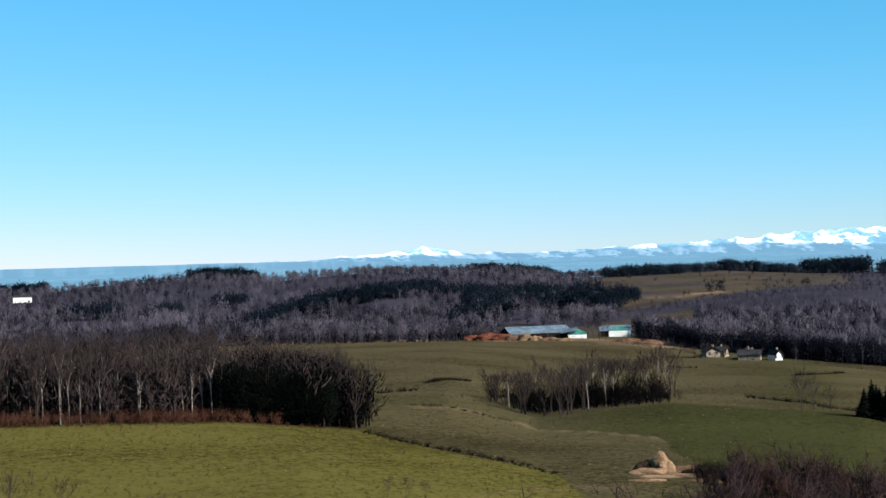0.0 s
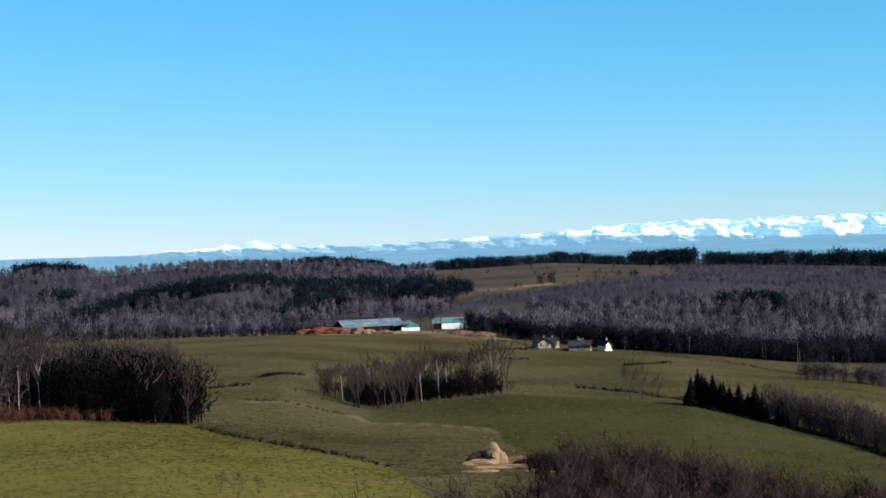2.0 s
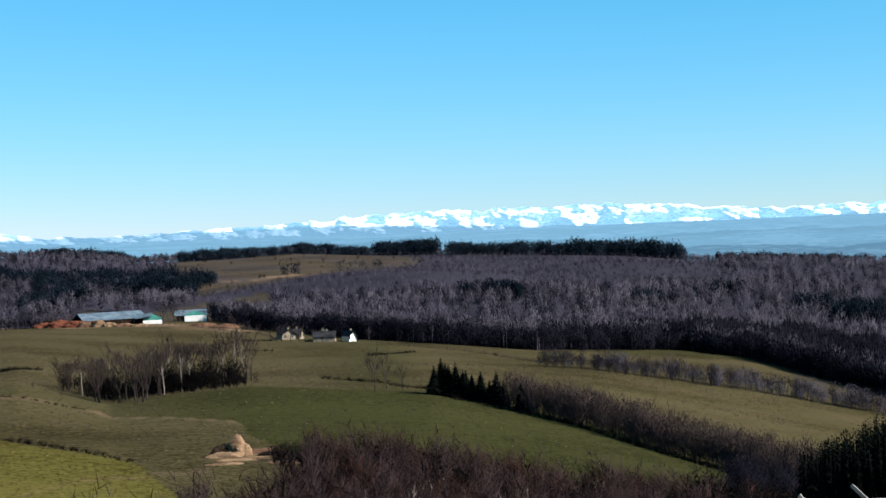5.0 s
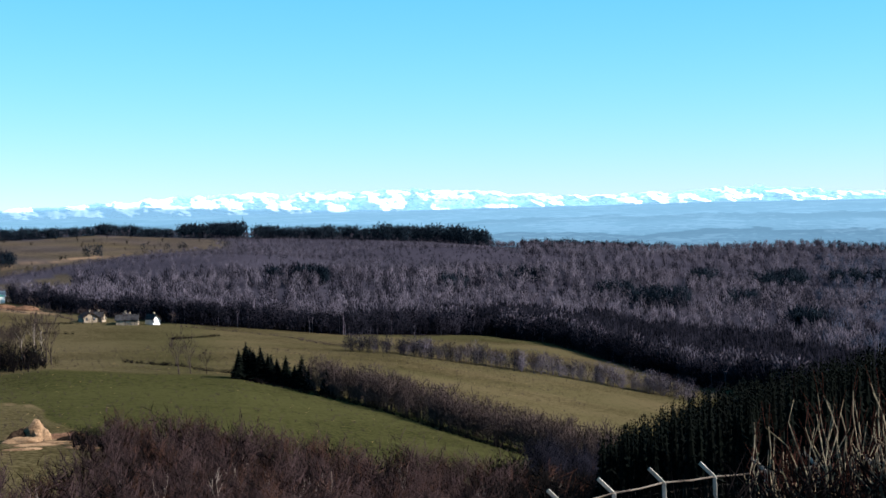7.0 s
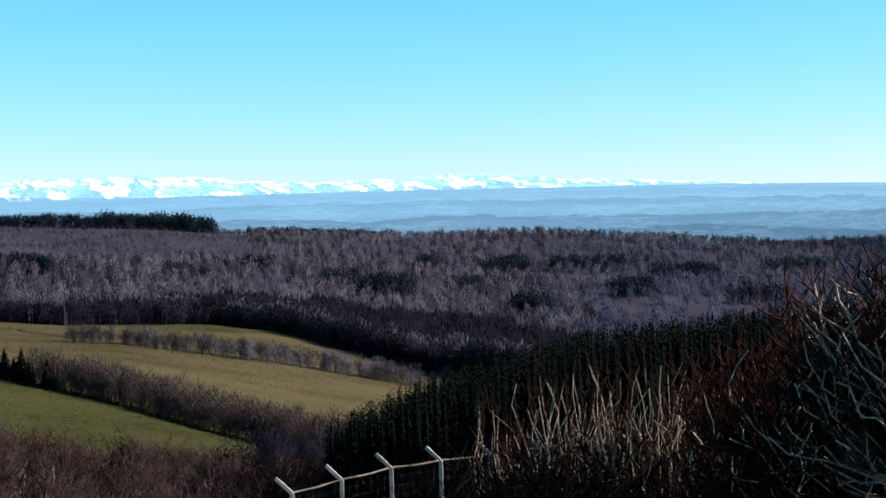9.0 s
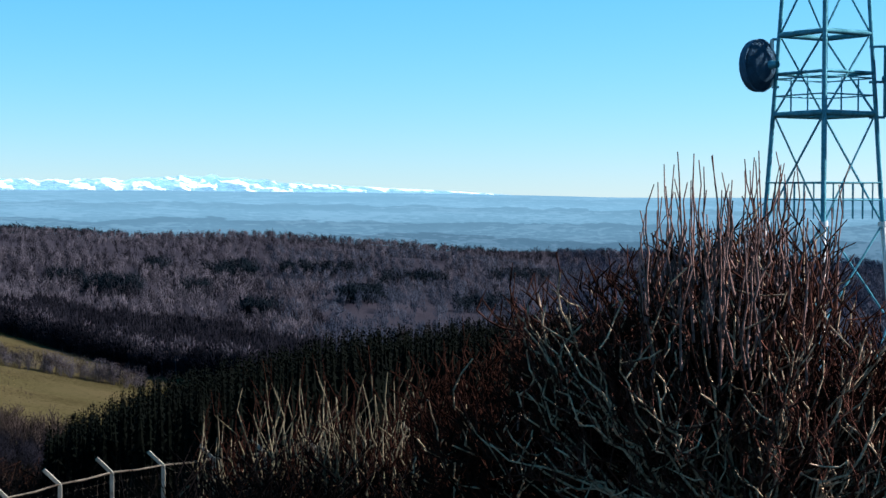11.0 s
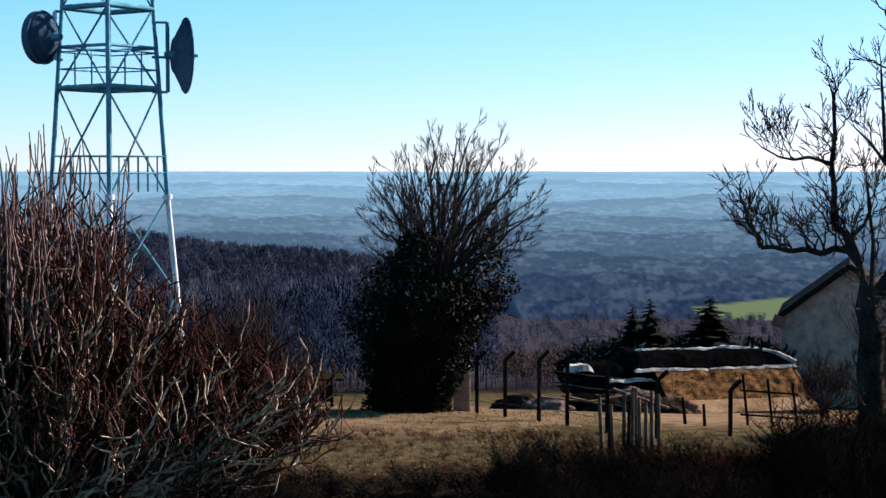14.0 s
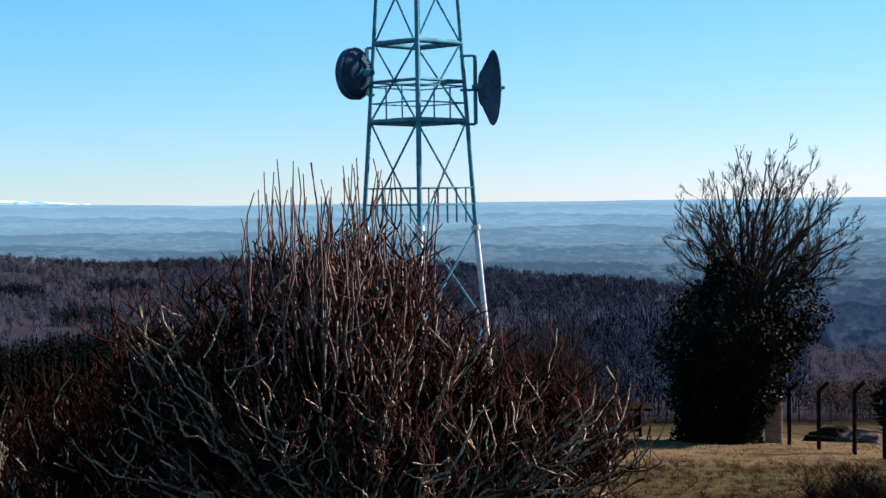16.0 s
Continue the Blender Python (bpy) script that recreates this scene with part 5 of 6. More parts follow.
def dome_bush(bearing, r, top_el, fork_h, wide, stems, seed, label, mats, depth=3, fork=4, base_r=0.05, up=0.4, twig=0.008, shoots=0, shoot_el=0.0, lean=0.0, low=0.12, wander=0.16, group="", shade=0.5, kink=0.11, pale=0.0):
    """A leafless shrub: a short stool, radiating branches, twigs and some long straight shoots."""
    g = np.random.default_rng(seed)
    at = on_ground(bearing, r, 0.1)
    ob = thing("bush", at, label, "bush", group, bearing)
    high = r * math.tan(radians(top_el)) - at.z - fork_h
    out = dome(g, np.array([0, 0, fork_h]), stems, wide, high, base_r, depth, fork, up, low, wander=wander)
    big, fine, red, young = [], [], [], []
    for d, s in out:
        if d == 1 and g.random() < 0.25:
            d = 0
        s = (s[0] + lean * s[2] * 0.1, s[1], s[2], max(s[3], twig), s[4] + lean * s[6] * 0.1, s[5], s[6], max(s[7], twig * 0.7))
        if d == 1 and g.random() < shade:
            d = 0
        elif d == 0 and g.random() < pale:
            d = 1
        (big if d >= depth else fine if d >= 1 else red).append(s)
    for _ in range(shoots):
        x, y = float(np.clip(g.normal(0.05, wide * 0.17), -0.36 * wide, 0.34 * wide)), g.normal(0, wide * 0.2)
        z0 = fork_h + high * g.uniform(0.45, 0.8)
        z1 = r * math.tan(radians(shoot_el)) - at.z
        z1 = z0 + (z1 - z0) * g.uniform(0.25, 1.0) * (1 - 0.3 * max(0.0, x / (0.34 * wide)))
        p, n = np.array([x, y, z0]), 5
        path = [p]
        for k in range(n):
            p = p + np.array([g.normal(0, kink) + x * 0.03, g.normal(0, kink), (z1 - z0) / n])
            path.append(p)
            if k > 0 and g.random() < 0.7:
                red.append((*p, 0.009, *(p + np.array([g.normal(0, 0.14), g.normal(0, 0.14), 0.4])), 0.005))
        young.append(path)
    tagged(part("branch_mass", rod_mesh("branch_mass", fine, mats[1], 4), None, ob), kind="stuff")
    tagged(part("twig_mass", rod_mesh("twig_mass", red, mats[2], 3), None, ob), kind="stuff")
    for path in young:
        part("shoot", chain_mesh("shoot", path, np.linspace(0.016, 0.006, len(path)), mats[-1], 4), None, ob)
    for i in range(0, len(big), 4):
        run = big[i:i + 4]
        part("stem", chain_mesh("stem", [s[:3] for s in run] + [run[-1][4:7]], [s[3] for s in run] + [run[-1][7]], mats[0], 5), None, ob)
    for k in range(3):
        a = k * 2.1
        part("stool_stem", chain_mesh("stool_stem", [(0.25 * np.cos(a), 0.25 * np.sin(a), -0.3), (0.16 * np.cos(a), 0.16 * np.sin(a), fork_h * 0.5), (0, 0, fork_h + 0.1)], [0.11, 0.09, 0.07], SHADED_TWIG, 6), None, ob)
    return ob


# lit and shaded copies of bush bark: highlights and shade are painted in
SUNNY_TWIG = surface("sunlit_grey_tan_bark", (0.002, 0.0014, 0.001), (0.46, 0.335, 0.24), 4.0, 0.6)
SHADED_TWIG = surface("shaded_brown_bush_twigs", (0.003, 0.0015, 0.0013), (0.03, 0.013, 0.01), 2.0, 0.8)


def arch_bush(bearing, r, fork_el, outline, deep, stems, seed, label, mats, shoots=0, shoot_span=(0, 0), shoot_el=(0, 0), thick=0.031, inner=RED_TIP, pale=1.0):
    """A wide leafless shrub: stems leave one stool, run outwards, then turn up to an outline of reach and height angle."""
    g = np.random.default_rng(seed)
    at = on_ground(bearing, r, 0.1)
    ob = thing("bush", at, label, "bush", turn=bearing)
    xs = [x for x, _ in outline]
    tops = [r * math.tan(radians(e)) - at.z for _, e in outline]
    fork_h = r * math.tan(radians(fork_el)) - at.z
    side, dark, tips = [], [], []
    for i in range(stems):
        x = xs[0] + (xs[-1] - xs[0]) * (i + g.random()) / stems
        y = deep * g.uniform(-1, 1) * math.sqrt(max(0.05, 1 - (x / (1.05 * max(-xs[0], xs[-1]))) ** 2))
        top = float(np.interp(x, xs, tops))
        goal = np.array([x, y, fork_h + (top - fork_h) * (g.uniform(0.3, 1.0) if i % 3 else g.uniform(0.85, 1.0)) * (1 - 0.2 * (y / deep) ** 2)])
        root = np.array([g.normal(0, 0.12), g.normal(0, 0.12), fork_h + g.uniform(-0.7, 0.2)])
        way = goal - root
        mid = root + way * [0.62, 0.62, 0.32] + g.normal(0, 0.1, 3)
        n = 13
        pts = [(1 - u) ** 2 * root + 2 * u * (1 - u) * mid + u * u * goal + g.normal(0, 0.05, 3) for u in np.linspace(0, 1, n + 1)]
        r0 = thick * g.uniform(0.6, 1.15)
        rad = np.linspace(r0, 0.009, n + 1)
        part("stem", chain_mesh("stem", pts, rad, mats[0] if g.random() < 0.5 * pale else inner, 5), None, ob)
        for k in range(9):
            u = 0.2 + 0.8 * (k + g.random()) / 9
            q = min(int(u * n), n - 1)
            p = pts[q] + (pts[q + 1] - pts[q]) * (u * n - q)
            d = pts[q + 1] - pts[q]
            d = d / (np.linalg.norm(d) + 1e-9) + g.normal(0, 0.85, 3)
            ln, rr = g.uniform(0.10, 0.24), rad[q] * 0.62
            # painted sunlight: pale copies mostly low down, dark ones higher up
            run = side if g.random() < pale * 0.56 - 0.4 * (p[2] - fork_h) / (max(tops) - fork_h) else dark
            for m in range(3):
                d = d / (np.linalg.norm(d) + 1e-9) + np.array([g.normal(0, 0.45), g.normal(0, 0.45), 0.26])
                w = p + d / np.linalg.norm(d) * ln
                run.append((*p, max(rr, 0.0105), *w, max(rr * 0.8, 0.0085)))
                if m and g.random() < 0.75:
                    t = np.array([g.normal(0, 0.45), g.normal(0, 0.45), 1.0])
                    tips.append((*w, 0.009, *(w + t / np.linalg.norm(t) * g.uniform(0.15, 0.38)), 0.004))
                p, rr = w, rr * 0.8
    # inner shade of the bush, drawn as dark branches
    core = []
    for i in range(stems * 3):
        x = xs[0] + (xs[-1] - xs[0]) * g.random()
        y = deep * g.uniform(-0.2, 0.9)
        top = float(np.interp(x, xs, tops))
        p = np.array([x * g.uniform(0.1, 0.7), y * 0.5, fork_h + (top - fork_h) * g.uniform(-0.1, 0.3)])
        goal = np.array([x, y, fork_h + (top - fork_h) * g.uniform(0.4, 1.0)])
        for k in range(5):
            w = p + (goal - p) / (5 - k) + g.normal(0, 0.06, 3)
            core.append((*p, 0.019 - 0.0025 * k, *w, 0.0165 - 0.0025 * k))
            for _ in range(2):
                d = np.array([g.normal(0, 0.5), g.normal(0, 0.5), 0.7])
                core.append((*w, 0.011, *(w + d * g.uniform(0.2, 0.45)), 0.006))
            p = w
    tagged(part("branch_core", rod_mesh("branch_core", core, SHADED_TWIG, 3), None, ob, "tangled inner branches coloured as if in shade"), kind="stuff")
    tagged(part("branch_mass", rod_mesh("branch_mass", side, mats[1], 4), None, ob), kind="stuff")
    tagged(part("branch_mass", rod_mesh("branch_mass", dark, inner, 4), None, ob, "dark red-brown inner branches"), kind="stuff")
    tagged(part("twig_mass", rod_mesh("twig_mass", tips, mats[2], 3), None, ob), kind="stuff")
    for i in range(shoots):
        x = float(np.clip(g.normal(sum(shoot_span) / 2, (shoot_span[1] - shoot_span[0]) * 0.27), shoot_span[0] * 1.15, shoot_span[1] * 1.1))
        y = g.normal(0, deep * 0.4)
        z0 = fork_h + (float(np.interp(x, xs, tops)) - fork_h) * g.uniform(0.5, 0.85)
        e = shoot_el[0] + (shoot_el[1] - shoot_el[0]) * g.random() ** 2.2
        z1 = max(r * math.tan(radians(e)) - at.z, z0 + 0.4)
        p, path = np.array([x, y, z0]), []
        for k in range(7):
            path.append(p)
            p = p + np.array([g.normal(0, 0.035) + 0.012 * x, g.normal(0, 0.035), (z1 - z0) / 6])
            if k > 2 and g.random() < 0.6:
                tips.append((*p, 0.006, *(p + np.array([g.normal(0, 0.05), g.normal(0, 0.05), g.uniform(0.15, 0.3)])), 0.004))
        part("shoot", chain_mesh("shoot", path, np.linspace(0.015, 0.006, 7), mats[-1], 4), None, ob)
    for k in range(5):
        a = k * 1.26
        part("stool_stem", chain_mesh("stool_stem", [(0.3 * np.cos(a), 0.3 * np.sin(a), -0.3), (0.18 * np.cos(a), 0.18 * np.sin(a), fork_h * 0.5), (0, 0, fork_h + 0.1)], [0.1, 0.08, 0.06], SHADED_TWIG, 6), None, ob)
    return ob


RED_BRANCH = surface("red_brown_branches", (0.003, 0.0013, 0.0011), (0.075, 0.033, 0.026), 3.0, 0.7)
SHOOT = surface("grey_pink_young_shoots", (0.02, 0.012, 0.012), (0.2, 0.125, 0.115), 3.0, 0.6)
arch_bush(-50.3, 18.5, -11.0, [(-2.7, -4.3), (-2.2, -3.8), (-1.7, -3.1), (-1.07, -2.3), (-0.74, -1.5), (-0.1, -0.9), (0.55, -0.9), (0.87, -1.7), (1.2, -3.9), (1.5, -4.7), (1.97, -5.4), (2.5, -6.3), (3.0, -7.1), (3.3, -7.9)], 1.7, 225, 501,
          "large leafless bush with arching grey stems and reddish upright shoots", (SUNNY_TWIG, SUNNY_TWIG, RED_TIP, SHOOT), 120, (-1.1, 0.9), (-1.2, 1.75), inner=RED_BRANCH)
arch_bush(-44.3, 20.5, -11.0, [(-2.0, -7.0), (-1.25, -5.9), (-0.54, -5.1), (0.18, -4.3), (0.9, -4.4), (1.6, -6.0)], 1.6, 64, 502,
          "dark leafless bush with pale-lit tangled branches", (SHADED_TWIG, SUNNY_TWIG, SHADED_TWIG, SHOOT), 14, (-1.0, 1.2), (-5.2, -3.2), 0.02, SHADED_TWIG, 0.6)
dome_bush(-37.6, 26, -8.2, 0.6, 2.5, 34, 504, "dark thicket with pale upright shoots above the fence", (SHADED_TWIG, SUNNY_TWIG, SHADED_TWIG, PALE_TWIG), twig=0.012, up=0.6, wander=0.24, shade=0.85, shoots=85, shoot_el=-5.6)
dome_bush(-35.2, 27.5, -9.0, 0.5, 2.2, 26, 509, "dark thicket with dense pale upright shoots", (SHADED_TWIG, SUNNY_TWIG, SHADED_TWIG, PALE_TWIG), twig=0.012, up=0.6, shade=0.8, shoots=70, shoot_el=-6.2)
dome_bush(-42.0, 23, -6.6, 1.0, 2.2, 34, 505, "dark thicket with brown and pale upright shoots", (SHADED_TWIG, SHADED_TWIG, SHADED_TWIG, PALE_TWIG), twig=0.011, wander=0.24, shade=0.95, up=0.6, shoots=12, shoot_el=-5.2)
dome_bush(-32.7, 30, -9.6, 0.4, 1.8, 26, 508, "low thicket of pale shoots by the fence", (SHADED_TWIG, SHADED_TWIG, SHADED_TWIG, PALE_TWIG), twig=0.012, up=0.6, shoots=55, shoot_el=-7.4)
dome_bush(-57.7, 44, -5.0, 1.0, 2.1, 34, 506, "dull reddish leafless thicket beside the mast", (SHADED_TWIG, SHADED_TWIG, TWIG, TWIG), twig=0.012, shoots=46, shoot_el=-3.6)
dome_bush(-56.6, 58, -5.0, 1.0, 2.8, 26, 507, "leafless purple-brown thicket behind the mast", (BARK, TWIG, TWIG, TWIG), twig=0.016, shoots=20, shoot_el=-3.8)

# ---- brambles and dry grass below the compound ----
DRY_FORMS = [lean_form(520 + i, 1.6, 10, 4, 0.8, 2.2) for i in range(5)]
UNDER_FORMS = [lean_form(560 + i, 3.0, 12, 6, 0.45, 1.5) for i in range(4)]
# black backing that paints the shade inside and behind the bushes
thicket_thing(-54.5, -43, 20.5, 26, 420, 1.15, "undergrowth", "growth inside the bushes, black in place of their inner shade", DARK_SHADE_TWIG, UNDER_FORMS, 534)
thicket_thing(-43.5, -32.5, 24, 31, 330, 1.12, "undergrowth", "tangled growth under the pale shoots, black in place of shade", DARK_SHADE_TWIG, UNDER_FORMS, 538)
thicket_thing(-58, -33, 21, 36, 420, 0.75, "undergrowth", "dense undergrowth behind the bushes, black in place of shade", DARK_SHADE_TWIG, UNDER_FORMS, 533)
thicket_thing(-86, -76, 38, 48, 260, 0.75, "brambles", "tall dark tangled brambles under the gnarled tree", DARK_SHADE_TWIG, UNDER_FORMS, 537)
thicket_thing(-86, -66, 26, 49, 700, 0.42, "brambles", "dark tangled brambles before the farmyard", DARK_SHADE_TWIG, UNDER_FORMS, 535)
thicket_thing(-83, -55, 27, 45, 900, 0.5, "brambles", "low dark bramble and dry stalks in the foreground", DARK_SHADE_TWIG, DRY_FORMS, 531)
thicket_thing(-84, -70, 40, 50, 260, 0.5, "brambles", "dark reddish bramble bank by the stakes", DRY, DRY_FORMS, 532)


def grass_tufts(b0, b1, r0, r1, count, seed, name, label):
    g = np.random.default_rng(seed)
    b, r = g.uniform(b0, b1, count), g.uniform(r0, r1, count)
    x, y = place(b, r)
    z = ground_z(b, r)
    h, a = g.uniform(0.03, 0.10, count), g.uniform(0, 6.28, count)
    w = 0.03
    p = np.stack([x, y, z], 1)
    v = np.stack([p + np.stack([np.cos(a) * w, np.sin(a) * w, a * 0 - 0.02], 1), p - np.stack([np.cos(a) * w, np.sin(a) * w, a * 0 + 0.02], 1),
                  p + np.stack([g.normal(0, .10, count), g.normal(0, .10, count), h], 1)], 1).reshape(-1, 3)
    me = mesh_of(name, v, np.arange(3 * count).reshape(-1, 3), STRAW)
    tagged(new(name, me), label, "grass", kind="stuff")


thicket_thing(-71, -54, 44, 57, 900, 0.24, "brambles", "low rusty bramble and dead bracken in the compound", DRY, DRY_FORMS, 536)
grass_tufts(-71, -54, 46, 72, 5000, 541, "dry_grass", "short straw-coloured dry grass in the compound")


# ---- tree wrapped in ivy ----
def fan_limb(g, out, root, target, r, twig_len, sides=7, depth=2):
    """A limb that leaves its root steeply, bends outwards to a target and carries rising side twigs."""
    root, target = np.asarray(root, float), np.asarray(target, float)
    way = target - root
    mid = root + way * 0.45 + np.array([0, 0, 0.16]) * np.linalg.norm(way) + g.normal(0, 0.18, 3)
    n = 7
    pts = [(1 - u) ** 2 * root + 2 * u * (1 - u) * mid + u * u * target + g.normal(0, 0.05, 3) * (u > 0) for u in np.linspace(0, 1, n + 1)]
    for k in range(n):
        out.append((9, (*pts[k], r * (1 - 0.8 * k / n), *pts[k + 1], r * (1 - 0.8 * (k + 1) / n))))
    for k in range(sides):
        u = 0.3 + 0.7 * (k + g.random()) / sides
        i = min(int(u * n), n - 1)
        p, d = pts[i] + (pts[i + 1] - pts[i]) * (u * n - i), pts[i + 1] - pts[i]
        d = d / np.linalg.norm(d)
        side = g.normal(0, 1, 3)
        side -= d * side.dot(d)
        nd = d + side / np.linalg.norm(side) * 0.75 + np.array([0, 0, 0.25])
        grow(g, p, nd / np.linalg.norm(nd), twig_len * (1.15 - 0.55 * u) * g.uniform(0.7, 1.2), max(r * (1 - 0.8 * u) * 0.5, 0.015), depth, out, up=0.2, fork=4, wander=0.07, shrink=0.55, pieces=3, spread=0.5, tip=0.4)


def ivy_tree():
    g = np.random.default_rng(601)
    at = on_ground(-63.6, 66, 0.1)
    ob = thing("ivy_tree", at, "bare-crowned tree wrapped in a dense dark mass of ivy", "tree", turn=-63.6)
    out = [(9, (0.1, 0, -0.2, 0.42, 0.4, 0, 3.2, 0.36)), (9, (0.4, 0, 3.2, 0.36, 0.8, 0, 5.6, 0.28))]
    for k in range(42):
        a, sz = k * 2.39996, 1 - 1.5 * (k + 0.5) / 42
        flat = math.sqrt(1 - sz * sz)
        root = np.array([0.75 + 0.5 * math.cos(a) * g.random(), 0.5 * math.sin(a) * g.random(), 4.4 + 1.7 * g.random() + min(0.0, sz)])
        goal = np.array([1.25 + 3.5 * flat * math.cos(a), 3.5 * flat * math.sin(a), 8.0 + 3.3 * sz])
        fan_limb(g, out, root, root + (goal - root) * g.uniform(0.9, 1.02), g.uniform(0.075, 0.12), 1.05, 9)
    stems, twigs = split_tree(out, 9)
    part("trunk", rod_mesh("trunk", stems, BARK, 6), None, ob)
    part("crown", rod_mesh("crown", [(*s[:3], max(s[3] * 0.85, 0.011), *s[4:7], max(s[7] * 0.85, 0.006)) for s in twigs], TWIG, 3), None, ob)
    # ivy: a dense column that thins out into clumps along the limbs
    n = 46000
    a = g.uniform(0, 2 * np.pi, n)
    zz = 0.05 + 8.3 * g.random(n) ** 1.15
    wide = np.interp(zz, [0, 1.2, 2.3, 3.4, 4.5, 5.6, 6.8, 8.3], [1.5, 1.7, 2.0, 2.5, 2.95, 2.85, 2.3, 1.2])
    shift = np.interp(zz, [0, 1.5, 3.4, 4.5, 7.0, 8.3], [-0.6, -0.45, 0.0, 0.4, 0.7, 0.9])
    lump = 1 + 0.16 * np.sin(3 * a + zz * 1.3) + 0.13 * np.sin(5 * a - zz * 2.1) + 0.10 * np.sin(9 * a + zz * 4)
    rr = wide * lump * np.sqrt(g.uniform(0.2, 1.0, n))
    p = np.stack([shift + np.cos(a) * rr, np.sin(a) * rr, zz], 1)
    clump = np.array([noise.noise((u * 0.9, v * 0.9, w * 0.9)) for u, v, w in p.tolist()])
    p = p[clump > np.interp(p[:, 2], [0, 4.2, 5.4, 6.6, 8.3], [-1, -0.6, -0.08, 0.2, 0.5])]
    n = len(p)
    t1, t2 = g.normal(0, 1, (n, 3)), g.normal(0, 1, (n, 3))
    t1 /= np.linalg.norm(t1, axis=1)[:, None]
    t2 /= np.linalg.norm(t2, axis=1)[:, None]
    s = g.uniform(0.08, 0.16, n)[:, None]
    v = np.stack([p - t1 * s, p + t2 * s * 0.8, p + t1 * s], 1).reshape(-1, 3)
    part("ivy", mesh_of("ivy", v, np.arange(3 * n).reshape(-1, 3), IVY), None, ob, "dense dark ivy leaves")


ivy_tree()


# ---- gnarled tree by the house ----
def gnarled_tree():
    g = np.random.default_rng(611)
    at = on_ground(-78.9, 48, -0.45)
    ob = thing("gnarled_tree", at, "big gnarled leafless tree with crooked dark branches", "tree", turn=-78.9)
    out = []

    def limb(pts, r, depth=3, fork=5):
        r *= 1.12
        for k, (a, b) in enumerate(zip(pts, pts[1:])):
            a, b = np.array(a, float), np.array(b, float)
            ra, rb = r * (1 - 0.6 * k / (len(pts) - 1)), r * (1 - 0.6 * (k + 1) / (len(pts) - 1))
            out.append((8, (*a, ra, *b, rb)))
            d = (b - a) / np.linalg.norm(b - a)
            for _ in range(1 if k == 0 else 3):
                p = a + (b - a) * g.uniform(0.2, 1)
                out_way = np.array([d[0] * 0.5 + g.normal(0, 0.42), g.normal(0, 0.45), g.uniform(0.6, 1.35)])
                fan_limb(g, out, p, p + out_way * g.uniform(0.75, 1.2), min(rb * 0.5, 0.036), 0.62, 5, 1)
        grow(g, pts[-1], d, 0.6, r * 0.35, depth - 2, out, up=0.15, fork=fork, wander=0.13, shrink=0.75, pieces=3, spread=0.75, tip=0.35)

    trunk = [(0.00, 0, -0.75), (0.06, 0, 1.16), (-0.03, 0, 2.44), (0.03, 0, 3.40), (-0.13, 0, 4.12), (-0.06, 0, 4.77)]
    for k, (a, b) in enumerate(zip(trunk, trunk[1:])):
        out.append((9, (*a, 0.44 - 0.03 * k, *b, 0.41 - 0.03 * k)))
        for _ in range(4):
            side = g.normal(0, 1, 3) * [1, 1, 0.5] + np.array([0, 0, 0.5])
            grow(g, np.array(a) + (np.array(b) - a) * g.random(), side / np.linalg.norm(side), g.uniform(0.6, 1.1), 0.035, 2, out, up=0.3, fork=4, wander=0.3, shrink=0.6, pieces=3, spread=0.8, tip=0.4)
    limb([(-0.16, 0, 4.61), (-0.35, 0, 5.36), (-0.64, 0.1, 5.73), (-1.03, 0.1, 5.81), (-1.36, 0, 5.65), (-1.85, 0, 5.78), (-2.25, 0, 5.71), (-2.73, -0.1, 5.84), (-3.08, -0.1, 5.81), (-3.18, -0.1, 6.16), (-3.43, 0, 6.45), (-3.56, 0, 7.01)], 0.1)
    limb([(-0.35, 0, 5.41), (-0.64, 0.2, 6.13), (-0.96, 0.2, 6.37), (-1.09, 0.2, 6.64), (-1.06, 0.2, 7.42), (-1.14, 0.2, 8.22), (-1.06, 0.2, 9.02), (-1.11, 0.2, 9.98)], 0.11)
    limb([(-1.12, 0.2, 8.19), (-1.77, 0.1, 8.39), (-2.17, 0, 8.31), (-2.57, 0, 8.38), (-3.08, 0, 8.67)], 0.05)
    limb([(-0.64, 0.2, 6.10), (-0.22, 0.4, 6.48), (-0.05, 0.5, 6.93), (-0.16, 0.6, 7.61)], 0.06)
    limb([(0.10, 0, 4.53), (0.61, 0, 5.30), (0.82, 0, 6.29), (0.77, 0, 7.70), (1.06, 0, 8.38), (1.03, 0, 8.89), (0.64, 0.2, 9.74), (0.58, 0.2, 10.95), (0.39, 0.2, 12.07)], 0.135)
    limb([(0.74, 0, 7.66), (0.34, -0.2, 8.19), (0.26, -0.3, 9.50), (0.18, -0.3, 10.79)], 0.07)
    limb([(0.39, -0.2, 8.14), (-0.13, -0.2, 8.83), (-0.51, 0, 9.21)], 0.05)
    limb([(1.06, 0, 8.51), (1.70, 0.1, 8.83), (2.25, 0.3, 9.74), (2.41, 0.3, 11.11)], 0.11)
    limb([(0.64, 0, 5.33), (1.28, -0.4, 6.29), (1.93, -0.6, 6.69), (2.65, -0.6, 7.74)], 0.12)
    limb([(0.26, 0, 4.53), (1.12, 0.3, 5.01), (1.89, 0.5, 5.36), (2.89, 0.5, 5.73)], 0.13)
    limb([(0.00, 0, 4.69), (0.03, 0.8, 5.97), (-0.13, 1.2, 7.09)], 0.08)
    stems, twigs = split_tree(out, 8)
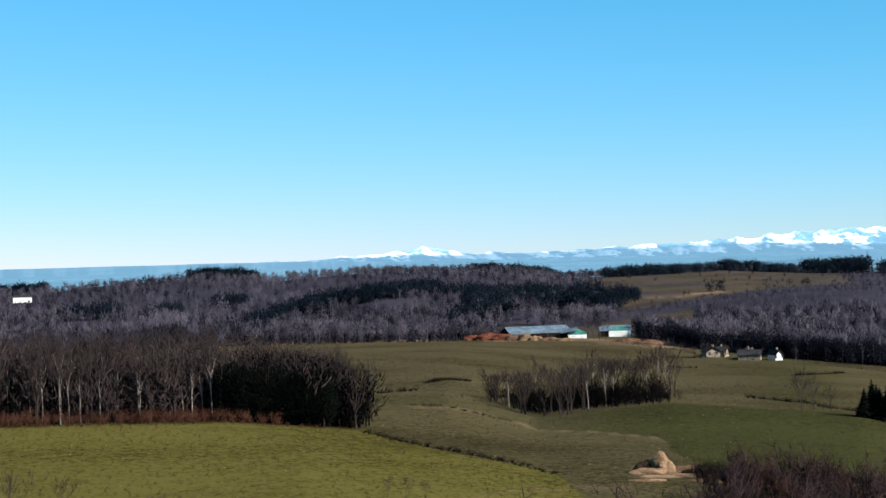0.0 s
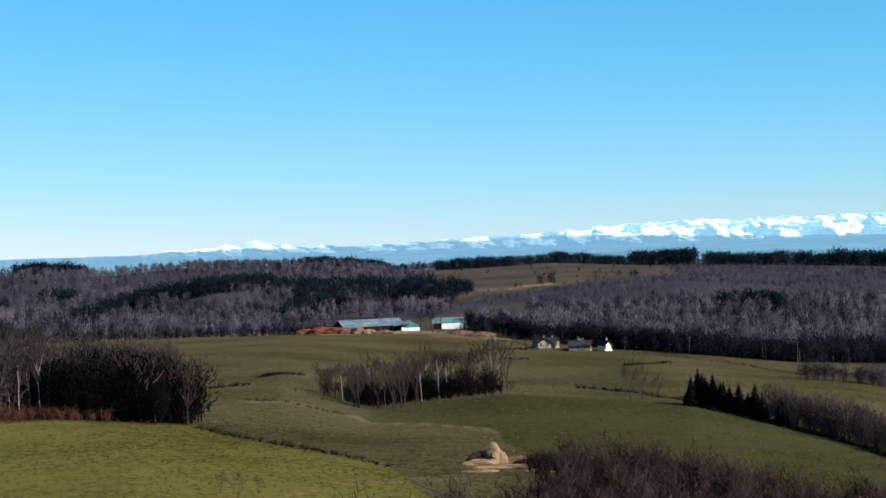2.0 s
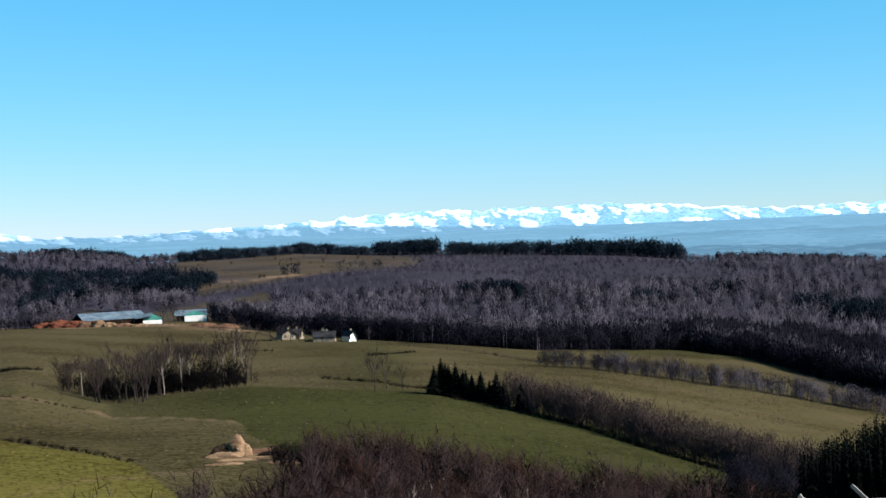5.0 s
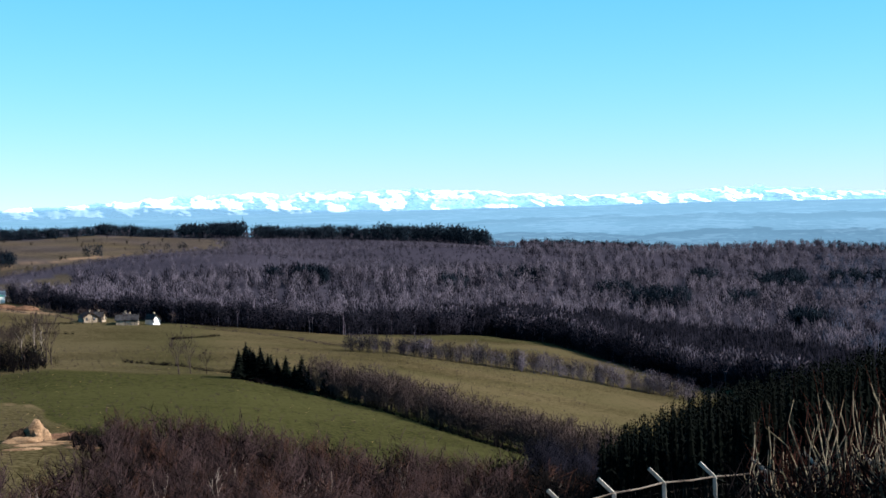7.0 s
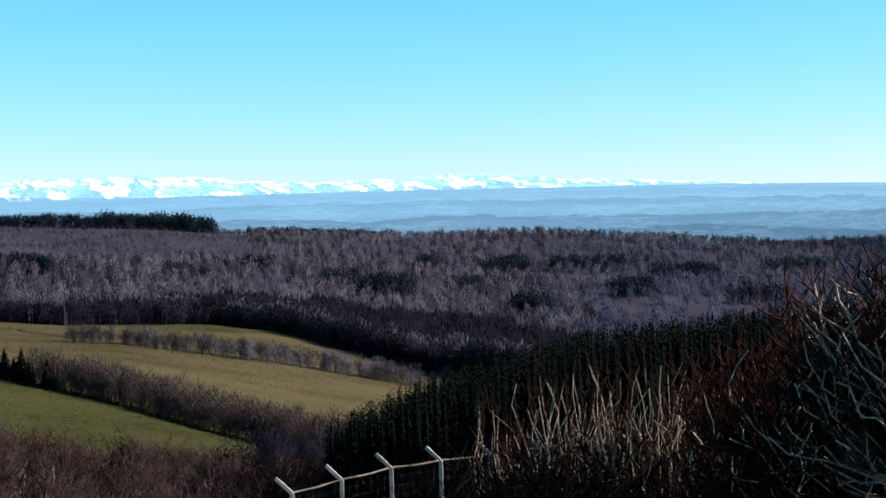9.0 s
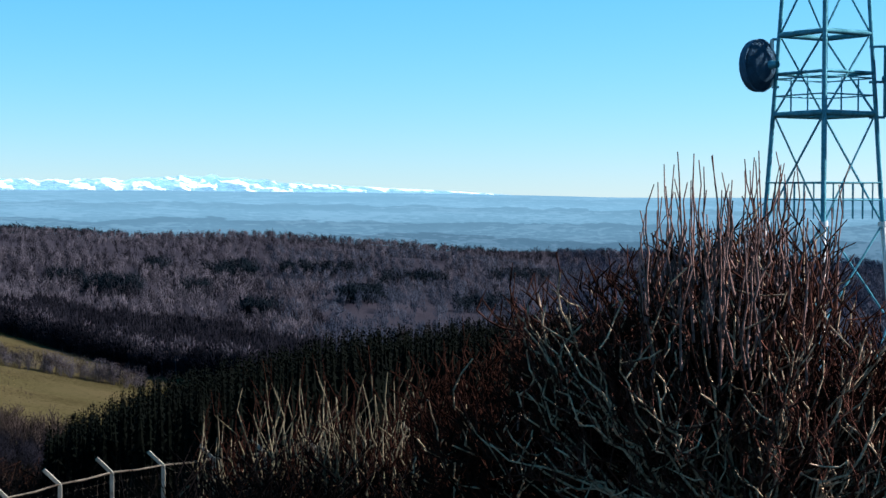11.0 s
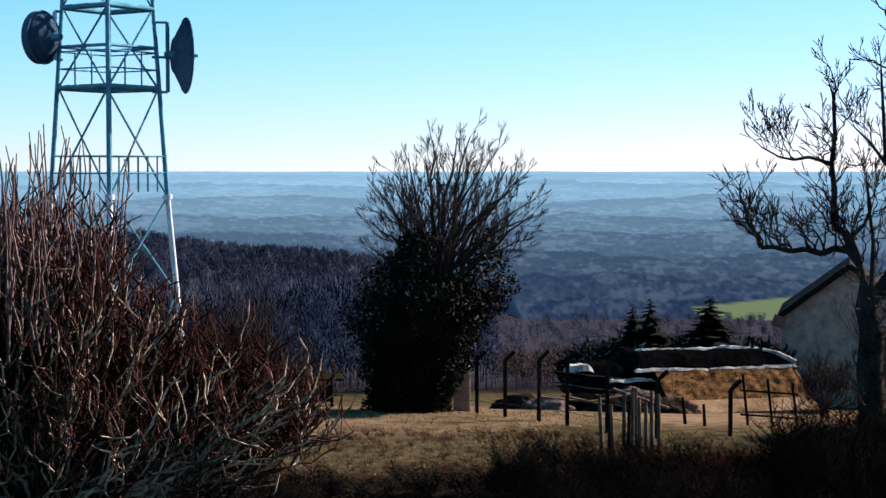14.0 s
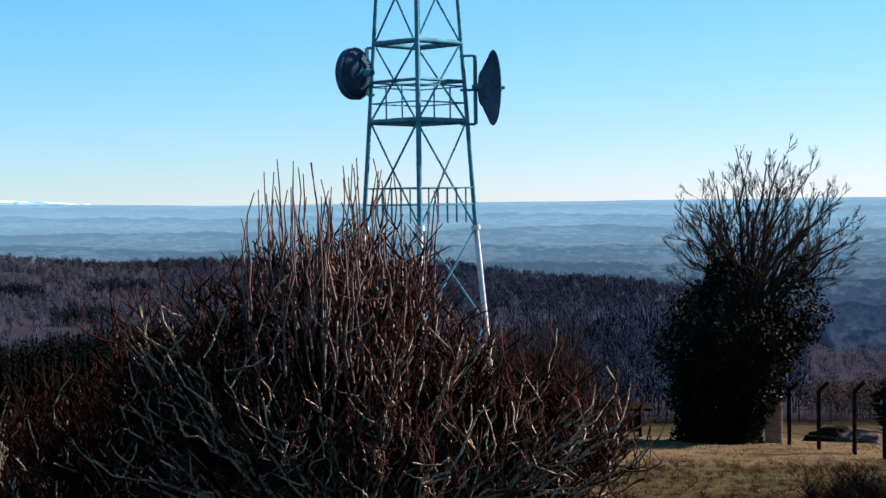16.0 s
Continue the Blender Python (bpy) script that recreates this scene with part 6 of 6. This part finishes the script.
    part("trunk", rod_mesh("trunk", stems, BARK, 7), None, ob)
    part("crown", rod_mesh("crown", [(*s[:3], max(s[3], 0.013), *s[4:7], max(s[7], 0.009)) for s in twigs], BARK, 3), None, ob)


gnarled_tree()
for b, r, el, w, seed in ((-77.4, 84, -6.3, 2.2, 625), (-79.9, 60, -4.2, 2.6, 621), (-81.6, 54, -3.6, 2.6, 623)):
    dome_bush(b, r, el, 0.6, w, 30, seed, "leafless tangled bush in front of the house", (BARK, TWIG, TWIG), twig=0.013)


# ---- house with a gable ----
def gable_house(name, at, turn, width, depth, eave, ridge, label, wall, roof, chimney=False, windows=()):
    ob = thing(name, at, label, "house", turn=turn)
    bm = bmesh.new()
    w = width / 2
    prof = [(-w, -1.5), (w, -1.5), (w, eave), (0, ridge), (-w, eave)]
    a = [bm.verts.new((x, 0, z)) for x, z in prof]
    b = [bm.verts.new((x, depth, z)) for x, z in prof]
    bm.faces.new(a)
    bm.faces.new(b[::-1])
    for i in range(5):
        j = (i + 1) % 5
        bm.faces.new((a[i], b[i], b[j], a[j]))
    part("wall", bm, wall, ob)
    rise = math.degrees(math.atan2(ridge - eave, w))
    ln = math.hypot(w, ridge - eave) + 0.55
    for s in (-1, 1):
        cx, cz = s * (w / 2 + 0.2), (eave + ridge) / 2 - 0.12
        rf = part("roof", box(ln, depth + 1.0, 0.14, cx, depth / 2, cz + 0.20, (0, s * rise, 0), bevel=0.01), roof, ob)
        part("verge_board", box(ln, 0.06, 0.42, cx, -0.54, cz + 0.16, (0, s * rise, 0)), DARK_TIMBER, rf)
    if chimney:
        part("chimney", box(0.7, 0.7, 1.6, w * 0.25, depth * 0.4, ridge + 0.3, bevel=0.03), CREAM_WALL, ob)
    for x, z, sx, sz in windows:
        win = part("window", box(sx, 0.10, sz, x, -0.02, z), DARK_TIMBER, ob)
        part("pane", box(sx - 0.14, 0.04, sz - 0.14, x, -0.07, z), GLASS, win)
    return ob


hb = -78.18
hz = on_ground(hb, 130)
house = gable_house("gable_house", hz, hb, 10.15, 13, 6.9, 10.7, "grey plastered house gable with dark overhanging verge boards", RENDER_GREY, SLATE)
part("eave_timber", box(0.9, 0.6, 0.9, -5.3, -0.3, 6.6, (0, 20, 0), bevel=0.03), RED_TIMBER, house, "red-brown timber under the eave")


# ---- silage clamp in the yard ----
def clamp_heap():
    at = at_height(-74.0, 112, -8.15)
    ob = thing("silage_clamp", at, "long silage clamp with an orange cut face and black sheet", "silage clamp", turn=-52.0)
    top = 112 * math.tan(radians(-6.98)) - at.z
    g = random.Random(9)

    def loaf(x0, x1, y0, y1, z0, z1, slope, seed, nx=40, ny=10):
        bm = bmesh.new()
        rows = []
        for i in range(nx + 1):
            row = []
            for j in range(ny + 1):
                u, v = i / nx, j / ny
                x, y = x0 + (x1 - x0) * u, y0 + (y1 - y0) * v
                edge = min(1, u / slope, (1 - u) / slope) ** 0.6 * min(1, (v + 0.02) / 0.2, (1 - v) / 0.2 + 0.02) ** 0.6
                row.append(bm.verts.new((x, y, z0 + (z1 - z0) * edge + 0.12 * noise.noise((x * 0.8, y * 0.8, seed)) + 0.07 * noise.noise((x * 2.9, y * 2.9, seed)))))
            rows.append(row)
        for i in range(nx):
            for j in range(ny):
                bm.faces.new((rows[i][j], rows[i + 1][j], rows[i + 1][j + 1], rows[i][j + 1]))
        return bm

    face = bmesh.new()
    n = 60
    rows = []
    for i in range(n + 1):
        x = -3.4 + 10.4 * i / n
        rows.append([face.verts.new((x, 0.25 * noise.noise((x * 1.5, z * 2, 4)) + 4.0 * z / top, -0.3 + (top + 0.3) * k / 8)) for k, z in enumerate(np.linspace(0, top, 9))] + [face.verts.new((x, 6.0, top + 0.05))])
    for i in range(n):
        for k in range(9):
            face.faces.new((rows[i][k], rows[i + 1][k], rows[i + 1][k + 1], rows[i][k + 1]))
    part("cut_face", face, SILAGE, ob, "orange-brown fermented fodder face")
    part("apron", box(9.6, 3.4, 0.5, 1.7, -0.6, 0.2, (6, 0, 0), bevel=0.03), SAND, ob, "pale trampled apron before the face")
    part("black_sheet", loaf(-5.2, 7.6, 4.3, 12, top - 0.1, top + 0.95, 0.10, 2.0), TARP, ob, "black plastic sheet")
    part("white_edge", loaf(-4.8, 7.2, 3.9, 4.5, top - 0.10, top + 0.10, 0.02, 3.0, 90, 4), WHITE_SHEET, ob, "pale folded sheet edge")
    part("white_edge", loaf(-3.6, 6.2, 7.9, 8.4, top + 0.84, top + 1.08, 0.05, 5.0, 90, 4), WHITE_SHEET, ob, "pale strip along the heap's top")
    part("white_edge", rod_mesh("white_edge", [rod((5.4, 6.0, top + 1.0), (6.2, 5.2, top + 0.8), 0.16, 0.2), rod((6.2, 5.2, top + 0.8), (7.2, 4.3, top + 0.3), 0.2, 0.15)], WHITE_SHEET, 7), None, ob, "bright sheet fold at the end")
    part("black_sheet", loaf(-9.4, -4.6, 4.6, 9, top - 0.5, top + 0.35, 0.25, 12.0, 24, 8), TARP, ob, "lower crumpled end of the black sheet")
    part("white_edge", loaf(-9.6, -7.6, 4.4, 5.6, top - 0.1, top + 0.42, 0.2, 7.0, 20, 5), WHITE_SHEET, ob, "pale flap of the sheet")
    part("white_edge", loaf(-7.0, -3.4, 3.6, 4.2, top - 0.75, top - 0.5, 0.1, 15.0, 40, 4), WHITE_SHEET, ob, "dirty pale sheet hanging down the end")


clamp_heap()


def rough_heap(name, at, turn, sx, sy, sz, seed, label, category, mat):
    bm = bmesh.new()
    bmesh.ops.create_icosphere(bm, subdivisions=4, radius=1.0)
    for v in bm.verts:
        c = v.co.copy()
        k = 1 + 0.28 * noise.noise(c * 1.7 + Vector((seed, 0, 0))) + 0.12 * noise.noise(c * 4.5 + Vector((0, seed, 0)))
        v.co = Vector((c.x * sx * k, c.y * sy * k, max(c.z, -0.15) * sz * k))
    me = bpy.data.meshes.new(name)
    bm.to_mesh(me)
    bm.free()
    me.materials.append(mat)
    ob = new(name, me)
    ob.matrix_world = Matrix.Translation(at) @ pose(0, 0, 0, 0, 0, turn)
    return tagged(ob, label, category)


rough_heap("sheeted_mound", on_ground(-69.0, 88), -69, 1.9, 1.2, 0.9, 3, "low heap under a black plastic sheet", "heap", TARP)
rough_heap("scrap_mound", on_ground(-70.4, 84), -70, 1.6, 1.0, 0.9, 5, "dark scrap heap in the yard", "heap", DARK_TIMBER)
for k, (b, r, sx, sy, sz, mat, lab) in enumerate(((-69.7, 92, 2.2, 1.3, 1.0, SOIL, "grey-brown heap of rubble in the yard"), (-70.9, 96, 1.9, 1.2, 1.3, RUBBLE, "pinkish heap of broken masonry in the yard"), (-71.6, 90, 1.5, 1.0, 0.8, DARK_SOIL, "dark heap of soil in the yard"),
                                                (-68.0, 86, 1.3, 0.9, 0.7, RUBBLE, "grey heap of stones in the yard"), (-67.0, 90, 1.6, 0.9, 0.8, DARK_SOIL, "dark heap of scrap in the yard"), (-72.4, 94, 1.4, 1.0, 0.9, SOIL, "grey-brown heap of rubble in the yard"))):
    rough_heap("rubble_mound", on_ground(b, r), b, sx, sy, sz, 20.0 + k * 2.3, lab, "heap", mat)
for k, (b, r, ln, tilt) in enumerate(((-69.3, 83, 2.6, 12), (-70.2, 80, 2.2, -8), (-71.2, 82, 3.0, 16), (-68.4, 79, 1.8, 5), (-70.7, 86, 2.4, -20))):
    plank = thing("scrap_plank", on_ground(b, r), "weathered grey plank leaning on rubble", "plank", "loose planks of the yard", b + 20 * math.sin(k * 2.0))
    part("board", box(ln, 0.22, 0.07, 0, 0, 0.55 + 0.2 * math.sin(k), (0, tilt, 0), bevel=0.01), PALE_TIMBER, plank)

# small shelter behind the bush, and the grey panel by the ivy tree
hut = thing("garden_hut", on_ground(-59.6, 72), "low weathered shelter with a mossy roof", "hut", turn=-60)
part("roof", box(3.2, 1.1, 0.12, 0, 0, 1.3, (5, 0, 0), bevel=0.02), MOSS, hut)
for x in (-1.1, 1.1):
    for y in (-0.6, 0.6):
        part("post", rod_mesh("post", [rod((x, y, -0.2), (x, y, 1.25), 0.07)], DARK_TIMBER, 6), None, hut)
part("back_board", box(2.2, 0.06, 0.7, 0, 0.6, 0.5), DARK_TIMBER, hut)
panel = thing("metal_cabinet", on_ground(-65.0, 68), "grey metal cabinet standing by the fence", "cabinet", turn=-65)
part("body", box(0.7, 0.5, 1.9, 0, 0, 0.95, bevel=0.02), RENDER_GREY, panel)
part("door", box(0.62, 0.03, 1.75, 0, -0.262, 0.97, bevel=0.008), RENDER_GREY, panel)


# ---- farm beyond the pasture ----
def shed(name, bearing, r, turn, width, depth, eave, ridge, label, end_mat, roof_mat):
    at = on_ground(bearing, r)
    ob = thing(name, at, label, "barn", turn=turn)
    w = width / 2
    # solid dark wall paints the shade inside the open front
    part("long_wall", box(width, 0.2, eave + 1, 0, 0, eave / 2 - 0.5), DARK_TIMBER, ob, "dark wall standing for the shade of the open long side")
    part("back_wall", box(width, 0.2, eave + 1, 0, depth, eave / 2 - 0.5), DARK_TIMBER, ob)
    for s in (-1, 1):
        bm = bmesh.new()
        pr = [(0, -1), (depth, -1), (depth, eave), (depth / 2, ridge), (0, eave)]
        a = [bm.verts.new((s * w, y, z)) for y, z in pr]
        b = [bm.verts.new((s * (w - 0.25), y, z)) for y, z in pr]
        bm.faces.new(a), bm.faces.new(b[::-1])
        for i in range(5):
            bm.faces.new((a[i], a[(i + 1) % 5], b[(i + 1) % 5], b[i]))
        part("end_wall", bm, end_mat, ob)
    rise = math.degrees(math.atan2(ridge - eave, depth / 2))
    ln = math.hypot(depth / 2, ridge - eave) + 0.8
    for s in (-1, 1):
        part("roof", box(width + 1.2, ln, 0.2, 0, depth / 2 + s * (depth / 4 + 0.2), (eave + ridge) / 2 + 0.1, (-s * rise, 0, 0)), roof_mat, ob)
    n = int(width / 6)
    for i in range(n + 1):
        part("post", rod_mesh("post", [rod((-w + width * i / n, -0.2, -1), (-w + width * i / n, -0.2, eave), 0.16)], PALE_TIMBER, 5), None, ob)
    return ob


def gable_end(width, low, high, thick=0.3):
    """An upright wall with a low peak."""
    bm = bmesh.new()
    pr = [(-width / 2, 0), (width / 2, 0), (width / 2, low), (0, high), (-width / 2, low)]
    a = [bm.verts.new((x, 0, z)) for x, z in pr]
    b = [bm.verts.new((x, thick, z)) for x, z in pr]
    bm.faces.new(a), bm.faces.new(b[::-1])
    for i in range(5):
        bm.faces.new((a[i], b[i], b[(i + 1) % 5], a[(i + 1) % 5]))
    return bm


b1 = shed("cattle_barn", -3.3, 866, 14, 33, 20, 3.0, 6.2, "long cattle barn with blue-grey sheet roof and white end", DARK_TIMBER, SHED_ROOF)
part("end_wall", box(9.5, 0.4, 3.0, 17.5, -7.0, 0.2, (0, 0, -18), bevel=0.02), WHITE_WALL, b1, "sunlit white lower wall")
part("end_cladding", gable_end(9.5, 0.9, 3.2), GREEN_SHEET, b1, "green metal gable cladding", pose(17.5, -7.1, 1.7, 0, 0, -18))
part("lean_roof", box(9.0, 12, 0.2, 14.6, -1.5, 3.9, (6, -8, -18)), SHED_ROOF, b1)
b2 = shed("hay_barn", -5.85, 884, -4, 16, 14, 3.2, 5.6, "hay barn with green-white end cladding", GREEN_SHEET, SHED_ROOF)
part("end_wall", box(11.5, 0.4, 3.4, 2.2, -1.2, 1.4, (0, 0, -2), bevel=0.02), WHITE_WALL, b2, "white sheeted front")
part("end_cladding", gable_end(11.5, 0.4, 2.6), GREEN_SHEET, b2, "green metal gable cladding", pose(2.2, -1.3, 3.1, 0, 0, -2))
RUSTY, EARTHY, SANDY = "rust-red heap of farm materials", "brown earth heap by the barns", "pale sandy heap by the barns"
for i, (b, r, sx, sz, mat, lab) in enumerate(((-0.9, 842, 5, 2.6, RUST_RED, RUSTY), (-1.4, 838, 7, 3.6, RUST_RED, RUSTY), (-1.95, 836, 6, 3.2, RUST_RED, RUSTY), (-2.35, 834, 5, 3.0, SOIL, EARTHY), (-2.75, 832, 4, 3.4, SAND, SANDY),
                                              (-3.1, 830, 4, 2.2, SAND, SANDY), (-3.6, 828, 5, 1.6, SOIL, EARTHY), (-4.1, 826, 5, 1.2, SAND, SANDY), (-1.2, 850, 5, 4.2, DARK_SOIL, "dark brushy heap behind the rust-red one"), (-6.2, 822, 6, 1.8, SOIL, EARTHY), (-7.0, 806, 7, 2.0, SOIL, EARTHY))):
    rough_heap("spoil_mound", on_ground(b, r), b, sx, 2.5, sz, i * 3.1, lab, "heap", mat)
for i, (b, r, t, w, d, wall, label) in enumerate(((-9.15, 712, 10, 8, 9, CREAM_WALL, "cream stone farmhouse with a dark slate roof"), (-10.2, 705, -30, 7, 8, CREAM_WALL, "low stone outbuilding with slate roof"),
                                                  (-10.75, 700, 75, 10, 12, CREAM_WALL, "long stone farm building with slate roof"), (-11.35, 699, 20, 7, 8, WHITE_WALL, "small white house with a slate roof"), (-9.6, 716, 60, 7, 9, CREAM_WALL, "stone farmhouse partly behind trees"))):
    gable_house("farmhouse", on_ground(b, r), t, w * (0.5 if wall is WHITE_WALL else 0.75), d * 0.75, 2.3, 4.2, label, wall, SLATE, True, [(-1.6, 1.6, 0.9, 1.2), (1.6, 1.6, 0.9, 1.2)])
for b, r, s in ((-4.9, 838, 1.05), (-5.1, 836, 1.15), (-5.3, 838, 1.0), (-5.5, 839, 0.85)):
    tree_thing(HEDGE_TREES[int(-b * 10) % 4], on_ground(b, r, 0.1), s, b * 61, "yard_tree", "pale grey leafless tree between the barns", "farm trees", 1.0)
for b, r, s in ((-8.5, 706, 0.5), (-8.9, 702, 0.62), (-9.5, 699, 0.66), (-10.0, 700, 0.5), (-10.6, 696, 0.45), (-11.9, 700, 0.5), (-0.8, 856, 0.6), (-1.3, 858, 0.7), (-1.8, 858, 0.6), (-7.3, 800, 0.6), (-9.2, 697, 0.7), (-10.3, 692, 0.55), (-8.0, 718, 0.45), (-7.6, 730, 0.4)):
    tree_thing(FIELD_TREES[int(-b * 3) % 5], on_ground(b, r, 0.1), s, b * 61, "yard_tree", "leafless tree beside the farm buildings", "farm trees", 1.15)
for b, el, deep in ((15.05, -0.62, 9), (14.0, -0.5, 15)):
    r = float(seen_distance(np.array([b]), np.array([el]), 1000)[0])
    gable_house("distant_house", on_ground(b, r, -5.5), b + 90, 7, deep, 3.0, 4.4, "long white house on the far hillside", WHITE_WALL, SLATE)

# ---- field boundaries ----
def boundary(points, height, label, mat, seed, every=1.2, forms=None, tall=1.6, wide=0.4):
    g = np.random.default_rng(seed)
    pos = []
    for (b0, r0), (b1, r1) in zip(points, points[1:]):
        p0, p1 = np.array(place(b0, r0)), np.array(place(b1, r1))
        n = max(2, int(np.linalg.norm(p1 - p0) / every))
        for i in range(n):
            q = p0 + (p1 - p0) * (i + g.random()) / n + g.normal(0, wide, 2)
            if g.random() < 0.22:
                continue
            b, r = np.degrees(np.arctan2(-q[0], q[1])), np.hypot(*q)
            pos.append((*q, float(ground_z(b, r)) - 0.1))
    pos = np.array(pos)
    me = merged(forms or DRY_FORMS, pos, height / tall * g.uniform(0.5, 1.3, len(pos)), g.uniform(0, 6.28, len(pos)), mat, "hedgerow")
    tagged(new("hedgerow", me), label, "hedge", kind="stuff")


boundary([(3.0, 286), (1.0, 262), (-1.4, 238), (-3.6, 218)], 1.1, "thin dark bramble line between two fields", DARK_SHADE_TWIG, 701, 0.45)
for seed, pts in enumerate((((2.5, 391), (1.1, 403)), ((0.75, 434), (-0.8, 460)), ((1.3, 360), (-0.6, 356), (-2.2, 350)), ((-7.4, 696), (-8.9, 704)), ((-7.6, 636), (-8.6, 638)), ((-10.2, 440), (-11.4, 428)), ((-11.4, 428), (-12.5, 420)), ((-12.5, 412), (-14.6, 392)),
                            ((-11.8, 604), (-13.5, 636)), ((-1.9, 486), (-2.6, 494)))):
    boundary(pts, 1.4 if len(pts) == 2 else 0.9, "short dark bank of brambles in the pasture", DARK_SHADE_TWIG, 740 + seed, 0.3, None, 1.6, 0.3)
boundary([(-12.0, 690), (-16, 640), (-18.4, 570)], 1.6, "low hedge along the lower pasture", TWIG, 704)
boundary([(-6.0, 812), (-8.2, 745), (-8.8, 715)], 1.8, "low hedge beside the farm lane", TWIG, 705)
boundary([(0.2, 815), (4, 800), (8, 770)], 1.6, "pale verge and hedge along a lane", STRAW, 706)
# shadow at the hedge's foot, painted as near-black growth
boundary([(-14.3, 374), (-19, 344), (-25.5, 296)], 1.4, "foot of the field hedge, near-black for the shadow there", DARK_SHADE_TWIG, 707, 0.5)
boundary([(4, 287), (9, 284), (16, 286)], 1.2, "reddish undergrowth along the wood", DRY, 708, 0.7)

# ---- digging with an earth mound ----
rough_heap("earth_mound", on_ground(-7.25, 222, 0.2), -7, 1.9, 1.5, 2.5, 1.0, "pale sandy earth mound at a digging", "earth mound", SAND)
rough_heap("soil_bank", on_ground(-6.75, 219, 0.2), -7, 2.8, 1.2, 0.9, 6.0, "sandy bank of dug soil", "soil bank", SAND)
rough_heap("soil_bank", on_ground(-8.2, 224, 0.2), -8, 3.6, 1.4, 0.9, 8.0, "grey-brown bank of dug soil", "soil bank", SOIL)
for k, (b, r, sx) in enumerate(((-7.0, 215, 3.2), (-7.9, 217, 4.2), (-8.5, 213, 3.0), (-6.7, 211, 2.6))):
    rough_heap("sand_spread", on_ground(b, r, 0.1), b + 8 * math.sin(k * 3.0), sx, 1.0, 0.32, 30.0 + k * 1.9, "flat spread of pale sand beside the digging", "sand", SAND)
# black shadow area right of the mound, painted as brush and dark bank
thicket_thing(-11.2, -8.4, 210, 222, 90, 0.42, "brush", "brush beside the digging, black in place of shadow", DARK_SHADE_TWIG, SMALL_FORMS, 68)
# the mound's shadow side, painted as a dark bank
rough_heap("soil_bank", on_ground(-6.72, 222, 0.2), 20, 2.2, 1.0, 1.7, 11.0, "bank of dug soil behind the mound, dark for its shaded side", "soil bank", DARK_SOIL)
rough_heap("soil_bank", on_ground(-8.6, 219, 0.2), -8, 3.0, 1.4, 1.3, 14.0, "dark bank in place of the shadow beside the digging", "soil bank", DARK_SOIL)

# ---- pale rail lying under the bush ----
rail = thing("fallen_rail", at_height(-42.4, 18.6, -11.05), "pale bleached timber rail under the bush", "timber", turn=-41)
part("timber", rod_mesh("timber", [rod((-0.6, 0, -0.10), (0.1, 0, 0.02), 0.055, 0.055), rod((0.1, 0, 0.02), (0.5, 0, 0.05), 0.055, 0.04)], PALE_TIMBER, 6), None, rail)
HEDGE_LINE = [(-16.8, 366), (-19, 350), (-23, 322), (-27.2, 300)]
boundary(HEDGE_LINE, 7.4, "dense grey-brown leafless hedge between pastures", TWIG, 711, 0.3, TANGLE_FORMS, 10.5, 2.0)
boundary([(-18.0, 562), (-23, 556), (-30, 548)], 6.5, "dense grey leafless hedge towards the valley", FAR_TWIG, 712, 0.4, TANGLE_FORMS, 10.5, 3.0)
# near-black growth again stands in for shade inside grove and wood
boundary([(-2.0, 400), (-4.0, 402), (-7.2, 416)], 6.5, "tangled lower growth of the pasture grove", DARK_SHADE_TWIG, 713, 0.25, TANGLE_FORMS, 10.5, 4.0)
boundary([(4.6, 303), (8, 302), (23, 305)], 9.0, "dense leafless young growth inside the wood", DARK_SHADE_TWIG, 714, 0.16, TANGLE_FORMS, 10.5, 4.0)
boundary([(3.7, 298), (5.4, 298), (7.4, 299)], 10.5, "dense dark growth at the corner of the wood", DARK_SHADE_TWIG, 715, 0.07, TANGLE_FORMS, 10.5, 3.0)

# ---- tussocks in the pastures ----
TUSSOCK = [lean_form(580 + i, 1.0, 4, 2, 1.6, 2.0) for i in range(4)]
thicket_thing(-8, 18, 150, 290, 2600, 0.6, "tussocks", "small dull tussocks in the straw-green field", DRY, TUSSOCK, 751, lambda b, r: b > np.interp(r, [150, 215, 285, 400], [-7, -3.6, 3.0, 8]))
thicket_thing(-26, 4, 215, 560, 3600, 0.85, "tussocks", "small dark tussocks scattered over the green pasture", TWIG, TUSSOCK, 752, lambda b, r: (r > brush_edge(b) + 4) & (b < np.interp(r, [150, 215, 285, 400], [-7, -3.6, 3.0, 8])))
thicket_thing(-13, -5.5, 1250, 1590, 40, 0.9, "brush", "small dark bushes on the pale hill clearing", DARK_SHADE_TWIG, SMALL_FORMS, 753, lambda b, r: r > np.interp(b, [-13.6, -11, -8, -5], [1410, 1345, 1260, 1240]))
thicket_thing(-26, 14, 180, 560, 800, 0.5, "tussocks", "small pale grass tussocks in the pastures", STRAW, TUSSOCK, 754, lambda b, r: (r > brush_edge(b) + 4) & ((b < 2.5) | (r < 280)))
boundary([(4.8, 301), (8, 299), (23, 302)], 11.8, "brown leafless young trees between the tall ones of the wood", TWIG, 716, 0.3, TANGLE_FORMS, 10.5, 3.0)
